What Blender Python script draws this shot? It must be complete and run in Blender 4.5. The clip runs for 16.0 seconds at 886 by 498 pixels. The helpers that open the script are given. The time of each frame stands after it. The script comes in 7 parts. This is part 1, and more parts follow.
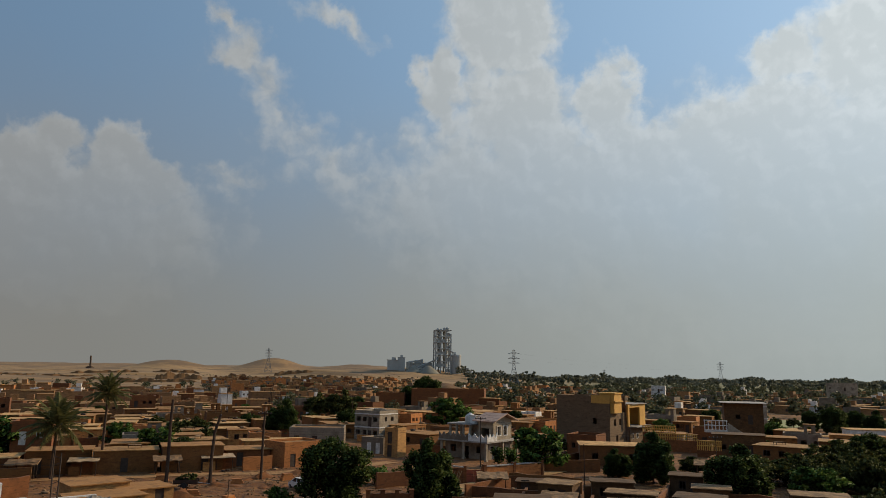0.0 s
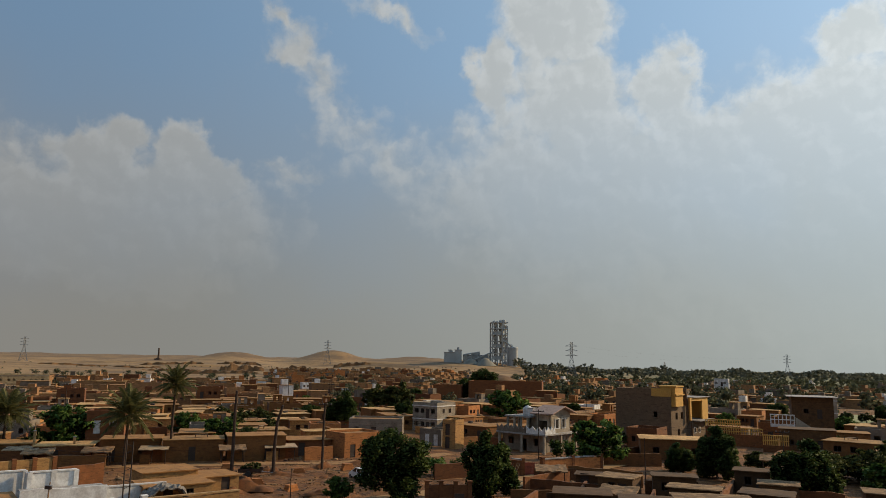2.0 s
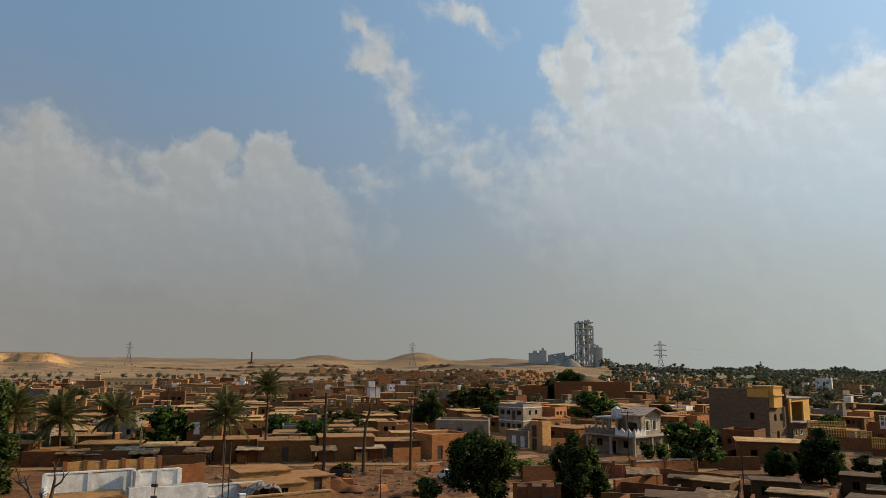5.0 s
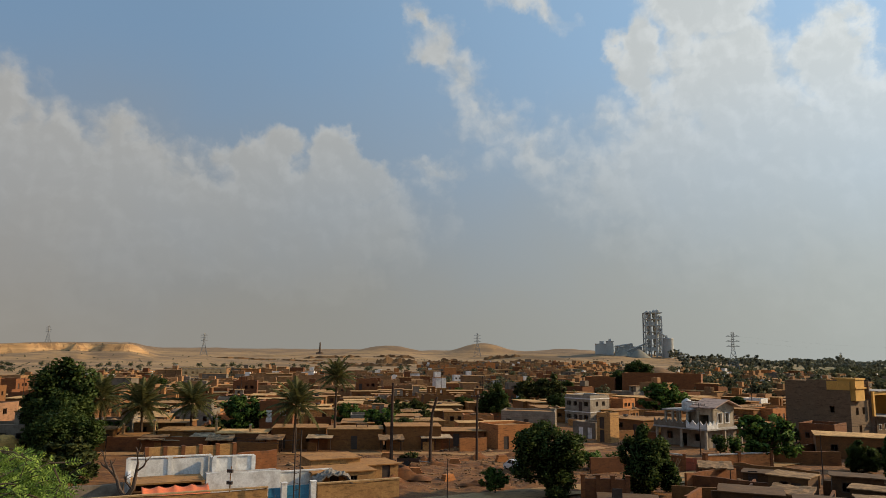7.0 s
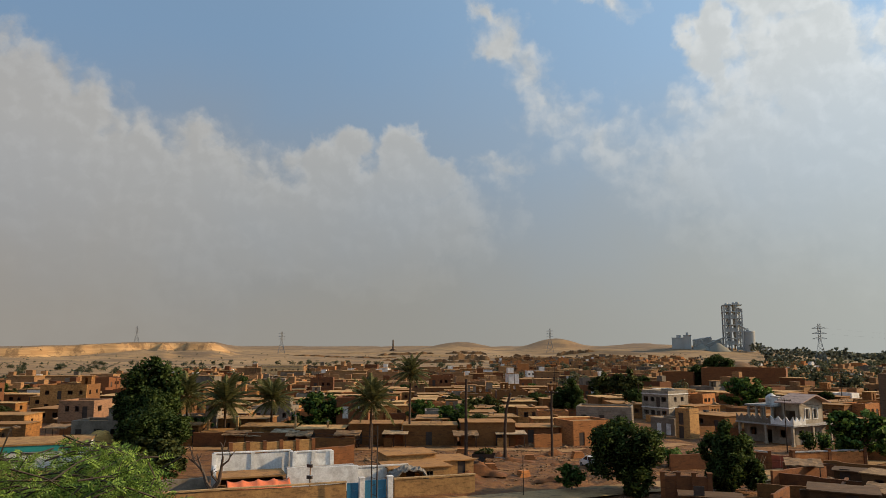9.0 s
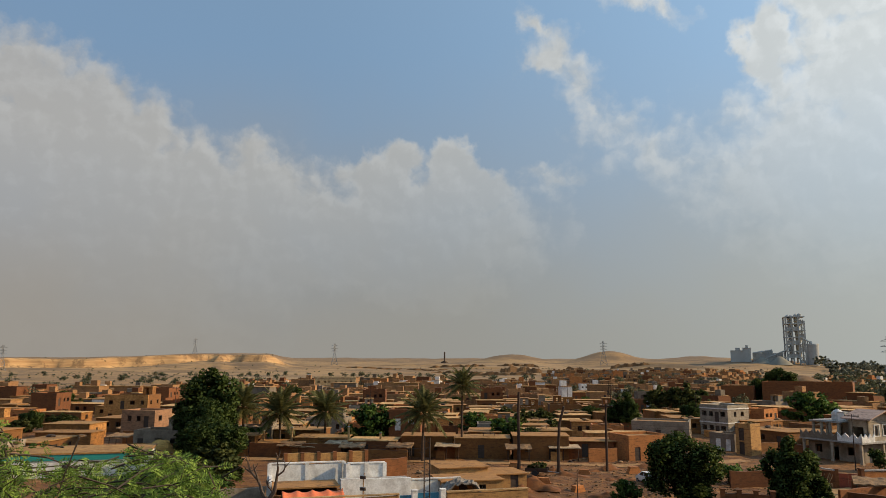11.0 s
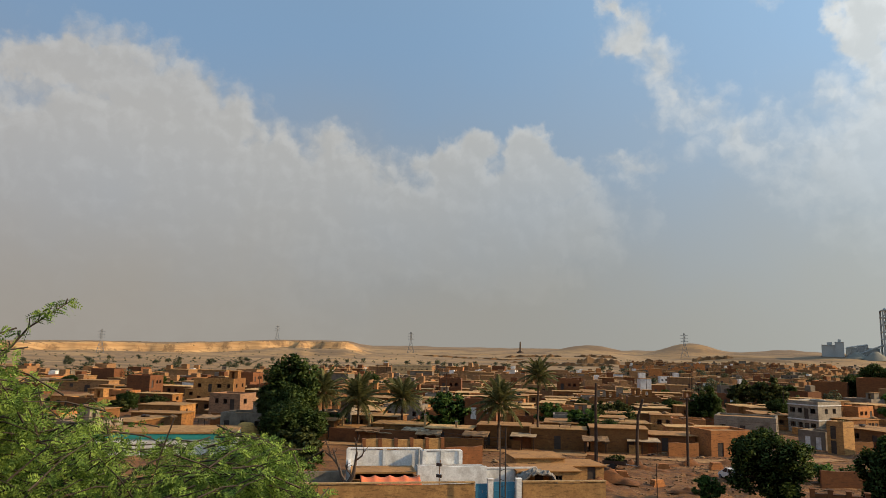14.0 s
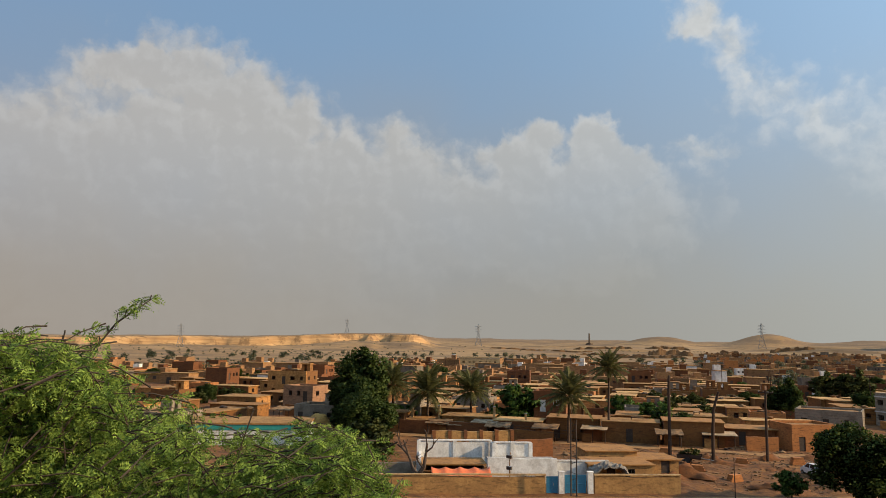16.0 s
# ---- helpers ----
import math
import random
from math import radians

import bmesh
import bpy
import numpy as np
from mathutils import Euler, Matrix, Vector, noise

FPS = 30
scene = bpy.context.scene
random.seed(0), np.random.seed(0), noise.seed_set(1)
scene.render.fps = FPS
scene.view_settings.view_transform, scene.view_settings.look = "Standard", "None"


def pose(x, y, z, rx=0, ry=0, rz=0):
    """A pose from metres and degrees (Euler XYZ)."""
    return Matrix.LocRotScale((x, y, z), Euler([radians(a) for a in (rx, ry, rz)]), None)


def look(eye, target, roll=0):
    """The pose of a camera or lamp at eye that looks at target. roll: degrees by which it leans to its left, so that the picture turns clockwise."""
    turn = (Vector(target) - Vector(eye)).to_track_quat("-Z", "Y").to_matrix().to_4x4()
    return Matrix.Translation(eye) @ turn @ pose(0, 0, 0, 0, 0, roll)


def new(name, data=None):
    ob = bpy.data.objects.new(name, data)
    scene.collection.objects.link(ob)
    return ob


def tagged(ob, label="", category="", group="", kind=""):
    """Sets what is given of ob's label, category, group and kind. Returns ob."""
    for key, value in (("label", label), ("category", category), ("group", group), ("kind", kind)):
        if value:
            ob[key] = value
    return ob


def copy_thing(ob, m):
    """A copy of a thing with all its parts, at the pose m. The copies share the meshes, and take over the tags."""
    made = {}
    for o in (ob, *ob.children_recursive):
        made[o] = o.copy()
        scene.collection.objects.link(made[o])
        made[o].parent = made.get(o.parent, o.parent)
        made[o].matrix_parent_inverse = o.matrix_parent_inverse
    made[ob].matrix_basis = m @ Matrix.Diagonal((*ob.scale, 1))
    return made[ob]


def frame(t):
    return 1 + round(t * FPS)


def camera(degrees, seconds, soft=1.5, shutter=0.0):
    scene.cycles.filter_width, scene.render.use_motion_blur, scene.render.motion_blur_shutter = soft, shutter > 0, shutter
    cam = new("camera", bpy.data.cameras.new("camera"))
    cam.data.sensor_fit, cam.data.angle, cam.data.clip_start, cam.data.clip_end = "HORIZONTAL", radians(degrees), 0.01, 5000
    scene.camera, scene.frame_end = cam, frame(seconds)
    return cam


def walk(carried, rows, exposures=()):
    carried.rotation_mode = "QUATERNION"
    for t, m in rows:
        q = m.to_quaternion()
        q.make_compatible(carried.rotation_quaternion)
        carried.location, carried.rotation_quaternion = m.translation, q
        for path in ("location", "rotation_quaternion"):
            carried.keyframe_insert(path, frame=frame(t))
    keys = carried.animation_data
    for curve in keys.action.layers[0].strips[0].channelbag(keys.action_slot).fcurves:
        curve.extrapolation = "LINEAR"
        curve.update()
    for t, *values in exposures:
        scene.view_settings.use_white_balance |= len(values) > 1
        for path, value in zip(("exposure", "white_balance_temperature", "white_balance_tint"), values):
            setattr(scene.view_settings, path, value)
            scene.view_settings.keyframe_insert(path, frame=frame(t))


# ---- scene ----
# ---- camera: turned by hand on a rooftop, at the length of an arm ----
cam = camera(63.5, 16.0, soft=0.85)
EYE, ARM = 15.0, 0.4
ROWS = [  # seconds, yaw, pitch, roll
    (0, 0.01, 9.82, -0.84), (0.5, 1.20, 9.79, -1.00), (1, 2.01, 9.74, -1.02), (1.5, 3.75, 9.33, -0.86), (2, 4.49, 9.15, -0.94),
    (2.5, 5.91, 9.03, -0.74), (3, 6.85, 9.21, -0.70), (3.5, 8.51, 8.69, -0.73), (4, 9.45, 9.12, -0.61), (6.5, 14.83, 8.80, -0.60),
    (7, 16.29, 8.40, -0.60), (7.5, 17.64, 8.15, -0.54), (8, 19.38, 8.02, -0.36), (8.5, 20.62, 8.01, -0.26), (9, 22.00, 8.07, -0.04),
    (11.5, 26.49, 9.09, -0.46), (12, 26.78, 9.10, -0.70), (12.5, 27.93, 9.25, -0.60), (13, 28.77, 8.87, -0.88), (13.5, 30.08, 8.40, -1.25),
    (14, 32.04, 8.11, -1.16), (14.5, 33.88, 8.06, -1.38), (15, 34.85, 7.91, -1.25), (15.5, 36.18, 7.49, -1.16), (16, 37.40, 7.42, -0.88),
]
walk(cam, [(t, pose(-ARM * math.sin(radians(a)), ARM * math.cos(radians(a)), EYE, 90 + p, r, a)) for t, a, p, r in ROWS],
     exposures=[(0, -0.49, 6500, 9), (2, -0.38, 6580, 9), (4, -0.26, 6600, 9), (6.5, -0.18, 6640, 9), (9, -0.07, 6680, 10), (12, 0.0, 6620, 9), (16, 0.13, 6680, 10)])

# ---- light: low sun from the right, hazy sky with cumulus ----
SUN_AZ, SUN_EL = 63.0, 26.0
sun_way = Vector((math.sin(radians(SUN_AZ)) * math.cos(radians(SUN_EL)), math.cos(radians(SUN_AZ)) * math.cos(radians(SUN_EL)), math.sin(radians(SUN_EL))))
sun_data = bpy.data.lights.new("sun", "SUN")
sun_data.energy, sun_data.angle, sun_data.color = 4.8, radians(0.6), (1.0, 0.74, 0.44)
sun = new("sun", sun_data)
sun.matrix_world = look((0, 0, 0), -sun_way)
sun.location = (300, 50, 200)


class Nodes:
    """A short way of writing node trees."""

    def __init__(self, tree):
        self.tree = tree
        tree.nodes.clear()

    def add(self, kind, **settings):
        node = self.tree.nodes.new(kind)
        for key, value in settings.items():
            setattr(node, key, value)
        return node

    def link(self, a, b):
        self.tree.links.new(a, b)

    def put(self, socket, value):
        if isinstance(value, bpy.types.NodeSocket):
            self.link(value, socket)
        else:
            socket.default_value = value

    def math(self, op, a, b=0.0, c=0.0, clamp=False):
        node = self.add("ShaderNodeMath", operation=op, use_clamp=clamp)
        for socket, value in zip(node.inputs, (a, b, c)):
            self.put(socket, value)
        return node.outputs[0]

    def vec(self, op, a, b=(0, 0, 0)):
        node = self.add("ShaderNodeVectorMath", operation=op)
        self.put(node.inputs[0], a)
        self.put(node.inputs[1], b)
        return node.outputs["Value"] if op in ("LENGTH", "DOT_PRODUCT") else node.outputs[0]

    def ramp(self, x, lo, hi, out_lo=0.0, out_hi=1.0, kind="SMOOTHSTEP"):
        node = self.add("ShaderNodeMapRange", interpolation_type=kind, clamp=True) if kind != "LINEAR" else self.add("ShaderNodeMapRange", clamp=True)
        for socket, value in zip(node.inputs, (x, lo, hi, out_lo, out_hi)):
            self.put(socket, value)
        return node.outputs[0]

    def mix(self, f, a, b):
        node = self.add("ShaderNodeMix", data_type="RGBA")
        self.put(node.inputs[0], f)
        for socket, value in ((node.inputs[6], a), (node.inputs[7], b)):
            self.put(socket, (*value, 1) if isinstance(value, tuple) and len(value) == 3 else value)
        return node.outputs[2]

    def noise(self, where, scale, detail=4.0, rough=0.55, colour=False):
        node = self.add("ShaderNodeTexNoise")
        self.put(node.inputs["Vector"], where)
        node.inputs["Scale"].default_value, node.inputs["Detail"].default_value, node.inputs["Roughness"].default_value = scale, detail, rough
        return node.outputs["Color" if colour else "Fac"]


world = bpy.data.worlds.new("sky")
scene.world = world
world.use_nodes = True
N = Nodes(world.node_tree)
sky = N.add("ShaderNodeTexSky", sky_type="NISHITA", sun_disc=False, sun_elevation=radians(SUN_EL), sun_rotation=radians(SUN_AZ), dust_density=3.0, air_density=1.0, ozone_density=1.5)
way = N.add("ShaderNodeTexCoord").outputs["Generated"]
xyz = N.add("ShaderNodeSeparateXYZ")
N.link(way, xyz.inputs[0])
az = N.math("MULTIPLY", N.math("ARCTAN2", xyz.outputs[0], xyz.outputs[1]), 57.2958)
el = N.math("MULTIPLY", N.math("ARCSINE", xyz.outputs[2]), 57.2958)
flat = N.add("ShaderNodeCombineXYZ")
N.link(az, flat.inputs[0])
N.link(el, flat.inputs[1])
plane = flat.outputs[0]
def drift(scale, amount, detail):
    w = N.vec("SCALE", N.vec("SUBTRACT", N.noise(plane, scale, detail, 0.6, True), (0.5, 0.5, 0.5)))
    w.node.inputs["Scale"].default_value = amount
    return w


place = N.vec("ADD", N.vec("ADD", plane, drift(0.11, 8.0, 2.0)), drift(0.5, 3.6, 5.0))


def puff(az0, el0, wide, high, turn=0, thick=1.0):
    """A cloud's body: thick at its middle, 0 at its rim; azimuth and elevation in degrees."""
    m = N.add("ShaderNodeMapping", vector_type="TEXTURE")
    N.link(place, m.inputs[0])
    m.inputs["Location"].default_value = (az0, el0, 0)
    m.inputs["Rotation"].default_value = (0, 0, radians(turn))
    m.inputs["Scale"].default_value = (wide, high, 1)
    flat_z = N.vec("MULTIPLY", m.outputs[0], (1, 1, 0))
    return N.math("MULTIPLY_ADD", N.vec("LENGTH", flat_z), -thick, thick)


CLOUDS = [puff(4.5, 28, 5.5, 6), puff(6, 20.5, 6.5, 5), puff(-0.8, 22.5, 2.2, 5), puff(8, 13, 16, 8), puff(13.6, 21.5, 2.6, 4.5), puff(21, 17.5, 12, 4),
          puff(26.5, 22, 3.4, 2.5), puff(34, 22, 8, 6), puff(28, 11, 26, 11), puff(-17.0, 24.2, 3.4, 2.6, -50, 0.5), puff(-14.4, 20.4, 4.4, 2.0, -58, 0.26),
          puff(-9.5, 16, 6, 3.0, -45, 0.28), puff(-18.8, 27.5, 2.2, 1.2, -60, 0.4), puff(-9, 27.5, 3.6, 1.0, -20, 0.3), puff(-31.2, 14.6, 4.6, 2.8), puff(-29.6, 16.6, 2.4, 2.2, 0, 0.8), puff(-24.8, 15.6, 2.8, 3.2, 20), puff(-22.6, 13.0, 3.4, 2.6), puff(-27, 12.4, 4.4, 2.6),
          puff(-60, 18.8, 7, 2.4, -4), puff(-52, 15.5, 12, 5.4, -25), puff(-44, 12.5, 12, 5.4, -25), puff(-57, 9, 22, 11), puff(-70, 11, 9, 5),
          puff(-32, 9.5, 16, 5), puff(-16.2, 13.7, 1.8, 1.2, 0, 0.3), puff(62, 22, 18, 9), puff(120, 30, 25, 8), puff(-120, 25, 30, 9), puff(180, 20, 28, 8)]
body = CLOUDS[0]
for c in CLOUDS[1:]:
    body = N.math("SMOOTH_MAX", body, c, 0.25)
def billow(where, scale):
    """Rounded heads of cloud: 1 at the middle of a head, less in the folds between."""
    node = N.add("ShaderNodeTexVoronoi", feature="SMOOTH_F1", voronoi_dimensions="2D")
    N.link(where, node.inputs["Vector"])
    node.inputs["Scale"].default_value, node.inputs["Smoothness"].default_value, node.inputs["Detail"].default_value = scale, 0.35, 2.0
    return N.math("SUBTRACT", 1.0, node.outputs["Distance"])


def heads(where):
    fine = N.noise(where, 0.42, 9.0, 0.6)
    return N.math("ADD", N.math("MULTIPLY", N.math("SUBTRACT", billow(where, 0.42), 0.55), 0.17), N.math("MULTIPLY", N.math("SUBTRACT", fine, 0.5), 0.6))


curl = N.vec("ADD", plane, drift(0.5, 1.6, 4.0))
swell = heads(curl)
sunward = heads(N.vec("ADD", curl, (0.45, 0.6, 0)))
dense = N.math("ADD", N.math("ADD", body, 0.07), swell)
cover = N.ramp(dense, -0.08, 0.38, 0.0, 0.82)
rim = N.ramp(dense, 0.08, 0.7, 1.0, 0.0)
lit = N.math("MULTIPLY", N.ramp(N.math("ADD", N.math("SUBTRACT", swell, sunward), N.math("MULTIPLY", rim, 0.10)), -0.05, 0.20), N.math("MULTIPLY_ADD", rim, 0.4, 0.5))
toward_sun = N.ramp(az, -75.0, 40.0, 0.0, 1.0, "LINEAR")
pale = N.mix(toward_sun, (0.435, 0.413, 0.385), (0.49, 0.52, 0.51))
white = N.mix(toward_sun, (0.525, 0.512, 0.49), (0.64, 0.665, 0.655))
cloud = N.mix(lit, pale, white)
deep = N.mix(toward_sun, (0.185, 0.31, 0.49), (0.27, 0.42, 0.59))
clear = N.mix(0.12, deep, N.vec("MULTIPLY", sky.outputs[0], (0.1, 0.1, 0.1)))
haze = N.mix(toward_sun, (0.322, 0.276, 0.226), (0.312, 0.345, 0.33))
veil = N.ramp(N.math("ADD", el, N.math("MULTIPLY", N.math("SUBTRACT", N.noise(plane, 0.06, 3.0), 0.5), 9.0)), 0.5, 26.0, 1.0, 0.0)
above = N.mix(N.math("MULTIPLY", veil, 0.93), clear, haze)
fade = N.ramp(el, N.ramp(az, -45.0, 5.0, 2.5, 5.0), N.ramp(az, -45.0, 5.0, 18.0, 24.0), 0.08, 1.0)
picture = N.mix(N.math("MULTIPLY", cover, fade), above, cloud)
# the hazy air brightens towards the sun
near_sun = N.math("POWER", N.math("MAXIMUM", N.vec("DOT_PRODUCT", way, tuple(sun_way)), 0.0), 1.6)
glow = N.math("ADD", 1.0, N.math("MULTIPLY", near_sun, 0.95))
picture = N.vec("SCALE", picture)
N.link(glow, picture.node.inputs["Scale"])
back = N.add("ShaderNodeBackground")
N.link(picture, back.inputs[0])
back.inputs[1].default_value = 1.0
N.link(back.outputs[0], N.add("ShaderNodeOutputWorld").inputs[0])


# ---- materials ----
def material(name, colour, other=None, rough=0.85, metal=0.0, scale=1.0, fine=12.0, relief=0.3, each=0.0, stain=0.35, tints=(), rough_look=True):
    """A worn surface: two colours in large patches, fine grain, relief. each: how far objects differ from one another; tints: colours among which objects fall."""
    mat = bpy.data.materials.new(name)
    mat.use_nodes = True
    n = Nodes(mat.node_tree)
    where = n.add("ShaderNodeNewGeometry").outputs["Position"]
    other = other or tuple(c * 0.65 for c in colour)
    base = (*colour, 1)
    info = n.add("ShaderNodeObjectInfo").outputs["Random"]
    if tints:
        r = n.add("ShaderNodeValToRGB")
        r.color_ramp.interpolation = "CONSTANT"
        every = (colour, *tints)
        for i, c in enumerate(every):
            e = r.color_ramp.elements[i] if i < 2 else r.color_ramp.elements.new(i / len(every))
            e.position, e.color = i / len(every), (*c, 1)
        n.link(info, r.inputs[0])
        base = r.outputs[0]
    patch = n.ramp(n.noise(where, scale, 5.0, 0.6), 0.36, 0.68)
    c = n.mix(n.math("MULTIPLY", patch, stain), base, other)
    g = n.noise(where, fine, 4.0, 0.65)
    if rough_look:
        blot = n.noise(where, 1.7, 7.0, 0.75)
        c = n.mix(n.ramp(blot, 0.42, 0.66, 0, 0.75), c, n.mix(0.75, c, other))
        c = n.mix(n.ramp(blot, 0.26, 0.42, 0.45, 0.0), c, n.mix(0.5, c, (0.55, 0.40, 0.24)))
        course = n.noise(n.vec("MULTIPLY", where, (0.9, 0.9, 4.2)), 1.0, 6.0, 0.7)
        c = n.mix(n.ramp(course, 0.5, 0.64, 0, 0.6), c, n.mix(0.8, c, (0.03, 0.017, 0.008)))
    c = n.mix(n.ramp(g, 0.3, 0.75, 0.0, 0.4), c, n.mix(0.6, c, (0.02, 0.016, 0.012)))
    if each:
        hsv = n.add("ShaderNodeHueSaturation")
        n.link(c, hsv.inputs["Color"])
        n.link(n.ramp(info, 0, 1, 1 - each, 1 + each, "LINEAR"), hsv.inputs["Value"])
        c = hsv.outputs[0]
    b = n.add("ShaderNodeBsdfPrincipled")
    n.link(c, b.inputs["Base Color"])
    n.link(n.ramp(g, 0, 1, rough - 0.08, min(1, rough + 0.08), "LINEAR"), b.inputs["Roughness"])
    b.inputs["Metallic"].default_value = metal
    if relief:
        bump = n.add("ShaderNodeBump")
        bump.inputs["Strength"].default_value, bump.inputs["Distance"].default_value = relief, 0.05
        n.link(g, bump.inputs["Height"])
        n.link(bump.outputs[0], b.inputs["Normal"])
    n.link(b.outputs[0], n.add("ShaderNodeOutputMaterial").inputs[0])
    return mat


def leafage(name, dark, light, scale=0.9):
    """Leaves: hue by clump and by leaf, some light through the blade."""
    mat = bpy.data.materials.new(name)
    mat.use_nodes = True
    n = Nodes(mat.node_tree)
    geo = n.add("ShaderNodeNewGeometry")
    f = n.math("ADD", n.math("MULTIPLY", geo.outputs["Random Per Island"], 0.6), n.math("MULTIPLY", n.noise(geo.outputs["Position"], scale, 3.0), 0.6))
    c = n.mix(n.ramp(f, 0.25, 0.95, 0, 1, "LINEAR"), dark, light)
    b = n.add("ShaderNodeBsdfPrincipled")
    n.link(c, b.inputs["Base Color"])
    b.inputs["Roughness"].default_value = 0.7
    b.inputs["Specular IOR Level"].default_value = 0.15
    t = n.add("ShaderNodeBsdfTranslucent")
    n.link(c, t.inputs[0])
    m = n.add("ShaderNodeMixShader")
    m.inputs[0].default_value = 0.3
    n.link(b.outputs[0], m.inputs[1])
    n.link(t.outputs[0], m.inputs[2])
    n.link(m.outputs[0], n.add("ShaderNodeOutputMaterial").inputs[0])
    return mat


MUD = material("mud_brick", (0.28, 0.117, 0.0274), (0.127, 0.0502, 0.0119), 0.95, scale=0.5, fine=9, each=0.3, tints=((0.382, 0.168, 0.042), (0.216, 0.0826, 0.02), (0.484, 0.234, 0.0684), (0.178, 0.0758, 0.0192)))
BRICK = material("fired_brick", (0.223, 0.0763, 0.0198), (0.117, 0.0391, 0.0106), 0.9, scale=0.7, fine=10, each=0.25)
ORANGE_BRICK = material("orange_brick", (0.512, 0.198, 0.0542), (0.305, 0.112, 0.035), 0.9, scale=0.7, fine=10, each=0.15)
PLASTER = material("grey_plaster", (0.25, 0.205, 0.155), (0.13, 0.10, 0.07), 0.9, scale=0.6, fine=4, each=0.25, stain=0.8, rough_look=False)
WHITE = material("whitewash", (0.82, 0.81, 0.78), (0.42, 0.38, 0.34), 0.85, scale=0.8, fine=5, stain=0.6, each=0.06, rough_look=False)
YELLOW = material("yellow_paint", (0.66, 0.37, 0.08), (0.42, 0.225, 0.05), 0.8, scale=0.7, fine=6, rough_look=False)
ROOF = material("mud_roof", (0.595, 0.32, 0.1), (0.259, 0.121, 0.0329), 0.95, scale=0.45, fine=6, stain=0.6, each=0.3, tints=((0.453, 0.22, 0.0622), (0.711, 0.429, 0.165), (0.337, 0.159, 0.0439)))
CONCRETE = material("concrete", (0.42, 0.40, 0.37), (0.26, 0.24, 0.22), 0.9, scale=0.3, fine=3, each=0.1)
# Cool pale grey: distance haze on the works is put into the colour.
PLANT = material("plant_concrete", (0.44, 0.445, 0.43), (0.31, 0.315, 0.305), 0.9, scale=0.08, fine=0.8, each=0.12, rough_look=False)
STEEL = material("galvanised_steel", (0.26, 0.27, 0.28), (0.16, 0.16, 0.17), 0.55, 0.5, scale=0.4, fine=5, rough_look=False)
WOOD = material("weathered_pole_wood", (0.055, 0.0286, 0.0175), (0.0275, 0.0156, 0.01), 0.9, scale=1.5, fine=20)
DARK = material("dark_opening_wood", (0.06, 0.04, 0.03), None, 0.8, scale=2, fine=10)
BLUE = material("blue_painted_iron", (0.03, 0.20, 0.34), (0.02, 0.12, 0.20), 0.5, 0.1, scale=1.5, fine=8, rough_look=False)
TEAL = material("teal_painted_band", (0.02, 0.30, 0.27), (0.02, 0.18, 0.16), 0.6, scale=1.0, fine=8, rough_look=False)
RED = material("red_painted_iron", (0.36, 0.07, 0.03), (0.20, 0.05, 0.03), 0.6, scale=1.5, fine=8)
TARP = material("orange_tarpaulin", (0.86, 0.20, 0.055), (0.66, 0.13, 0.04), 0.55, scale=1.0, fine=3, stain=0.4, rough_look=False)
BARK = material("bark", (0.12, 0.08, 0.055), (0.06, 0.04, 0.03), 0.95, scale=3, fine=25)
TRUNK = material("palm_trunk", (0.10, 0.064, 0.042), (0.055, 0.034, 0.024), 0.95, scale=3, fine=18)
CARPAINT = material("white_car_paint", (0.78, 0.78, 0.77), (0.6, 0.58, 0.55), 0.3, 0.0, scale=1, fine=4, relief=0.0, stain=0.2, rough_look=False)
GLASS = material("dark_car_glass", (0.02, 0.022, 0.025), None, 0.12, 0.0, relief=0.0, rough_look=False)
RUBBER = material("rubber", (0.02, 0.02, 0.02), None, 0.85, rough_look=False)
STONE = material("pale_rubble", (0.305, 0.184, 0.0893), (0.168, 0.0884, 0.0424), 0.95, scale=2, fine=9, each=0.3)
CLOTH = material("laundry_cloth", (0.6, 0.6, 0.6), None, 0.9, tints=((0.1, 0.12, 0.3), (0.5, 0.1, 0.08), (0.65, 0.6, 0.5)), rough_look=False)
LEAF = leafage("dark_leaves", (0.032, 0.058, 0.015), (0.095, 0.137, 0.034))
LEAF_DRY = leafage("dusty_leaves", (0.04, 0.056, 0.018), (0.105, 0.12, 0.036))
# Far groves, trees and scrub: part of the distance haze is in the colour.
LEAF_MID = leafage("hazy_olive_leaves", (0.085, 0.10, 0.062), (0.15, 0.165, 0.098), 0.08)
LEAF_BRIGHT = leafage("fresh_leaves", (0.05, 0.115, 0.026), (0.14, 0.225, 0.052))
LEAF_NEAR = leafage("acacia_leaves", (0.010, 0.040, 0.008), (0.30, 0.43, 0.08), 1.6)
# Horizon belt: distance haze is painted in by paling and greying the leaves.
LEAF_FAR = leafage("hazed_grey_leaves", (0.17, 0.19, 0.15), (0.23, 0.25, 0.195), 0.05)
FROND = leafage("palm_leaves", (0.06, 0.065, 0.022), (0.16, 0.15, 0.055))


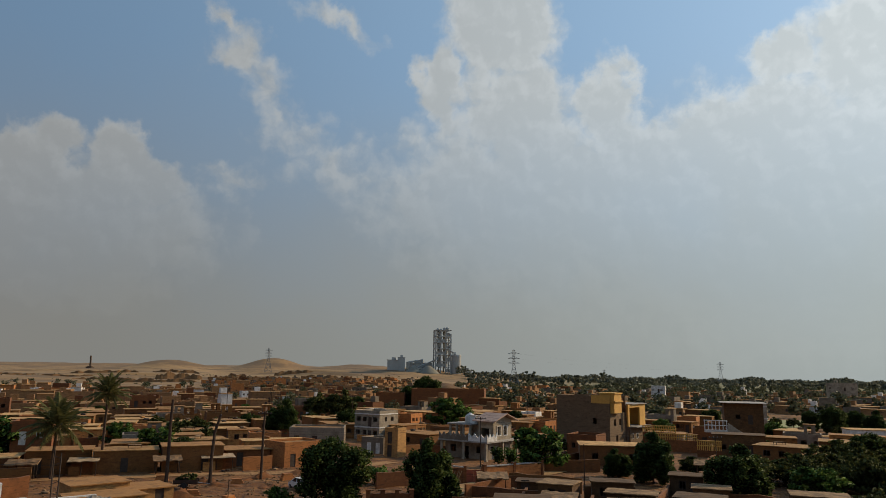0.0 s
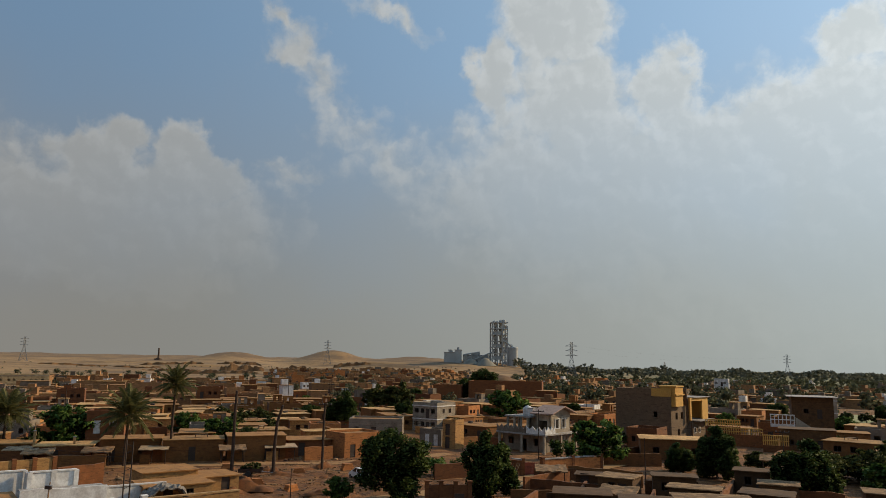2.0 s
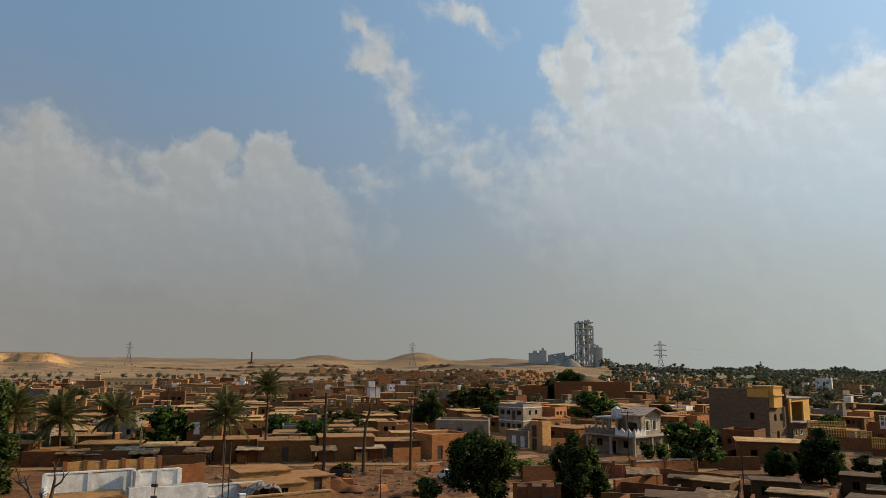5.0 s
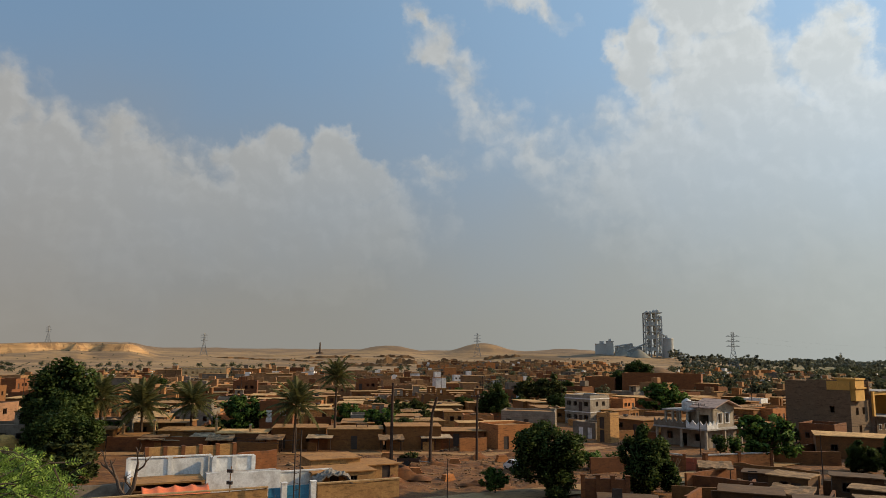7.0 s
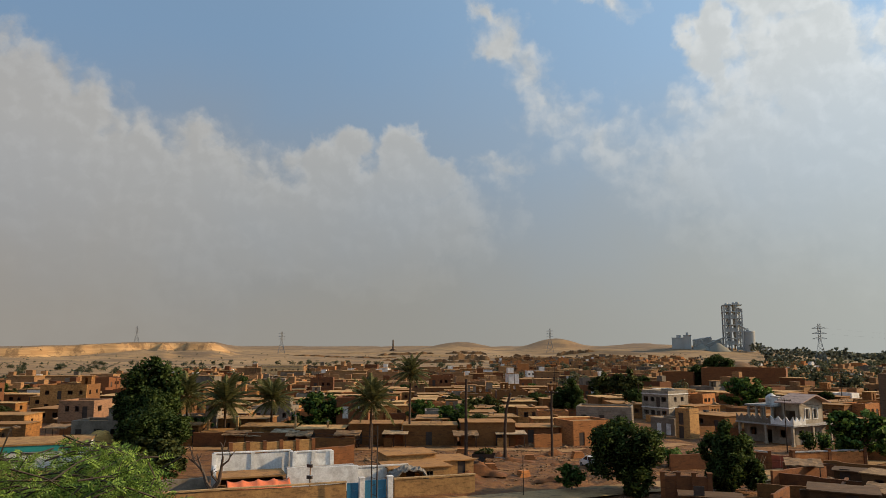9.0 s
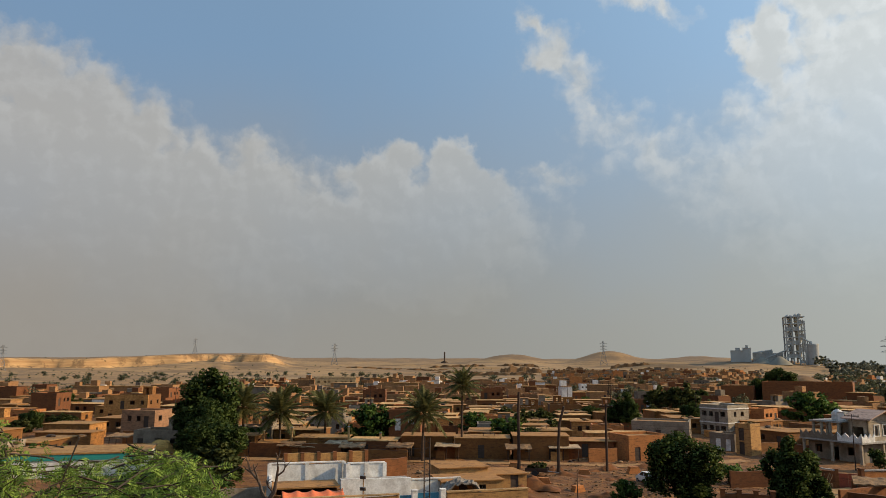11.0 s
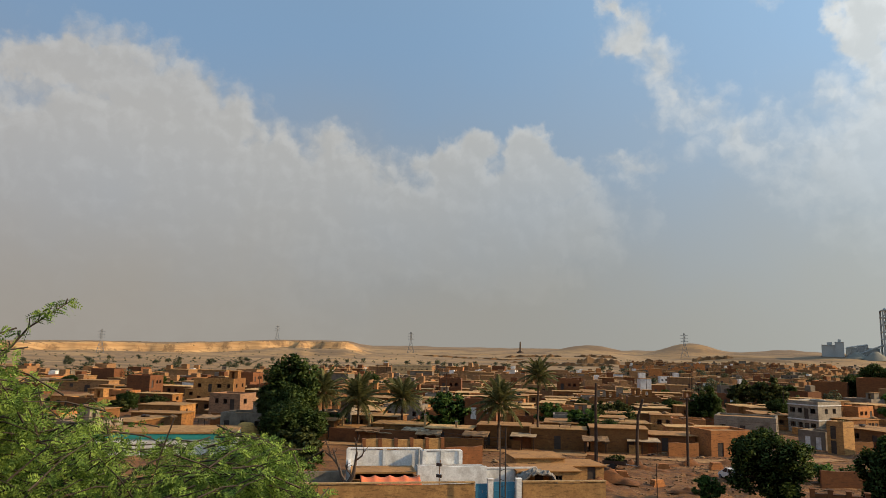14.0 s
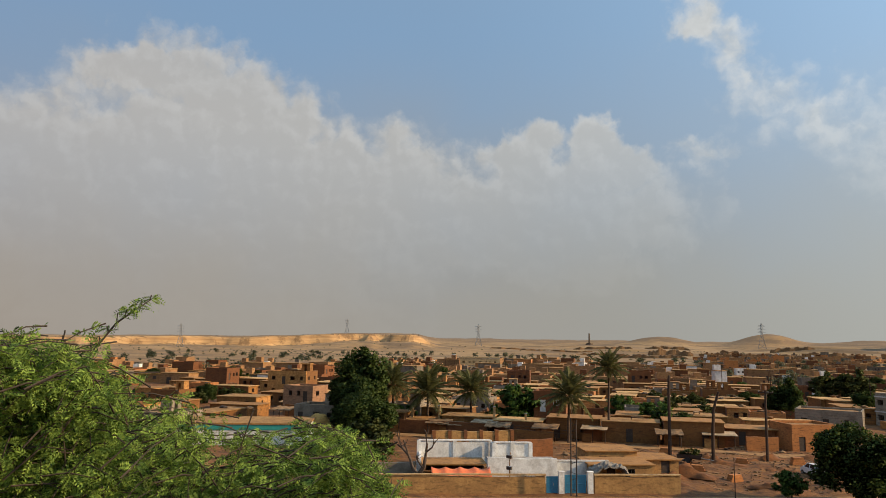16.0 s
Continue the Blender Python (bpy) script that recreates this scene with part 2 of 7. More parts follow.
def ground_material():
    mat = bpy.data.materials.new("dusty_earth")
    mat.use_nodes = True
    n = Nodes(mat.node_tree)
    where = n.add("ShaderNodeNewGeometry").outputs["Position"]
    p = n.add("ShaderNodeSeparateXYZ")
    n.link(where, p.inputs[0])
    far = n.vec("LENGTH", n.vec("MULTIPLY", where, (1, 1, 0)))
    earth = n.mix(n.ramp(n.noise(where, 0.11, 6.0, 0.65), 0.35, 0.65), (0.15, 0.052, 0.009), (0.24, 0.10, 0.022))
    earth = n.mix(n.ramp(n.noise(where, 0.9, 5.0, 0.7), 0.42, 0.7), earth, (0.075, 0.027, 0.007))
    ridge = n.noise(n.vec("MULTIPLY", where, (0.22, 0.75, 0.5)), 1.0, 7.0, 0.7)
    earth = n.mix(n.ramp(ridge, 0.50, 0.62, 0, 0.75), earth, (0.055, 0.02, 0.005))
    earth = n.mix(n.ramp(ridge, 0.36, 0.44, 0.5, 0.0), earth, (0.42, 0.22, 0.075))
    sand = n.mix(n.ramp(n.noise(where, 0.004, 6.0, 0.6), 0.35, 0.65), (0.37, 0.235, 0.105), (0.26, 0.155, 0.064))
    streak = n.noise(n.vec("MULTIPLY", where, (0.007, 0.022, 0.12)), 1.0, 8.0, 0.72)
    sand = n.mix(n.ramp(streak, 0.44, 0.60, 0, 0.9), sand, (0.15, 0.095, 0.05))
    sand = n.mix(n.ramp(n.noise(where, 0.03, 8.0, 0.75), 0.52, 0.66, 0, 0.6), sand, (0.13, 0.085, 0.045))
    brow = n.math("MULTIPLY", n.ramp(p.outputs[2], 15.0, 26.0), n.ramp(n.noise(where, 0.012, 6.0, 0.7), 0.38, 0.56))
    sand = n.mix(n.math("MULTIPLY", brow, 0.9), sand, (0.17, 0.105, 0.055))
    # bands of pale rock in the scarp
    rock = n.mix(n.ramp(n.noise(n.vec("MULTIPLY", where, (0.02, 0.02, 0.25)), 1.0, 5.0, 0.6), 0.35, 0.65), (0.54, 0.325, 0.14), (0.39, 0.215, 0.088))
    joint = n.noise(n.vec("MULTIPLY", where, (0.06, 0.06, 0.006)), 1.0, 6.0, 0.7)
    rock = n.mix(n.ramp(joint, 0.50, 0.62, 0, 0.7), rock, (0.15, 0.085, 0.04))
    steep = n.add("ShaderNodeSeparateXYZ")
    n.link(n.add("ShaderNodeNewGeometry").outputs["True Normal"], steep.inputs[0])
    sand = n.mix(n.ramp(steep.outputs[2], 0.80, 0.93, 1.0, 0.0), sand, rock)
    green = n.mix(n.ramp(n.noise(where, 0.012, 4.0), 0.4, 0.6), (0.10, 0.12, 0.05), (0.19, 0.17, 0.085))
    side = n.ramp(n.math("DIVIDE", p.outputs[0], n.math("MAXIMUM", p.outputs[1], 1.0)), 0.02, 0.30)
    plain = n.mix(n.math("MULTIPLY", side, n.ramp(far, 180.0, 420.0)), sand, green)
    c = n.mix(n.ramp(far, 230.0, 650.0), earth, plain)
    b = n.add("ShaderNodeBsdfPrincipled")
    n.link(c, b.inputs["Base Color"])
    b.inputs["Roughness"].default_value = 0.95
    bump = n.add("ShaderNodeBump")
    bump.inputs["Strength"].default_value, bump.inputs["Distance"].default_value = 0.8, 0.25
    n.link(n.noise(where, 1.6, 7.0, 0.7), bump.inputs["Height"])
    n.link(bump.outputs[0], b.inputs["Normal"])
    n.link(b.outputs[0], n.add("ShaderNodeOutputMaterial").inputs[0])
    return mat


# ---- making meshes ----
def box(bm, x0, x1, y0, y1, z0, z1):
    v = [bm.verts.new((x, y, z)) for z in (z0, z1) for x, y in ((x0, y0), (x1, y0), (x1, y1), (x0, y1))]
    for f in ((3, 2, 1, 0), (4, 5, 6, 7), (0, 1, 5, 4), (1, 2, 6, 5), (2, 3, 7, 6), (3, 0, 4, 7)):
        bm.faces.new([v[i] for i in f])


def rod(bm, a, b, r0, r1=None, sides=6, caps=True):
    """A tapered round bar from a to b."""
    a, b, r1 = Vector(a), Vector(b), r0 if r1 is None else r1
    q = (b - a).to_track_quat("Z", "Y")
    rings = []
    for c, r in ((a, r0), (b, r1)):
        rings.append([bm.verts.new(c + q @ Vector((r * math.cos(math.tau * i / sides), r * math.sin(math.tau * i / sides), 0))) for i in range(sides)])
    for i in range(sides):
        j = (i + 1) % sides
        bm.faces.new((rings[0][i], rings[0][j], rings[1][j], rings[1][i]))
    if caps:
        bm.faces.new(rings[0][::-1])
        bm.faces.new(rings[1])


def tube(bm, points, radii, sides=7):
    """A bent tapered limb through points."""
    rings = []
    for i, p in enumerate(points):
        d = Vector(points[min(i + 1, len(points) - 1)]) - Vector(points[max(i - 1, 0)])
        q = d.to_track_quat("Z", "Y")
        rings.append([bm.verts.new(Vector(p) + q @ Vector((radii[i] * math.cos(math.tau * k / sides), radii[i] * math.sin(math.tau * k / sides), 0))) for k in range(sides)])
    for r, s in zip(rings, rings[1:]):
        for k in range(sides):
            j = (k + 1) % sides
            bm.faces.new((r[k], r[j], s[j], s[k]))
    bm.faces.new(rings[0][::-1])
    bm.faces.new(rings[-1])


def mesh_of(name, bm, mat, smooth=False):
    me = bpy.data.meshes.new(name)
    bm.to_mesh(me)
    bm.free()
    me.materials.append(mat)
    if smooth:
        for p in me.polygons:
            p.use_smooth = True
    return me


def part(name, bm, mat, parent=None, label="", smooth=False):
    me = bm if isinstance(bm, bpy.types.Mesh) else mesh_of(name, bm, mat, smooth)
    ob = new(name, me)
    if parent:
        ob.parent = parent
    return tagged(ob, label)


def thing(name, m, label, category, group="", kind=""):
    ob = new(name)
    ob.matrix_basis = m
    return tagged(ob, label, category, group, kind)


def wall(bm, a, b, z0, z1, thick, openings=()):
    """A wall from a to b (plan points), its outer face on the line and its body to the left; openings (u0, u1, v0, v1) go through."""
    a, b = Vector((*a, 0)), Vector((*b, 0))
    length = (b - a).length
    q = Matrix.Translation(a) @ (b - a).to_track_quat("X", "Z").to_matrix().to_4x4()
    us = sorted({0.0, length, *(o[k] for o in openings for k in (0, 1))})
    vs = sorted({z0, z1, *(min(max(o[k], z0), z1) for o in openings for k in (2, 3))})
    nu, nv = len(us) - 1, len(vs) - 1
    solid = {(i, j) for i in range(nu) for j in range(nv)
             if not any(o[0] < (us[i] + us[i + 1]) / 2 < o[1] and o[2] < (vs[j] + vs[j + 1]) / 2 < o[3] for o in openings)}
    made = {}

    def at(i, j, k):
        if (i, j, k) not in made:
            made[i, j, k] = bm.verts.new(q @ Vector((us[i], k * thick, vs[j])))
        return made[i, j, k]

    for i, j in sorted(solid):
        bm.faces.new((at(i, j, 0), at(i + 1, j, 0), at(i + 1, j + 1, 0), at(i, j + 1, 0)))
        bm.faces.new((at(i, j + 1, 1), at(i + 1, j + 1, 1), at(i + 1, j, 1), at(i, j, 1)))
        if (i - 1, j) not in solid:
            bm.faces.new((at(i, j, 1), at(i, j, 0), at(i, j + 1, 0), at(i, j + 1, 1)))
        if (i + 1, j) not in solid:
            bm.faces.new((at(i + 1, j, 0), at(i + 1, j, 1), at(i + 1, j + 1, 1), at(i + 1, j + 1, 0)))
        if (i, j - 1) not in solid:
            bm.faces.new((at(i, j, 0), at(i, j, 1), at(i + 1, j, 1), at(i + 1, j, 0)))
        if (i, j + 1) not in solid:
            bm.faces.new((at(i, j + 1, 1), at(i, j + 1, 0), at(i + 1, j + 1, 0), at(i + 1, j + 1, 1)))


def walls(ob, name, mat, *runs):
    """Several walls of one thing, each a part of its own."""
    for run in runs:
        bm = bmesh.new()
        wall(bm, *run)
        part(name, bm, mat, ob)


# ---- ground: one sheet with the desert hills ----
HILLS = [  # x, y, radius along, radius across, turn of the long axis, height
    (-336, 1412, 50, 90, 0, 21), (-300, 1400, 24, 60, 0, 4), (-352, 1405, 90, 120, 0, 5), (-508, 1358, 66, 90, 0, 12), (-190, 1480, 60, 120, 0, 7), (-560, 1640, 150, 260, 10, 8), (-140, 1500, 140, 200, 0, 9), (-20, 1350, 150, 160, 0, 12),
    (-342, 993, 75, 10, 12, 3), (-255, 1015, 60, 9, 28, 3), (-440, 1010, 90, 9, 21, 4), (-180, 1120, 80, 12, 5, 6), (-620, 1150, 90, 12, 35, 5), (-520, 1330, 120, 16, 25, 5), (-235, 1260, 70, 14, -10, 7),
    (-900, 1900, 200, 300, 20, 10), (-1350, 1620, 260, 160, 30, 8),
]


def smooth(x, lo, hi):
    u = min(1.0, max(0.0, (x - lo) / (hi - lo)))
    return u * u * (3 - 2 * u)


def height(x, y):
    r = math.hypot(x, y)
    a = math.degrees(math.atan2(x, y))
    left = 1 - smooth(a, -6, 6)
    if a < -110 or a > 110:
        left = 0
    mesa = smooth(-a, 37.6, 39.8) * (1 - smooth(-a, 78, 95))
    z = left * ((13 - 6 * mesa) * smooth(r, 700, 1700) + max(0.0, r - 1700) * 0.0095 * (1 - 0.9 * smooth(-a, 44, 56)))
    for hx, hy, ra, rb, turn, h in HILLS:
        c, s = math.cos(radians(turn)), math.sin(radians(turn))
        u, v = (x - hx) * c + (y - hy) * s, -(x - hx) * s + (y - hy) * c
        q = (u / ra) ** 2 + (v / rb) ** 2
        if q < 9:
            z += h * math.exp(-q)
    # the scarp: a tableland with a broken edge
    edge = 1150 + 30 * noise.noise(Vector((a * 0.22, 3.1, 0))) + (6 + 26 * (1 - smooth(-a, 46, 50))) * noise.noise(Vector((a * 1.1, 9.1, 0))) + 4 * noise.noise(Vector((a * 4.0, 2.1, 0)))
    tall = 14.5 + 8.0 * (1 - smooth(-a, 44, 54)) - 4 * smooth(-a, 58, 66) + 0.9 * noise.noise(Vector((a * 0.5, 1, 5)))
    face = 0.86 * smooth(-a, 44, 51) + 0.5 * (1 - smooth(-a, 44, 51))
    z += mesa * tall * ((1 - face) * smooth(r, edge - 150, edge - 8) + face * smooth(r, edge - 6, edge + 6))
    if r > 160:
        z += left * (1 - 0.75 * mesa * smooth(r, 1000, 1150)) * smooth(r, 500, 1200) * (3.6 * noise.noise(Vector((x * 0.005, y * 0.004, 2))) + 3.0 * noise.noise(Vector((x * 0.013, y * 0.013, 7))))
    if 900 < r < 2100:
        z += left * 1.6 * abs(noise.noise(Vector((x * 0.028, y * 0.02, 3))))
    k = 1 - smooth(math.hypot((x + 23) * 0.8, y - 90), 9, 20)
    if k > 0:  # dug-over ground beside the lane
        z += k * (0.55 * noise.noise(Vector((x * 0.23, y * 0.3, 11))) + 0.35 * noise.noise(Vector((x * 0.6, y * 0.7, 5))))
    if r < 260:
        z += 0.12 * noise.noise(Vector((x * 0.2, y * 0.2, 0))) + 0.05 * noise.noise(Vector((x * 0.9, y * 0.9, 4)))
    return z


def ground():
    bm = bmesh.new()
    radii = [2, 6, 12, 20, 30] + [40 + 2.5 * i for i in range(36)] + [135 + 12 * i for i in range(30)] + [510 + 22 * i for i in range(22)]
    radii += [1000 + 4 * i for i in range(76)] + [1310 + 25 * i for i in range(26)] + [2000, 2200, 2500, 2900, 3400, 4000, 4800]
    steps = [-180 + 5 * i for i in range(20)] + [-80 + 0.4 * i for i in range(300)] + [40 + 5 * i for i in range(28)]
    rings = [[bm.verts.new((r * math.sin(radians(a)), r * math.cos(radians(a)), height(r * math.sin(radians(a)), r * math.cos(radians(a))))) for a in steps] for r in radii]
    n = len(steps)
    for p, q in zip(rings, rings[1:]):
        for i in range(n):
            j = (i + 1) % n
            bm.faces.new((p[j], p[i], q[i], q[j]))
    bm.faces.new(rings[0])
    bmesh.ops.recalc_face_normals(bm, faces=bm.faces)
    ob = part("ground", bm, ground_material(), smooth=True)
    return tagged(ob, "dusty reddish earth rising to sandy desert hills and a pale scarp", "ground", kind="structure")


ground()


# ---- plants ----
def leaf_mesh(name, centres, spread, per, size, mat, seed, lens=1.7, rounding=1.2):
    """Many small leaves in clumps round the centres."""
    r = np.random.default_rng(seed)
    c = np.repeat(np.array(centres), per, axis=0)
    d = r.normal(size=c.shape)
    d *= (r.random((len(d), 1)) ** 0.45) / np.linalg.norm(d, axis=1, keepdims=True)
    p = c + d * np.array(spread)
    a = r.normal(size=p.shape)
    a[:, 2] *= 0.6
    a /= np.linalg.norm(a, axis=1, keepdims=True)
    b = np.cross(a, r.normal(size=p.shape))
    b /= np.linalg.norm(b, axis=1, keepdims=True)
    s = (size * (0.6 + 0.8 * r.random((len(p), 1))))
    a, b = a * s * lens / 2, b * s / 2
    v = np.stack([p - a, p + b - a * 0.1, p + a, p - b - a * 0.1], axis=1).reshape(-1, 3)
    me = bpy.data.meshes.new(name)
    me.from_pydata(v.tolist(), [], [(i, i + 1, i + 2, i + 3) for i in range(0, len(v), 4)])
    me.materials.append(mat)
    soft = d / np.maximum(np.linalg.norm(d, axis=1, keepdims=True), 1e-6) * 0.8 + (c - c.mean(axis=0)) / (np.abs(c - c.mean(axis=0)).max() + 1e-6) * rounding + r.normal(size=p.shape) * 0.7 + np.array((0, 0, 0.35))
    soft /= np.linalg.norm(soft, axis=1, keepdims=True)
    me.normals_split_custom_set_from_vertices(np.repeat(soft, 4, axis=0).tolist())
    return me


def tree_kind(seed, tall, wide, bole, mat, label, clumps=70, per=60, leaf=0.3):
    """A broad tree: tapered trunk that forks into limbs, and a crown of clumps with gaps."""
    r = random.Random(seed)
    ob = thing("tree", pose(0, 0, -500), label, "tree", "trees in the town")
    bm = bmesh.new()
    tube(bm, [(0, 0, -0.2), (0.1, 0, bole * 0.5), (0.05, 0.1, bole)], [wide * 0.045 + 0.06, wide * 0.035 + 0.04, wide * 0.03 + 0.03])
    centres = []
    mid = (bole * 0.8 + tall) / 2
    half = (tall - bole * 0.8) / 2
    lobes = [(0, 0, mid + half * 0.35, wide * 0.6, half * 0.6)]
    for i in range(6):
        a, q = i * math.tau / 6 + r.uniform(-0.4, 0.4), r.uniform(0.42, 0.62)
        lobes.append((wide * q * math.cos(a), wide * q * math.sin(a), mid + half * (r.uniform(-0.75, -0.35) if i % 2 else r.uniform(-0.2, 0.4)), wide * r.uniform(0.4, 0.52), half * r.uniform(0.36, 0.55)))
    for i in range(clumps):
        lx, ly, lz, lw, lh = lobes[i % len(lobes)]
        a, u = r.random() * math.tau, r.uniform(-1, 1)
        k = math.sqrt(1 - u * u) * (0.5 + 0.5 * r.random() ** 0.5)
        centres.append((lx + lw * k * math.cos(a), ly + lw * k * math.sin(a), max(bole * 0.6, lz + lh * u)))
    for c in centres[::9]:
        tube(bm, [(0.05, 0.05, bole * 0.85), (c[0] * 0.35, c[1] * 0.35, (bole + c[2]) / 2), c], [wide * 0.02 + 0.03, wide * 0.014 + 0.02, 0.015], 5)
    part("trunk", bm, BARK, ob)
    part("crown", leaf_mesh("crown", centres, (wide * 0.19, wide * 0.19, half * 0.24), per, leaf, mat, seed), mat, ob)
    return ob


TREES = [tree_kind(1, 7.4, 4.0, 0.7, LEAF, "dense dark green leafy tree among mud houses", 170, 150, 0.19),
         tree_kind(2, 7.2, 3.3, 0.8, LEAF, "dense dark green rounded tree beside brick walls", 170, 150, 0.19),
         tree_kind(3, 5.6, 3.4, 1.7, LEAF_BRIGHT, "fresh green spreading tree over flat roofs", 70, 60, 0.28),
         tree_kind(4, 5.0, 3.0, 1.2, LEAF_DRY, "dusty olive green thorn tree between houses", 60, 55, 0.28),
         tree_kind(5, 9.0, 3.6, 1.2, LEAF, "tall dark green tree between houses", 150, 90, 0.24),
         tree_kind(6, 3.4, 3.2, 0.3, LEAF_DRY, "low dusty olive bush growing down to the ground", 90, 80, 0.2)]


USED_TREES, USED_HOUSES = set(), set()


def tree(kind, x, y, size=1.0, turn=0.0, tall=1.0, label="", group=""):
    if kind not in USED_TREES and size == 1.0:
        USED_TREES.add(kind)
        TREES[kind].matrix_basis = Matrix.Translation((x, y, height(x, y))) @ Matrix.Rotation(radians(turn), 4, "Z")
        return TREES[kind]
    return tagged(copy_thing(TREES[kind], Matrix.Translation((x, y, height(x, y))) @ Matrix.Rotation(radians(turn), 4, "Z") @ Matrix.Diagonal((size, size, size * tall, 1))), label, group=group)


def frond_mesh(seed):
    """An arching palm frond with two combs of leaflets."""
    r = random.Random(seed)
    v, f = [], []
    length = 3.0
    pts = []
    for i in range(15):
        u = i / 14
        pts.append(Vector((length * (u - 0.12 * u * u), 0, 0.9 * u - 1.5 * u * u * (0.8 + 0.3 * r.random() * 0.2))))
    for i, (p, q) in enumerate(zip(pts, pts[1:])):
        w = 0.05 * (1 - i / 15)
        k = len(v)
        v += [p + Vector((0, -w, 0)), p + Vector((0, w, 0)), q + Vector((0, w * 0.9, 0)), q + Vector((0, -w * 0.9, 0))]
        f.append((k, k + 1, k + 2, k + 3))
        if i < 2:
            continue
        for half in (0, 0.5):
            base = p.lerp(q, half)
            for side in (-1, 1):
                s = 0.62 * math.sin(math.pi * min(1, 0.15 + 0.85 * (i / 14)) ** 0.8) + 0.12
                tip = base + Vector((s * 0.62, side * s * 0.72, -s * (0.25 + 0.25 * r.random())))
                k = len(v)
                v += [base + Vector((-0.05, 0, 0)), base + Vector((0.08, 0, 0)), tip]
                f.append((k, k + 1, k + 2))
    me = bpy.data.meshes.new("frond")
    me.from_pydata([tuple(p) for p in v], [], f)
    me.materials.append(FROND)
    return me


FRONDS = [frond_mesh(s) for s in range(4)]


def palm(x, y, tall, size, seed, label):
    r = random.Random(seed)
    ob = thing("date_palm", pose(x, y, height(x, y), 0, 0, r.random() * 360), label, "palm", "date palms by the lane")
    bm = bmesh.new()
    lean = r.uniform(-0.25, 0.25)
    n = 14
    for i in range(n):
        z0, z1 = -0.1 + (tall + 0.1) * i / n, -0.1 + (tall + 0.1) * (i + 1) / n
        k = 0.24 - 0.07 * i / n
        rod(bm, (lean * (z0 / tall) ** 2, 0, z0), (lean * (z1 / tall) ** 2, 0, z1 + 0.03), k * 0.86, k, 8)
    part("trunk", bm, TRUNK, ob)
    for i in range(46):
        u = i / 45
        fr = part("frond", FRONDS[i % 4], FROND, ob)
        k = size * r.uniform(0.8, 1.05)
        fr.matrix_local = Matrix.Translation((lean, 0, tall)) @ Matrix.Rotation(i * 2.39996 + r.uniform(-0.2, 0.2), 4, "Z") @ Matrix.Rotation(radians(-72 + 108 * u + r.uniform(-8, 8)), 4, "Y") @ Matrix.Scale(k, 4)
    return ob


palm(-49.5, 108.1, 11.3, 1.4, 1, "tall slender date palm rising above brick houses")
palm(-52.8, 100.9, 7.0, 1.85, 2, "date palm with drooping grey-green fronds by a lane")
palm(-75.3, 107.0, 6.4, 1.85, 3, "short date palm beside a brick yard wall")
palm(-78.9, 99.2, 6.5, 2.1, 4, "full-crowned date palm behind a whitewashed yard")
palm(-89.0, 101.6, 7.0, 2.0, 5, "date palm beside a dark leafy tree")


def bare_tree(x, y):
    """A pollarded dark stump with bare forked limbs."""
    ob = thing("bare_tree", pose(x, y, height(x, y)) @ Matrix.Scale(1.25, 4), "leafless dark pollarded tree in the whitewashed yard", "tree")
    bm = bmesh.new()
    tube(bm, [(0, 0, -0.1), (0.05, 0, 0.6), (0.1, 0, 1.0)], [0.30, 0.26, 0.24])
    limbs = [([(0.1, 0, 0.9), (0.6, 0.1, 1.7), (0.75, 0.1, 2.6), (0.95, 0, 3.5), (0.8, 0, 4.3)], 0.2), ([(0.05, 0, 0.8), (-0.6, 0, 1.5), (-1.1, 0.2, 2.3), (-1.9, 0.2, 2.9), (-2.6, 0.2, 3.2)], 0.19),
             ([(0.55, 0, 1.6), (0.25, -0.3, 2.1), (0.05, -0.3, 2.5)], 0.10), ([(-1.05, 0.1, 2.2), (-1.0, -0.3, 2.9), (-1.3, -0.4, 3.7)], 0.09), ([(0.85, 0.1, 2.9), (1.5, 0, 3.3), (1.7, 0, 3.7)], 0.08), ([(-1.9, 0.2, 2.9), (-2.3, 0.2, 3.5), (-2.4, 0.1, 4.0)], 0.07)]
    r = random.Random(14)
    for pts, w in list(limbs):
        for k in range(4):
            p = Vector(pts[-1]).lerp(Vector(pts[-2]), r.random())
            q = p + Vector((r.uniform(-0.7, 0.7), r.uniform(-0.4, 0.4), r.uniform(0.2, 0.8)))
            limbs.append(([tuple(p), tuple(p.lerp(q, 0.5) + Vector((0.08, 0, 0.06))), tuple(q)], 0.032))
    for pts, w in limbs:
        tube(bm, pts, [w * (1 - 0.18 * i) for i in range(len(pts))], 6)
    part("trunk", bm, BARK, ob)


bare_tree(-49.3, 60.45)

